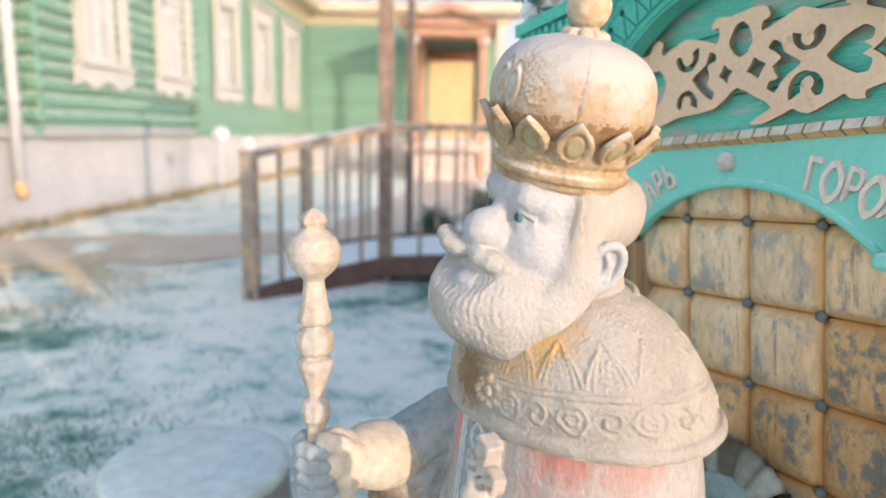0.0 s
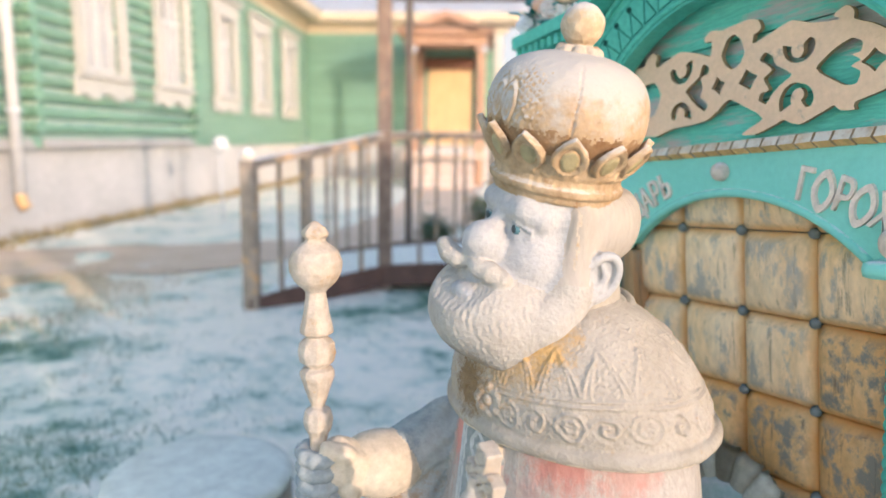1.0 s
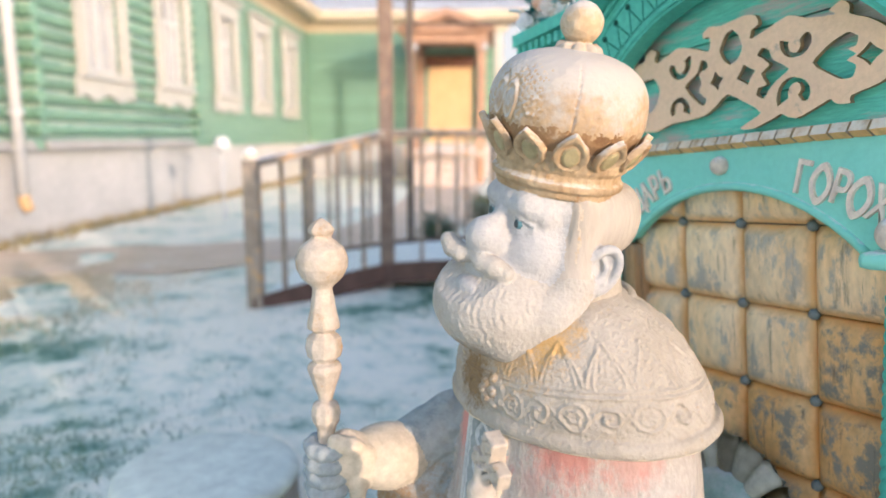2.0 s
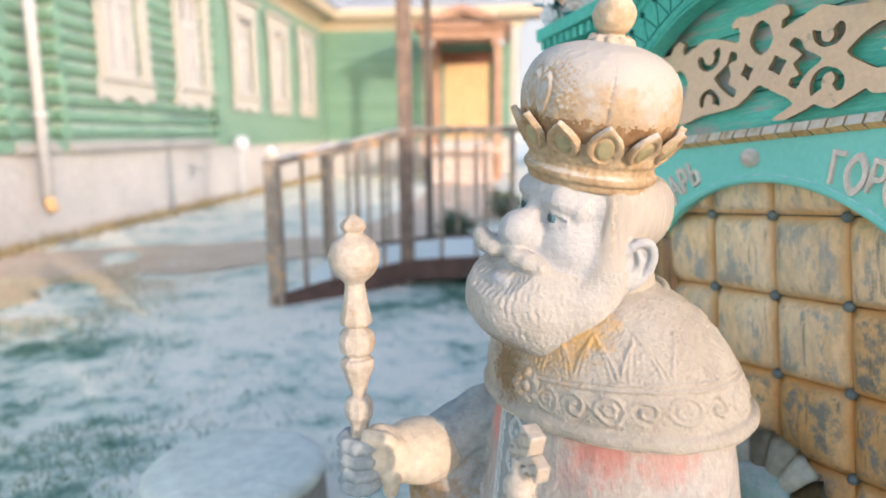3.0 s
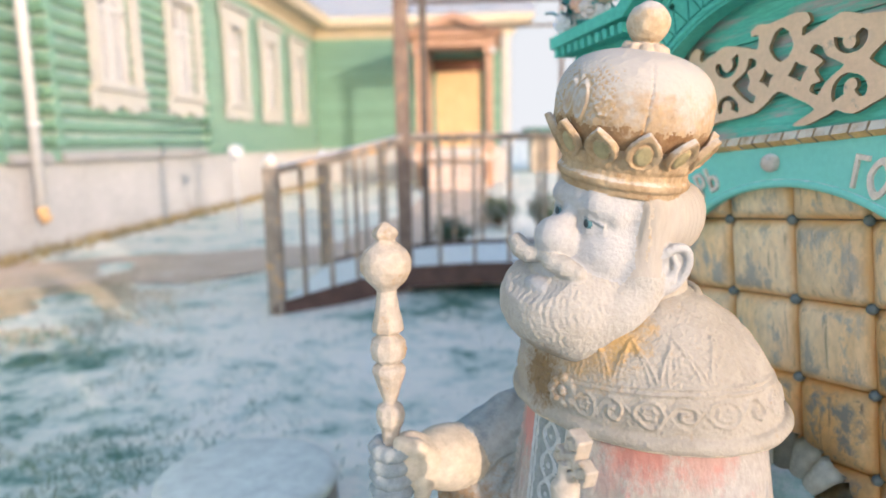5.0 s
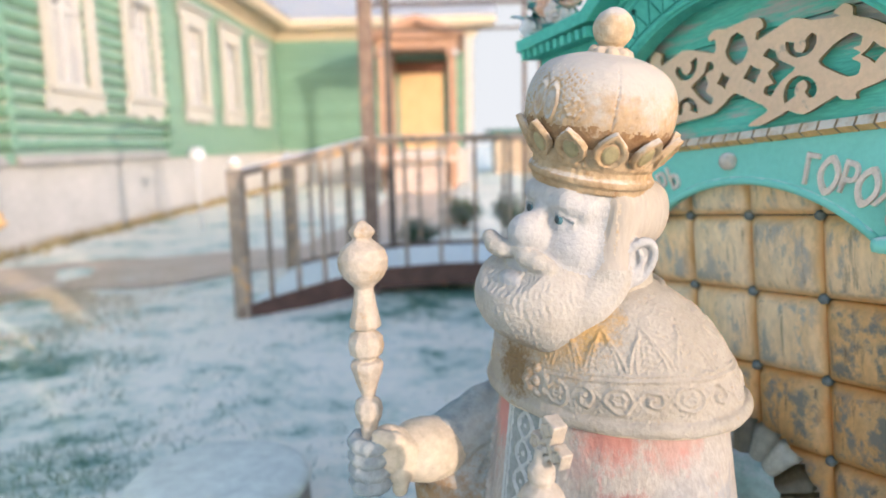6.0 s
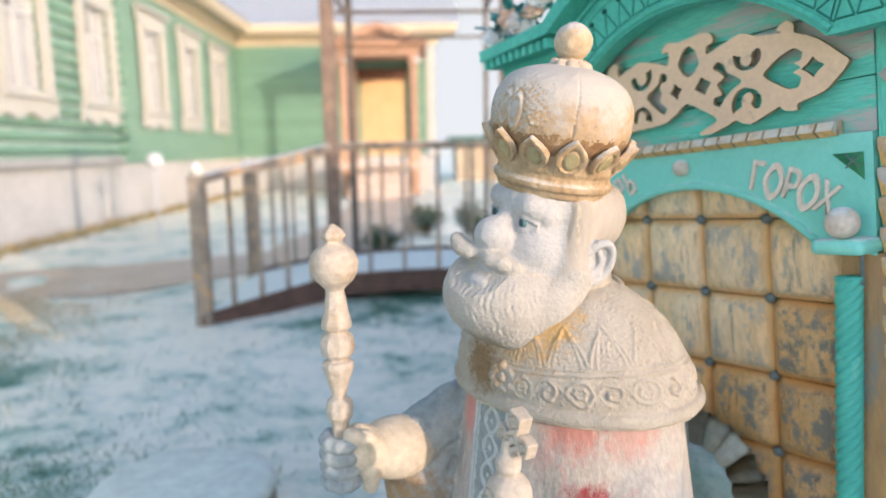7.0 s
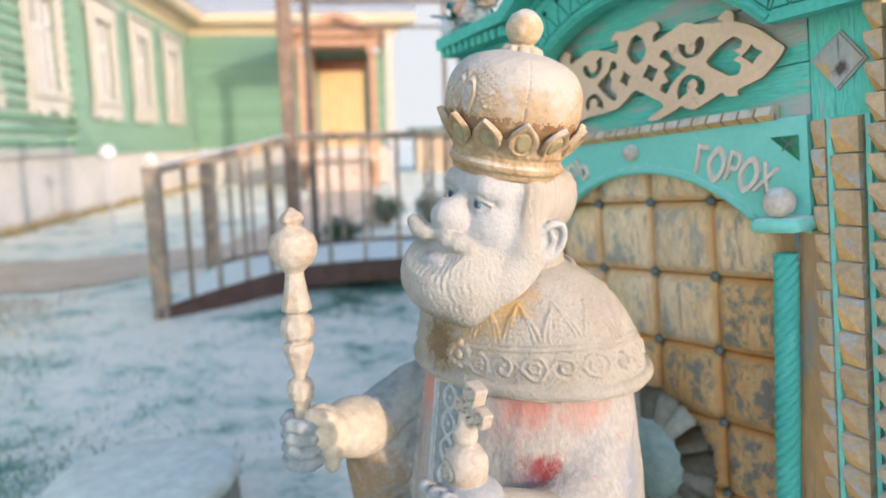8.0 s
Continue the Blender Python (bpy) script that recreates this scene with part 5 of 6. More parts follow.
# hair under the crown and before the ears
sl, x, y, z = hd.sub((-0.15, -0.18, -0.08), (0.15, 0.09, 0.12))
ring = np.hypot(np.hypot(x / 1.0, (y + 0.022) / 1.18) - 0.066, (z - 0.032) * 0.62) - 0.032
strand = 0.0008 * np.sin(np.arctan2(x, y + 0.03) * 60 + 3 * waves(x, y, z, 0.05, 5)) * (0.6 + 0.6 * waves(x, y, z, 0.03, 6))
hd.blend(sl, np.maximum(ring + strand, (y - 0.036)), HAIR, 0.004)
for s in (-1, 1):
    hd.limb([(s * 0.080, 0.026, 0.06), (s * 0.082, 0.022, -0.01), (s * 0.082, 0.022, -0.07)], [0.013, 0.019, 0.028], HAIR, 0.02)
    # ear: plate, hollow, rolled rim, inner fold and square lobe
    turn = pose(0, 0, 0, 18, 0, s * 20)
    ear_at = Vector((s * 0.098, 0.000, -0.028))

    def at_ear(u, out, zz):
        return tuple(ear_at + turn.to_3x3() @ Vector((s * out, u, zz)))

    hd.ball(at_ear(-0.002, 0.0, 0.0), (0.012, 0.030, 0.042), FACE, 0.006, turn)
    hd.ball(at_ear(-0.006, 0.014, 0.008), (0.012, 0.020, 0.029), FACE, 0.004, turn, cut=True)
    arc_ = [radians(20 + 17 * k) for k in range(14)]
    hd.limb([at_ear(-0.008 + 0.023 * math.cos(t), 0.008, 0.008 + 0.034 * math.sin(t)) for t in arc_], [0.0062] * 14, FACE, 0.003)
    hd.limb([at_ear(0.000, 0.006, 0.026), at_ear(-0.013, 0.008, 0.014), at_ear(-0.016, 0.008, -0.006), at_ear(-0.006, 0.008, -0.020)], [0.003, 0.0045, 0.005, 0.005], FACE, 0.004)
    hd.limb([at_ear(0.020, 0.004, 0.006), at_ear(0.018, 0.006, -0.020)], [0.009, 0.010], FACE, 0.006)
    hd.block(at_ear(0.014, -0.003, -0.046), (0.012, 0.021, 0.020), FACE, turn, 0.009, 0.008)
sl, x, y, z = hd.sub((-0.11, 0.02, -0.01), (0.11, 0.06, 0.09))
edge = np.abs(y - 0.0375 - 0.003 * waves(x, y, z, 0.05, 71)) < 0.0014
hd.m[sl][np.broadcast_to(edge & (np.abs(x) > 0.03), hd.m[sl].shape)] = SCEPTRE
# beard
sl, x, y, z = hd.sub((-0.16, -0.08, -0.215), (0.16, 0.235, 0.03))
c = (0, 0.078, -0.108)
k0 = np.sqrt((x / 0.102) ** 2 + ((y - c[1]) / 0.106) ** 2 + ((z - c[2]) / 0.082) ** 2) + 1e-6
p = (k0 - 1) * 0.092
turn = np.arctan2(x, y - 0.03)
stroke = np.sin(turn * 96 + z * 190 * np.sin(turn * 1.1 + 0.4) + 3.0 * waves(x, y, z, 0.07, 7) + 1.0 * waves(x, y, z, 0.025, 8))
gate = np.clip(0.5 + 0.8 * waves(x, y, z * 0.6, 0.020, 9), 0, 1.1)
p = p + 0.0008 * stroke * gate + 0.0004 * waves(x, y, z, 0.007, 10) + 0.0008 * waves(x, y, z, 0.06, 11)
slope = (z + 0.052 + 0.85 * (y - 0.130)) * 0.72 - 0.6 * np.maximum(np.abs(x) - 0.055, 0) + 0.0009 * stroke * gate
hd.blend(sl, np.maximum(p, slope), BEARD, 0.012)
for s in (-1, 1):
    hd.limb([(s * 0.082, 0.020, -0.05), (s * 0.080, 0.042, -0.10), (s * 0.05, 0.08, -0.145)], [0.030, 0.036, 0.04], BEARD, 0.025)
hd.ball((0, 0.118, -0.052), (0.036, 0.024, 0.026), FACE, 0.010)                                    # mouth
hd.ball((0.010, 0.149, -0.074), (0.024, 0.015, 0.012), FACE, 0.006)
# moustache: one half hangs with a blunt end, the other curls up
hd.limb([(0.004, 0.142, -0.028), (0.020, 0.139, -0.034), (0.036, 0.129, -0.037), (0.050, 0.118, -0.044)], [0.010, 0.0140, 0.0150, 0.0135], BEARD, 0.004)
hd.limb([(-0.004, 0.143, -0.031), (-0.020, 0.150, -0.034), (-0.034, 0.156, -0.031), (-0.045, 0.159, -0.023)], [0.011, 0.0145, 0.0150, 0.0130], BEARD, 0.004)
# crown: band, beads, dome, leaves, ring and ball
sl, x, y, z = hd.sub((-0.17, -0.17, 0.05), (0.17, 0.19, 0.385))
bx, by = -0.003, 0.014
r = np.hypot(x - bx, y - by)
an = np.arctan2(x - bx, y - by)
band = r - np.interp(z, [0.066, 0.081, 0.085, 0.093, 0.099, 0.107, 0.113, 0.125, 0.143], [0.088, 0.091, 0.097, 0.098, 0.093, 0.093, 0.098, 0.099, 0.097])
band = band + 0.0012 * np.abs(np.sin(an * 26)) * (np.abs(z - 0.100) < 0.007) + 0.0009 * np.sin(an * 44) * (np.abs(z - 0.117) < 0.006) + 0.0005 * waves(x, y, z, 0.012, 12)
lip = np.maximum(0.075 - z, z - 0.15) + 0 * band
band = band * 0.9 + 0.004
hd.blend(sl, np.hypot(np.maximum(band, 0), np.maximum(lip, 0)) + np.minimum(np.maximum(band, lip), 0) - 0.004, LEAF, 0)
x2, y2 = x + 0.006, y - 0.016
an = np.arctan2(x2, y2)
k0 = np.sqrt((x2 / 0.114) ** 2 + (y2 / 0.114) ** 2 + ((z - 0.184) / 0.090) ** 2) + 1e-6
k0 = np.where(z > 0.184, (np.sqrt(x2 ** 2 + y2 ** 2) / 0.114) ** 2.5 + np.abs((z - 0.184) / 0.086) ** 2.5, 0) ** 0.4 * (z > 0.184) + k0 * (z <= 0.184)
dome = (k0 - 1) * 0.112
front = np.clip(1.25 - ((an - 0.02) / 0.60) ** 4, 0, 1) * np.clip((0.255 - z) / 0.02, 0, 1)
arc = an * 0.112
lace = np.cos(arc * 800 + 2.2 * waves(x, y, z, 0.025, 13)) + np.cos(arc * 400 + z * 690) + np.cos(arc * 400 - z * 690 + 2.0 * waves(x, y, z, 0.02, 14))
med = 0.0
for q, zc in ((-0.10, 0.196), (0.11, 0.194)):
    e = np.hypot((an - q) * 0.112 / 0.0105, (z - zc) / 0.024)
    lace = np.where(e < 1.35, -0.2, lace)
    med = med + np.exp(-((e - 1.0) / 0.14) ** 2) - 0.5 * np.exp(-((e - 1.35) / 0.15) ** 2) + 0.5 * np.exp(-((e - 0.35) / 0.15) ** 2)
for q, zc in ((0.46, 0.192), (-0.52, 0.20)):
    e = np.hypot((an - q) * 0.112, z - zc)
    med = med + np.exp(-((e - 0.011 - 0.002 * np.cos(6 * np.arctan2(z - zc, (an - q) * 0.112))) / 0.002) ** 2) + np.exp(-(e / 0.004) ** 2)
dome = dome - front * (0.0005 * np.clip(lace, -1, 1) + 0.0028 * np.clip(med, -1, 1)) - 0.0002 * waves(x, y, z, 0.015, 15) - 0.0006 * waves(x, y, z, 0.06, 16)
crack = np.exp(-((an - 0.97 - 0.25 * (z - 0.2) - 0.004 * np.sin(z * 150)) / 0.0085) ** 2) * (z > 0.13) * np.clip((0.262 - z) / 0.02, 0, 1)    # drying crack
dome = dome + 0.0034 * crack
hd.blend(sl, dome, CROWN, 0.004)
# Lower dome coloured brown for bare wood and the shadows between the leaves.
hd.m[sl][(hd.m[sl] == CROWN) & (z + 0.006 * waves(x, y, z, 0.02, 17) + 0.004 * waves(x, y, z, 0.008, 18) < 0.166)] = UNDER
hd.m[sl][(hd.m[sl] == CROWN) & ((front * lace < -0.75) | (front * med < -0.3))] = LEAF
hd.m[sl][(hd.m[sl] == CROWN) & (crack > 0.62)] = UNDER
LEAVES = 12
for i in range(LEAVES):
    a = 2 * math.pi * (i - 0.11) / LEAVES
    lean = 31 + 6 * math.sin(i * 2.3)
    t = pose(0, 0, 0, 0, 0, -math.degrees(a)) @ pose(0, 0, 0, -lean, 0, 6 * math.sin(i * 1.7))
    o = Vector((bx + 0.109 * math.sin(a), by + 0.109 * math.cos(a), 0.140))
    sl, x, y, z = hd.sub([q - 0.045 for q in o], [q + 0.045 for q in o])
    x, y, z = x - o.x, y - o.y, z - o.z
    w = t.to_3x3().transposed()
    lx, ly, lz = (w[k][0] * x + w[k][1] * y + w[k][2] * z for k in range(3))
    half = np.interp(lz, [-0.026, -0.022, -0.012, 0.0, 0.010, 0.020, 0.028, 0.032], [0.005, 0.015, 0.0225, 0.0245, 0.0205, 0.012, 0.004, -0.001])
    edge = (np.abs(lx) - half) * 0.8 + 0.0007 * waves(x, y, z, 0.014, 40 + i)
    rim = np.clip(-edge / 0.010, 0, 1)
    face = ly - 0.0065 + 0.0030 * rim
    e = np.hypot(lx / 0.0120, (lz + 0.004) / 0.0165)
    face = face + 0.0034 * np.exp(-((e - 1.08) / 0.16) ** 2) - 0.0015 * (e < 1)
    p = np.maximum(np.maximum(edge, np.maximum(face, -ly - 0.005)), np.maximum(-0.026 - lz, lz - 0.031))
    near = p < hd.d[sl]
    hd.blend(sl, p, LEAF, 0.0015)
    hd.m[sl][near & (e < 0.93) & (ly > 0)] = STONE
sl, x, y, z = hd.sub((-0.09, -0.06, 0.255), (0.08, 0.11, 0.385))
tx, ty = -0.007, 0.015
hd.turned(tx, ty, [(0.256, 0.0), (0.258, 0.020), (0.264, 0.023), (0.274, 0.023), (0.280, 0.017), (0.286, 0.016), (0.290, 0.0)], SCEPTRE, 0)
for i in range(9):
    a = 2 * math.pi * i / 9
    hd.ball((tx + 0.0245 * math.cos(a), ty + 0.0245 * math.sin(a), 0.270 + 0.001 * math.sin(i * 3)), (0.0098, 0.0098, 0.0095), SCEPTRE, 0.001)
hd.ball((tx - 0.001, ty + 0.002, 0.305), (0.0298, 0.0298, 0.0305), BALL, 0.002)
sl, x, y, z = hd.sub((-0.05, -0.03, 0.27), (0.05, 0.06, 0.345))
hd.d[sl] = hd.d[sl] + (0.0007 * waves(x, y, z, 0.020, 51) + 0.0003 * waves(x, y, z, 0.008, 52)).astype(np.float32)

# the body, in the figure's frame
bd = Clay((-0.34, -0.30, 0.50), (0.34, 0.40, 1.14), 0.0030)
sl, x, y, z = bd.sub((-0.34, -0.30, 0.5), (0.34, 0.40, 0.9))
yy = y - 0.01
q = np.hypot(x / 0.198, yy / 0.176)
wide = 1 + 0.22 * np.clip(0.84 - z, 0, 1) / 0.34
an = np.arctan2(x, yy)
robe = (q - wide) * 0.19 + 0.004 * np.sin(an * 9 + z * 5) * np.clip((0.80 - z) * 6, 0, 1) + 0.0010 * waves(x, y, z * 0.3, 0.03, 21)
bd.blend(sl, np.maximum(robe, z - 0.88), ROBE, 0)
# carved stole down the front: two crossing strands between raised borders
st = (q - wide) * 0.19 - 0.007
swing = 0.017 * np.cos(np.pi * z / 0.047)
line = np.exp(-((x - swing) / 0.0045) ** 2) + np.exp(-((x + swing) / 0.0045) ** 2) + 0.8 * np.exp(-(np.hypot(x, ((z / 0.047) % 1 - 0.0) * 0.047 - 0.0235 * 2 * (((z / 0.047) % 1) > 0.5)) / 0.005) ** 2)
line = np.clip(line + np.exp(-((np.abs(x) - 0.035) / 0.004) ** 2) + np.exp(-((np.abs(x) - 0.046) / 0.004) ** 2), 0, 1)
st = st - 0.0055 * line
bd.blend(sl, np.maximum(np.maximum(st, np.abs(x) - 0.050), np.maximum(-yy, z - 0.86)), STOLE, 0.001)
bd.m[sl][(bd.m[sl] == STOLE) & (line < 0.42)] = GROOVE
bd.m[sl][(bd.m[sl] == STOLE) & np.broadcast_to(x > 0.039, bd.m[sl].shape)] = CUFF
# cape with bands of carving and a rolled hem, on a finer grid
cp = Clay((-0.28, -0.23, 0.81), (0.30, 0.27, 1.06), 0.0020)
sl, x, y, z = cp.sub((-0.28, -0.23, 0.81), (0.30, 0.27, 1.06))
yy = y - 0.008 - 0.22 * (z - 0.83)
xx = x - 0.08 * (z - 0.83)
q = np.hypot(xx / 0.232, yy / 0.190)
k0 = np.sqrt(q ** 2 + ((z - 0.825) / 0.222) ** 2) + 1e-6
an = np.arctan2(xx, yy)
cape = (k0 - 1) * 0.2
slant = 0.004 * np.sin(an * 3 + 1)
zl = z + slant
# vine of rings and scrolls in the lower band
u = an * 26 / (2 * np.pi)
odd = (np.floor(u) % 2) > 0.5
ux = ((u % 1) - 0.5) * 0.050 + 0.0025 * waves(x, y, z, 0.045, 33)
uz = zl - 0.8795 + 0.0025 * waves(x, y, z, 0.04, 34)
rr = np.hypot(ux, uz)
th_ = np.arctan2(uz, ux)
ringed = np.exp(-((rr - 0.0195) / 0.0024) ** 2) + np.exp(-((rr - 0.009 - 0.0015 * np.cos(6 * th_)) / 0.0026) ** 2) + np.exp(-(rr / 0.003) ** 2)
curled = np.clip(np.cos(2 * np.pi * rr / 0.0135 - th_) * 1.3 + 0.4 * np.cos(5 * th_), -0.4, 1) * np.clip((0.021 - rr) / 0.006, 0, 1)
stem = np.exp(-((uz - 0.017 * np.sin(np.pi * u)) / 0.003) ** 2) * (rr > 0.019)
vine = np.where(odd, ringed, curled) + 0.8 * stem
rel = 0.0021 * np.clip(vine, -0.3, 1) * (np.abs(uz) < 0.025)
rel = rel + 0.0026 * np.exp(-((zl - 0.9075) / 0.0026) ** 2) + 0.0022 * np.exp(-((zl - 0.9155) / 0.0022) ** 2)
# row of pointed arches above, filled with small flowers
u2 = ((an * 18 / (2 * np.pi) + 0.3) % 1 - 0.5) * 0.064
rise = np.clip((zl - 0.918) / 0.060, 0, 1)
w = 0.030 * np.clip(1 - rise ** 1.7, 0, 1)
dw = np.abs(np.abs(u2) - w)
arch = np.exp(-(dw / 0.0022) ** 2) + 0.8 * np.exp(-((np.abs(u2) - w * 0.70) / 0.0018) ** 2) * (rise < 0.85)
inside = (np.abs(u2) < w * 0.62) & (rise > 0.02)
fl = np.clip(1.2 * waves(x, y, z, 0.009, 22), -0.6, 0.9)
lan = arch * (zl > 0.918) * (zl < 0.979) + 0.3 * fl * inside * (zl < 0.968)
u3 = ((an * 18 / (2 * np.pi) - 0.2) % 1 - 0.5) * 0.056
r3 = np.hypot(u3, (zl - 0.988) * 1.3)
lan = lan + (np.exp(-((r3 - 0.011) / 0.002) ** 2) + np.exp(-((r3 - 0.004) / 0.002) ** 2)) * np.clip(waves(an * 0.2, 0, 0, 0.3, 24) + 0.6, 0, 1)
rel = rel + 0.0018 * np.clip(lan, -1, 1)
worn = np.clip(0.85 + 0.5 * waves(x, y, z, 0.10, 25), 0.5, 1)
rel = 1.6 * rel * worn + 0.0005 * waves(x, y, z, 0.010, 26) + 0.0004 * waves(x, y, z, 0.006, 36) + 0.0008 * waves(x, y, z, 0.06, 27)
cp.blend(sl, np.maximum(cape - rel, 0.832 - z), CAPE, 0)
hem = np.hypot((np.hypot(x / 0.231, (y - 0.008) / 0.190) - 1.0) * 0.21, (z - 0.837) * 0.8) - 0.0108 + 0.0008 * waves(x, y, z, 0.05, 28)
cp.blend(sl, hem, CAPE, 0.003)
cp.m[sl][np.broadcast_to(z + 0.002 * waves(x, y, z, 0.03, 29) < 0.8275, cp.m[sl].shape)] = CUFF
# carved rosette on the front
for i in range(8):
    a = 2 * math.pi * i / 8
    cp.ball((0.033 + 0.018 * math.cos(a), 0.202 - 0.006 * math.cos(a), 0.886 + 0.018 * math.sin(a)), (0.0095, 0.0068, 0.0088), CAPE, 0.0035)
cp.ball((0.033, 0.204, 0.886), (0.009, 0.006, 0.009), CAPE, 0.002)
sl, x, y, z = bd.sub((-0.34, -0.30, 0.80), (0.34, 0.40, 1.08))
# collar round the neck
tilt = z - 0.998 + 0.18 * (y - 0.06)
bd.blend(sl, np.hypot(np.hypot((x - 0.02) / 1.02, (y - 0.056) / 1.05) - 0.092, tilt * 0.8) - 0.0115, CAPE, 0.008)
bd.limb([(0.02, 0.06, 0.93), (0.024, 0.068, 1.06)], [0.10, 0.085], CAPE, 0.0)
# arm that holds the sceptre out
bd.limb([(-0.150, -0.01, 0.80), (-0.165, 0.05, 0.755), (-0.203, 0.13, 0.728), (-0.207, 0.225, 0.702)], [0.083, 0.072, 0.060, 0.050], SLEEVE, 0.02)
bd.limb([(-0.19, 0.04, 0.66), (-0.205, 0.205, 0.61), (-0.205, 0.205, 0.48)], [0.07, 0.068, 0.066], SLEEVE, 0.03)
for i in range(6):
    bd.limb([(-0.155 - 0.008 * i, 0.05 + 0.036 * i, 0.815 - 0.014 * i), (-0.262, 0.07 + 0.038 * i, 0.742 - 0.008 * i), (-0.250, 0.06 + 0.042 * i, 0.67 - 0.008 * i)], [0.004, 0.006, 0.005], SLEEVE, 0.012)
bd.limb([(-0.207, 0.243, 0.693), (-0.207, 0.268, 0.697), (-0.207, 0.282, 0.699)], [0.0585, 0.059, 0.057], CUFF, 0.003)
bd.limb([(-0.207, 0.290, 0.701), (-0.207, 0.302, 0.703)], [0.052, 0.048], CUFF, 0.003)
sl, x, y, z = bd.sub((-0.30, -0.05, 0.50), (-0.10, 0.27, 0.90))
fold = np.sin(170 * (z + 0.55 * y) + 2.2 * waves(x, y, z, 0.12, 61))
bd.d[sl] = np.where(bd.m[sl] == SLEEVE, bd.d[sl] + 0.0032 * fold * np.clip(0.6 + 0.6 * waves(x, y, z, 0.08, 62), 0, 1), bd.d[sl]).astype(np.float32)
# hand and sceptre
HAND = -0.056
SX, SY = -0.209, 0.378
sc = Clay((-0.275, 0.29, 0.63), (-0.145, 0.445, 1.14), 0.0019)
sc.limb([(-0.207, 0.303, 0.755 + HAND), (-0.206, 0.33, 0.768 + HAND)], [0.049, 0.042], CUFF, 0.006)
sc.ball((-0.204, 0.345, 0.772 + HAND), (0.036, 0.036, 0.048), CUFF, 0.008)
for i in range(4):
    zc = 0.796 + HAND - 0.0245 * i
    tip = 158 - 5 * abs(i - 1)
    pts = [(SX + 0.026 * math.sin(b) - 0.001, SY + 0.026 * math.cos(b), zc - 0.0035 * math.sin(b)) for b in (radians(t) for t in (tip, 125, 90, 55, 15, -25, -65, -110))]
    sc.limb(pts, [0.0115, 0.0130, 0.0135, 0.0138, 0.0138, 0.0135, 0.013, 0.012], FINGER, 0.002)
# thumb laid along the top, and the ball of the thumb behind it
sc.limb([(-0.180, 0.322, 0.775 + HAND), (-0.176, 0.345, 0.798 + HAND), (-0.184, 0.372, 0.812 + HAND)], [0.020, 0.016, 0.0125], CUFF, 0.006)
sc.limb([(-0.180, 0.318, 0.775 + HAND), (-0.184, 0.332, 0.735 + HAND), (-0.192, 0.330, 0.700 + HAND)], [0.022, 0.020, 0.014], CUFF, 0.006)
prof = [(0.66, 0.016), (0.755, 0.014), (0.775, 0.016), (0.785, 0.022), (0.800, 0.025), (0.815, 0.022), (0.823, 0.011), (0.835, 0.0145), (0.878, 0.0285), (0.886, 0.027),
        (0.891, 0.016), (0.900, 0.027), (0.916, 0.0305), (0.932, 0.028), (0.942, 0.016), (0.948, 0.0265), (0.956, 0.027), (0.985, 0.020), (1.024, 0.0145)]
sc.turned(SX, SY, prof, SCEPTRE, 9)
prof = [(1.015, 0.015), (1.022, 0.022), (1.034, 0.034), (1.050, 0.0415), (1.066, 0.0425), (1.082, 0.036), (1.094, 0.022), (1.099, 0.015)]
sc.turned(SX, SY, prof, SCEPTRE, 0)
prof = [(1.094, 0.015), (1.102, 0.015), (1.106, 0.019), (1.112, 0.0205), (1.120, 0.015), (1.128, 0.006), (1.131, 0.0)]
sc.turned(SX, SY, prof, SCEPTRE, 6)
sc.d = sc.d + (0.0004 * waves(*[q for q in sc.sub(sc.lo, sc.lo + sc.step * (np.array(sc.n) - 1))[1:]], 0.016, 31)).astype(np.float32)[:sc.n[0], :sc.n[1], :sc.n[2]]
# arm and hand with the orb and cross
bd.limb([(0.155, -0.01, 0.76), (0.190, 0.06, 0.655), (0.200, 0.17, 0.625)], [0.062, 0.064, 0.058], ROBE, 0.02)
bd.limb([(0.200, 0.17, 0.632), (0.192, 0.268, 0.686)], [0.058, 0.044], CAPE, 0.012)
for i in range(4):
    bd.limb([(0.245, 0.02 + 0.03 * i, 0.68 - 0.02 * i), (0.205, 0.09 + 0.025 * i, 0.690 - 0.012 * i), (0.16, 0.14 + 0.02 * i, 0.655)], [0.006, 0.009, 0.006], ROBE, 0.014)
OX, OY, OZ = 0.181, 0.318, 0.780
ob_ = Clay((OX - 0.075, OY - 0.065, OZ - 0.085), (OX + 0.075, OY + 0.075, OZ + 0.15), 0.0017)
ob_.ball((OX + 0.006, OY - 0.004, OZ - 0.042), (0.048, 0.046, 0.026), FACE, 0.008)
for i in range(4):
    ob_.limb([(OX + 0.045 - 0.026 * i, OY + 0.012, OZ - 0.052), (OX + 0.036 - 0.024 * i, OY + 0.046, OZ - 0.03)], [0.012, 0.010], FACE, 0.004)
ob_.ball((OX, OY, OZ), (0.0335, 0.0335, 0.037), SCEPTRE, 0.002)
sl, x, y, z = ob_.sub((OX - 0.06, OY - 0.06, OZ - 0.05), (OX + 0.06, OY + 0.06, OZ + 0.05))
dd = np.hypot(x - OX + 0.008, z - OZ + 0.003)
groove = np.exp(-((dd - 0.017) / 0.002) ** 2) + np.exp(-((dd - 0.008) / 0.002) ** 2)
ob_.d[sl] = ob_.d[sl] + np.where(y > OY + 0.012, 0.003 * groove, 0).astype(np.float32)
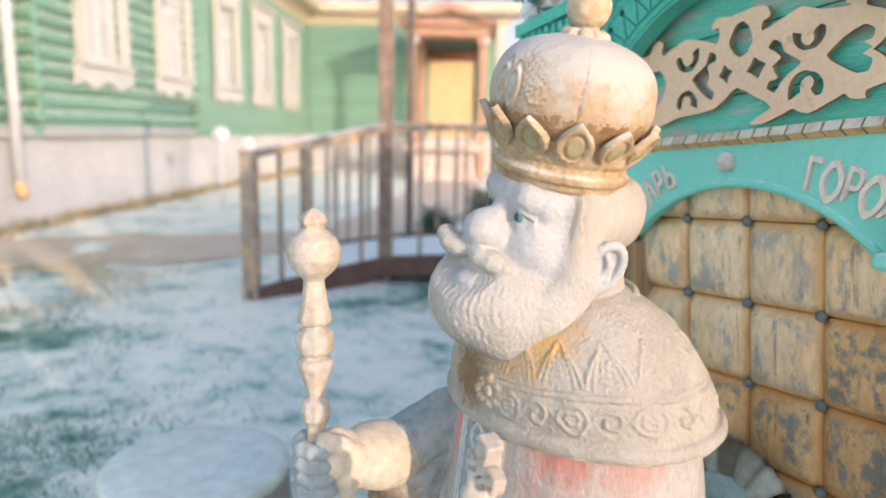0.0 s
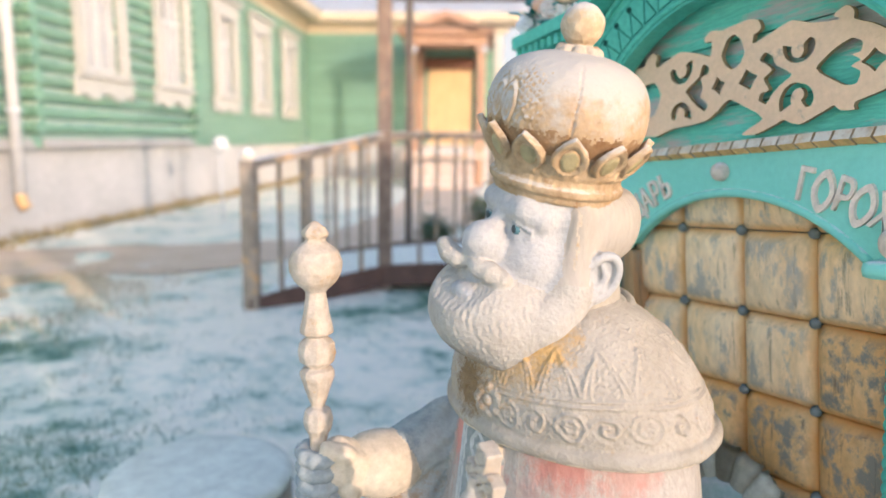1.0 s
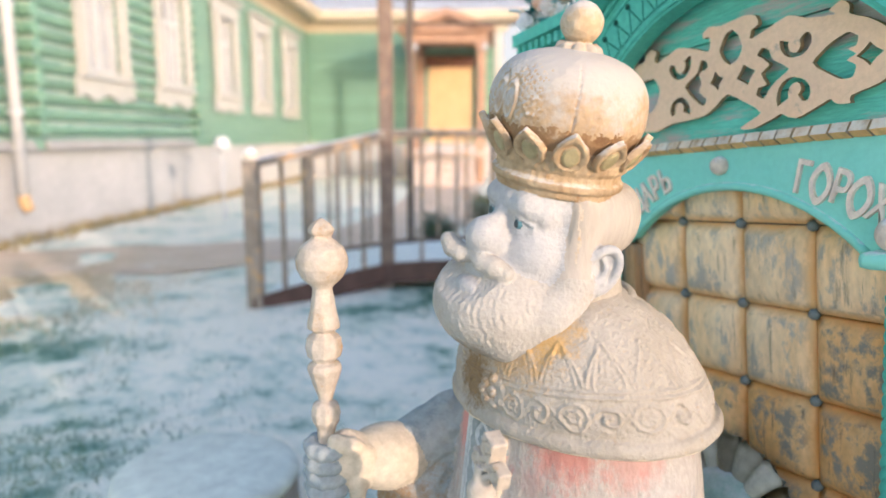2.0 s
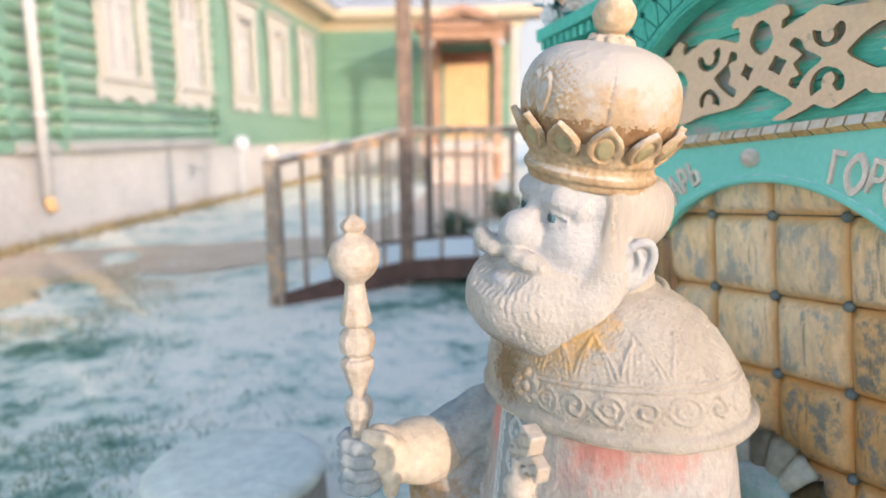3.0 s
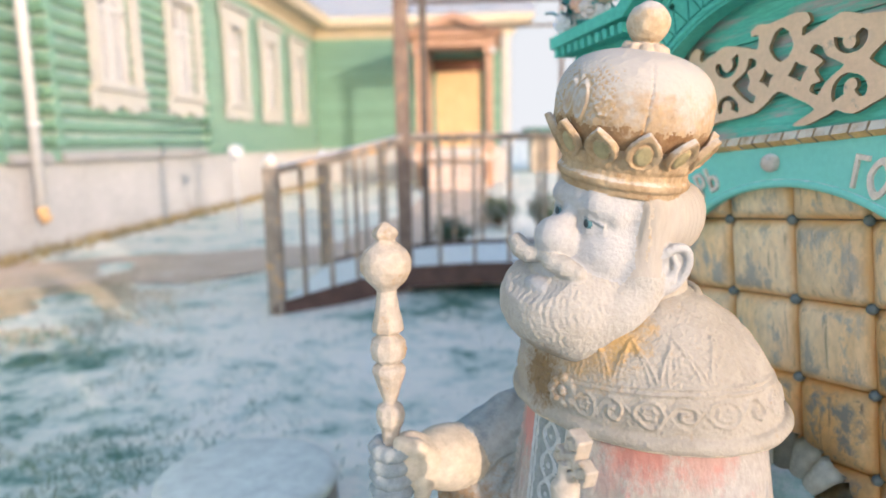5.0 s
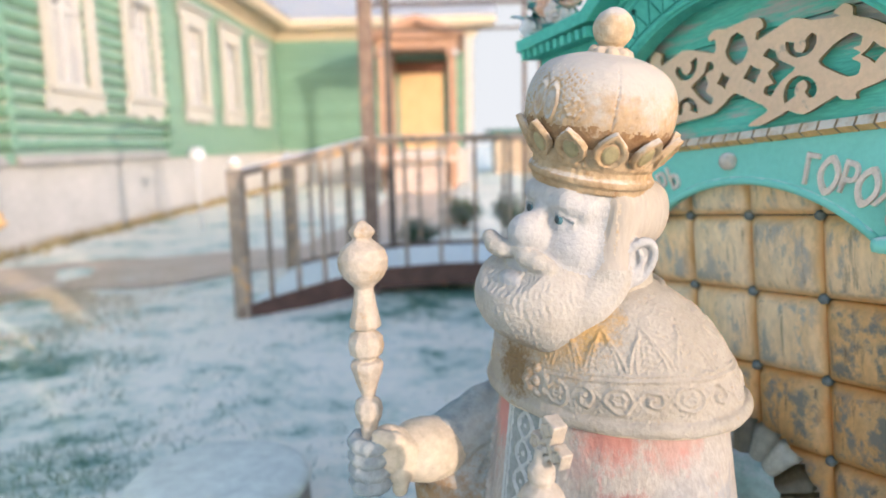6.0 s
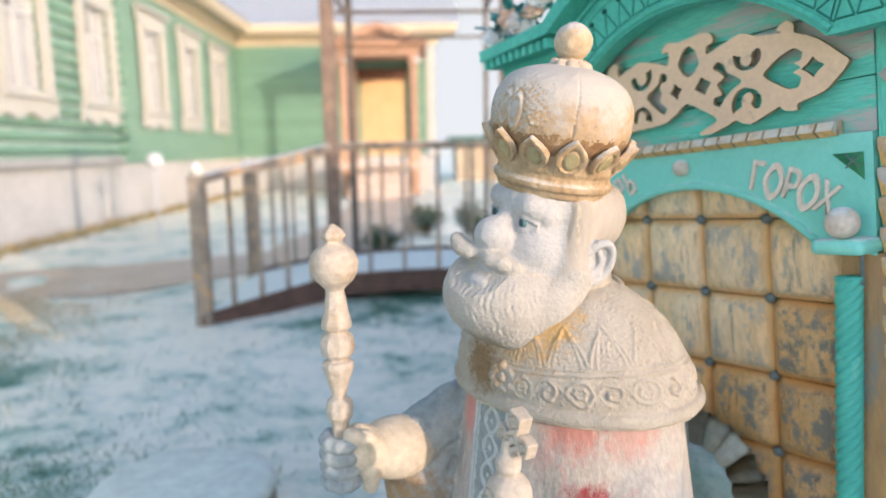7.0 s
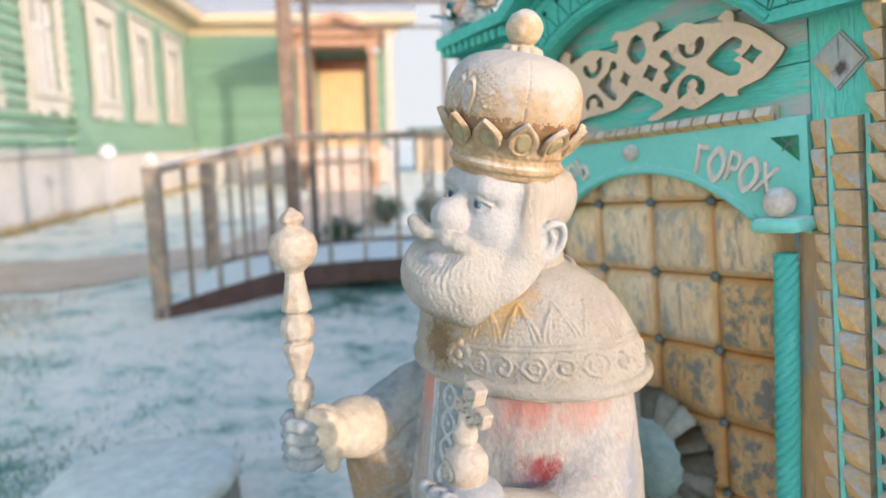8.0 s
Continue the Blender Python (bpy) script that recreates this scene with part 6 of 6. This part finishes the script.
ob_.m[sl][(np.broadcast_to(groove > 0.6, ob_.m[sl].shape)) & np.broadcast_to(y > OY + 0.012, ob_.m[sl].shape)] = GROOVE
ob_.turned(OX, OY, [(OZ + 0.030, 0.013), (OZ + 0.040, 0.018), (OZ + 0.054, 0.018), (OZ + 0.064, 0.011), (OZ + 0.082, 0.008)], SCEPTRE, 0)
for dx, dz, h in ((0, 0.088, 0.0110), (0, 0.114, 0.0138), (-0.022, 0.091, 0.0105), (0.022, 0.085, 0.0115)):
    turn = pose(0, 0, 0, 0, 20, 8)
    o = Vector((OX + dx + 0.09 * dz, OY + 0.004 - 0.13 * dz, OZ + dz - 0.006))
    ob_.block(o, (h, h * 0.8, h * 1.05), SCEPTRE, turn, 0.002, 0.001)
    sl, x, y, z = ob_.sub([q - 0.02 for q in o], [q + 0.02 for q in o])
    x, y, z = x - o.x, y - o.y, z - o.z
    w = turn.to_3x3().transposed()
    lx, ly, lz = (w[k][0] * x + w[k][1] * y + w[k][2] * z for k in range(3))
    dia = np.abs(lx) + np.abs(lz)
    cut = (np.abs(dia - h * 0.80) < 0.0016) & (ly > h * 0.8 - 0.004) & (ly < h * 0.8 + 0.003)
    ob_.d[sl] = np.where(cut, np.maximum(ob_.d[sl], 0.0016 - np.abs(dia - h * 0.80)), ob_.d[sl])
    ob_.m[sl][cut] = GROOVE

# the figure's frame is mirrored, so faces are turned round here
V, Q, K, base = [], [], [], 0
for clay, mm in ((hd, head_m), (bd, body_m), (cp, body_m), (sc, body_m), (ob_, body_m)):
    pts, quads, mats = clay.mesh()
    R = np.array(mm)
    V.append(pts @ R[:3, :3].T + R[:3, 3])
    Q.append(quads[:, ::-1] + base)
    K.append(mats)
    base += len(pts)
# plain skirt of the robe down to the ground
SK = 48
for zz, a, b in ((0.0, 0.27, 0.25), (0.04, 0.28, 0.26), (0.3, 0.255, 0.225), (0.54, 0.237, 0.210)):
    ang = np.arange(SK) * 2 * np.pi / SK
    fold = 1 + 0.02 * np.sin(ang * 9)
    pl = np.stack([a * np.sin(ang) * fold, b * np.cos(ang) * fold + 0.01, np.full(SK, zz)], 1)
    R = np.array(body_m)
    V.append(pl @ R[:3, :3].T + R[:3, 3])
i0 = np.arange(SK)
for k in range(3):
    o = base + k * SK
    Q.append(np.stack([o + i0, o + (i0 + 1) % SK, o + SK + (i0 + 1) % SK, o + SK + i0], 1))
    K.append(np.full(SK, ROBE, np.uint8))
V, Q, K = np.concatenate(V), np.concatenate(Q), np.concatenate(K)
me = bpy.data.meshes.new("statue")
me.from_pydata(V.tolist(), [], Q.tolist())
for m in STATUE_MATS:
    me.materials.append(m)
me.polygons.foreach_set("material_index", K.astype(np.int32))
me.shade_smooth()
me.update()
statue = new("statue", me)
tagged(statue, "weathered wooden statue of a crowned bearded figure with a sceptre", "statue")

# ---- low and tall board fences behind the throne, unseen, added to shade the ground ----
M_FENCE = material("grey_fence_wood", ((0.30, 0.24, 0.18), (0.38, 0.32, 0.26)), 6, 0.8, 0.4, 50, stretch=(1, 1, 0.3), vary=0.15)


def board_mesh(height, peak, half):
    bm = bmesh.new()
    slab(bm, [[(-half, 0), (half, 0), (half, height), (half * 0.35, height + peak * 0.8), (0, height + peak), (-half * 0.35, height + peak * 0.8), (-half, height)]], -0.012, 0.012)
    bmesh.ops.recalc_face_normals(bm, faces=bm.faces)
    me = bpy.data.meshes.new("board")
    bm.to_mesh(me)
    bm.free()
    me.materials.append(M_FENCE)
    return me


def boarding(owner, a, b, height, peak, half=0.068):
    a, b = Vector((*a, 0)), Vector((*b, 0))
    m = Matrix.Translation(a) @ (b - a).to_track_quat("X", "Z").to_matrix().to_4x4()
    me = board_mesh(height, peak, half)
    pitch = half * 2 + 0.002
    for i in range(math.ceil((b - a).length / pitch)):
        ob = new("board", me)
        ob.parent = owner
        ob.matrix_basis = m @ pose(pitch * (i + 0.5), 0, random.uniform(-0.05, 0.03))
    for z in (0.4, height - 0.3):
        part("rail", boxed(0, (b - a).length, 0.014, 0.06, z - 0.04, z + 0.04, m=m), M_FENCE, owner)


fence = thing("fence", "low grey picket fence added unseen behind the throne for shade", "fence")
boarding(fence, (0.27, 1.80), (0.98, 2.06), 1.3, 0.14)
tall_shade_fence = thing("fence", "tall grey fence of broad pointed boards added unseen behind the throne for shade", "fence")
boarding(tall_shade_fence, (0.83, 1.87), (2.6, 5.76), 1.63, 0.32, 0.235)

# unseen fence added across the yard, whose shade lies over the near ground
yard_shade_fence = thing("fence", "unseen grey board fence added to shade the yard", "fence")
# the one taller board is there to cut short a sun streak
for a, b, height in (((2.538, -2.396), (2.962, -1.982), 1.32), ((2.962, -1.982), (3.061, -1.885), 1.62), ((3.061, -1.885), (3.95, -1.01), 1.32)):
    boarding(yard_shade_fence, a, b, height, 0.10)
yard_shade_wall = thing("fence", "unseen high grey board fence added to shade the corner of the yard", "fence")
boarding(yard_shade_wall, (0.95, -3.96), (2.409, -2.522), 1.95, 0.10)
boarding(yard_shade_wall, (2.409, -2.522), (2.538, -2.396), 1.60, 0.10)

# ---- round snow-covered stump ----
M_STUMP = material("frosted_stump_wood", ((0.30, 0.26, 0.22), (0.40, 0.36, 0.30)), 8, 0.8, 0.5, 40, stretch=(1, 1, 0.3), frost=0.1)
stump = thing("stump", "low round wooden stump covered with smooth snow", "stump", pose(-0.90, 2.02, -0.24))
part("trunk", lathed([(0.33, 0.1), (0.30, 0.2), (0.292, 0.36), (0.285, 0.385)], 40), M_STUMP, stump, smooth=True)
M_SMOOTH_SNOW = material("smooth_packed_snow", ((0.70, 0.72, 0.62), (0.67, 0.69, 0.60)), 4, 0.5, 0.08, 18)
part("snow_cap", lathed([(0.288, 0.375), (0.298, 0.395), (0.292, 0.412), (0.265, 0.422), (0.12, 0.428), (0.0, 0.429)], 40), M_SMOOTH_SNOW, stump, "smooth cap of snow", smooth=True)

# ---- carved roses on the throne's cornice ----
ROSE = [material("pale_rose_paint", ((0.70, 0.58, 0.50), (0.74, 0.67, 0.60)), 20, 0.6, 0.3, 60, frost=0.3),
        material("white_rose_paint", ((0.75, 0.73, 0.70), (0.68, 0.66, 0.62)), 20, 0.6, 0.3, 60, frost=0.3),
        material("peach_rose_paint", ((0.70, 0.42, 0.28), (0.74, 0.52, 0.38)), 20, 0.6, 0.3, 60, frost=0.3)]
M_ROSE_LEAF = material("blue_green_leaf_paint", ((0.05, 0.30, 0.27), (0.10, 0.42, 0.36)), 20, 0.5, 0.3, 60, frost=0.15)


def petal_mesh(mat):
    bm = bmesh.new()
    bmesh.ops.create_uvsphere(bm, u_segments=8, v_segments=6, radius=1.0, matrix=Matrix.Diagonal((0.016, 0.007, 0.016, 1)))
    me = bpy.data.meshes.new("petal")
    bm.to_mesh(me)
    bm.free()
    me.materials.append(mat)
    me.shade_smooth()
    return me


petals = [petal_mesh(m) for m in ROSE]


def rose(k, m):
    heart = new("rose", petals[k])
    heart.parent, heart.matrix_basis = throne, m
    for ring, (n, r, tilt) in enumerate(((4, 0.010, 25), (6, 0.018, 50))):
        for i in range(n):
            ob = new("petal", petals[k])
            ob.parent = heart
            ob.matrix_basis = pose(0, 0, 0, 0, 0, 360 * i / n + 25 * ring) @ pose(0, -r, -0.006 * ring, tilt, 0, 0)


bm = bmesh.new()
g = [[bm.verts.new((0.016 * math.sin(math.pi * u) * v, 0.05 * u, 0.010 * math.sin(math.pi * u) - 0.006 * v * v)) for v in (-1, 0, 1)] for u in (0.02, 0.25, 0.5, 0.75, 0.98)]
for a, b in zip(g, g[1:]):
    for i in range(2):
        bm.faces.new((a[i], a[i + 1], b[i + 1], b[i]))
bmesh.ops.solidify(bm, geom=bm.faces[:], thickness=0.003)
leaf_me = bpy.data.meshes.new("leaf")
bm.to_mesh(leaf_me)
bm.free()
leaf_me.materials.append(M_ROSE_LEAF)
for i in range(15):
    x = TC - 0.585 + 0.026 * i
    z = 0.722 + 0.045 * max(0, i - 6) * 0.35 + random.uniform(0, 0.055)
    rose((1, 0, 1, 2)[i % 4], pose(x, -0.11 - random.uniform(-0.03, 0.03), z, 60 + random.uniform(-25, 25), random.uniform(-25, 25), random.uniform(0, 90)))
    for k in range(7):
        ob = new("leaf", leaf_me)
        ob.parent = throne
        ob.matrix_basis = pose(x + random.uniform(-0.02, 0.02), -0.10 + random.uniform(-0.03, 0.02), z - 0.01 + random.uniform(-0.02, 0.03), random.uniform(10, 70), 0, random.uniform(0, 360))

# ---- globe lamps in the yard ----
M_GLOBE = material("milky_lamp_globe", ((0.62, 0.61, 0.60), (0.57, 0.57, 0.57)), 4, 0.25, 0.0)


def garden_lamp(x, y, h):
    lamp = thing("garden_lamp", "white globe lamp on a short white post", "lamp", pose(x, y, 0), "globe lamps of the yard")
    part("post", tubed([(0, 0, 0), (0, 0, h - 0.1)], 0.02, 8), M_METAL_WHITE, lamp)
    bm = bmesh.new()
    bmesh.ops.create_uvsphere(bm, u_segments=20, v_segments=12, radius=0.125, matrix=Matrix.Translation((0, 0, h)))
    part("globe", bm, M_GLOBE, lamp, smooth=True)


garden_lamp(-3.88, 10.0, 1.15)
garden_lamp(0.21, 12.0, 1.22)

# ---- evergreen bushes beside the bridge ----
M_NEEDLE = material("dark_needle_green", ((0.03, 0.07, 0.04), (0.07, 0.11, 0.05)), 9, 0.7, 0.0, 40, frost=0.1)
M_TWIG = material("brown_twig", ((0.14, 0.09, 0.05), (0.2, 0.13, 0.08)), 9, 0.8, 0.2, 40)


def bush(x, y, r, h):
    b = thing("bush", "small dark evergreen bush dusted with snow", "bush", pose(x, y, 0.0), "bushes by the bridge")
    bm, tw = bmesh.new(), bmesh.new()
    for i in range(26):
        a, s = random.uniform(0, 6.28), random.uniform(0.25, 1.0)
        e = Vector((math.cos(a) * r * s, math.sin(a) * r * s, h * (1.05 - 0.6 * s * s) * random.uniform(0.7, 1.1)))
        m = e * 0.5 + Vector((0, 0, h * 0.12))
        tube(tw, [(0, 0, 0), tuple(m), tuple(e)], [0.012, 0.007, 0.003], 5)
        for k in range(34):
            c = Vector((0, 0, 0)).lerp(m, 0.5).lerp(e, random.uniform(0.1, 1.0)) + Vector([random.gauss(0, 0.045) for _ in range(3)])
            c.z = max(c.z, 0.02)
            d = Vector((random.gauss(0, 1), random.gauss(0, 1), random.gauss(0.5, 0.8))).normalized()
            n = d.orthogonal().normalized() * 0.012
            vs = [bm.verts.new(c - n), bm.verts.new(c + n), bm.verts.new(c + d * 0.075)]
            bm.faces.new(vs)
    part("stems", tw, M_TWIG, b)
    part("foliage", bm, M_NEEDLE, b)


bush(0.05, 9.9, 0.36, 0.5)
bush(0.72, 8.9, 0.45, 0.6)
bush(-0.55, 8.3, 0.28, 0.3)

# ---- low shed beyond the house ----
M_SHED = material("sunlit_ochre_boards", ((0.46, 0.36, 0.27), (0.52, 0.43, 0.34)), 1.5, 0.7, 0.3, 20, vary=0.2)
M_SHED_ROOF = material("dark_green_roof_sheet", ((0.02, 0.075, 0.06), (0.03, 0.10, 0.075)), 4, 0.6, 0.2, 30)
shed = thing("shed", "long low ochre shed with a dark green roof edge", "shed", pose(0, 27, 0))
part("wall", boxed(1.6, 14, 0, 3, -0.1, 1.45), M_SHED, shed)
for i in range(40):
    part("plank", boxed(1.6 + 0.31 * i, 1.6 + 0.31 * i + 0.29, -0.03, 0, 0, 1.42), M_SHED, shed)
part("roof_edge", boxed(1.3, 14.3, -0.35, 3.3, 1.46, 1.72, bevel=0.02), M_SHED_ROOF, shed, "dark green roof edge")

# ---- pale winter sky far behind the yard ----
M_HAZE = bpy.data.materials.new("pale_winter_haze")
M_HAZE.use_nodes = True
hn, hl = M_HAZE.node_tree.nodes, M_HAZE.node_tree.links
hn.remove(hn["Principled BSDF"])
he, ht, hm = hn.new("ShaderNodeEmission"), hn.new("ShaderNodeTexNoise"), hn.new("ShaderNodeMix")
hm.data_type = "RGBA"
ht.inputs["Scale"].default_value = 0.02
hl.new(ht.outputs[0], hm.inputs[0])
hm.inputs[6].default_value, hm.inputs[7].default_value = (0.215, 0.238, 0.236, 1), (0.235, 0.248, 0.240, 1)
hl.new(hm.outputs[2], he.inputs[0])
hl.new(he.outputs[0], hn["Material Output"].inputs[0])
bm = bmesh.new()
for a in range(13):
    t = radians(-36 + 6 * a)
    for z in (-2, 120):
        bm.verts.new((260 * math.sin(t), 260 * math.cos(t), z))
bm.verts.ensure_lookup_table()
for a in range(12):
    bm.faces.new((bm.verts[2 * a], bm.verts[2 * a + 2], bm.verts[2 * a + 3], bm.verts[2 * a + 1]))
tagged(finish("backdrop", bm, M_HAZE), "pale hazy winter sky far behind the yard", "sky", kind="structure")

# ---- dry grass along the foot of the plinth ----
M_DRY = material("dry_grass_blades", ((0.36, 0.27, 0.13), (0.25, 0.22, 0.12)), 3, 0.8, 0.0, 20)
V, F = [], []
for i in range(2600):
    y = random.uniform(4.0, 21.0)
    x = HX + 0.08 + abs(random.gauss(0, 0.16))
    h, a = random.uniform(0.05, 0.2), random.uniform(0, 6.28)
    o = len(V)
    V += [(x - 0.01 * math.cos(a), y - 0.01 * math.sin(a), 0), (x + 0.01 * math.cos(a), y + 0.01 * math.sin(a), 0), (x + random.gauss(0.03, 0.05), y + random.gauss(0, 0.05), h)]
    F.append((o, o + 1, o + 2))
me = bpy.data.meshes.new("dry_grass")
me.from_pydata(V, [], F)
me.materials.append(M_DRY)
tagged(new("dry_grass", me), "strip of dry grass along the plinth", "grass", kind="stuff")

# ---- sparse dry tufts beside the path, tan to strengthen the sunlit streaks there ----
V, F = [], []
for i in range(12000):
    x, y = random.gauss(-3.85, 0.55), random.gauss(5.1, 0.75)
    if noise.noise((x * 1.6, y * 1.6, 2.0)) < -0.15:
        continue
    h, a = random.uniform(0.02, 0.06), random.uniform(0, 6.28)
    g0, o = ground_height(x, y) - 0.004, len(V)
    V += [(x - 0.006 * math.cos(a), y - 0.006 * math.sin(a), g0), (x + 0.006 * math.cos(a), y + 0.006 * math.sin(a), g0), (x + random.gauss(0, 0.02), y + random.gauss(0, 0.02), g0 + h)]
    F.append((o, o + 1, o + 2))
me = bpy.data.meshes.new("dry_grass")
me.from_pydata(V, [], F)
me.materials.append(material("straw_coloured_blades", ((0.58, 0.48, 0.34), (0.48, 0.42, 0.30)), 3, 0.8, 0.0, 20))
tagged(new("dry_grass", me), "sparse straw-coloured dry grass beside the path", "grass", kind="stuff")

# ---- short winter grass where the snow has worn thin ----
M_BLADE = material("dull_winter_grass", ((0.11, 0.23, 0.165), (0.24, 0.30, 0.19)), 3, 0.8, 0.0, 20)
V, F = [], []
for cx, cy, spread, count in ((-3.1, 3.6, 0.55, 3600), (-1.75, 2.2, 0.4, 2000), (-3.6, 4.7, 0.5, 1400), (-0.35, 5.1, 0.3, 900), (-2.0, 3.3, 1.0, 1600)):
    for i in range(count):
        x, y = random.gauss(cx, spread), random.gauss(cy, spread)
        if noise.noise((x * 2.2, y * 2.2, 7.0)) < -0.05 or math.hypot(x + 0.9, y - 2.02) < 0.36:
            continue
        h, a = random.uniform(0.015, 0.05), random.uniform(0, 6.28)
        g0, o = ground_height(x, y) - 0.004, len(V)
        V += [(x - 0.004 * math.cos(a), y - 0.004 * math.sin(a), g0), (x + 0.004 * math.cos(a), y + 0.004 * math.sin(a), g0), (x + random.gauss(0, 0.02), y + random.gauss(0, 0.02), g0 + h)]
        F.append((o, o + 1, o + 2))
me = bpy.data.meshes.new("grass")
me.from_pydata(V, [], F)
me.materials.append(M_BLADE)
tagged(new("grass", me), "short dull winter grass poking through thin snow", "grass", kind="stuff")
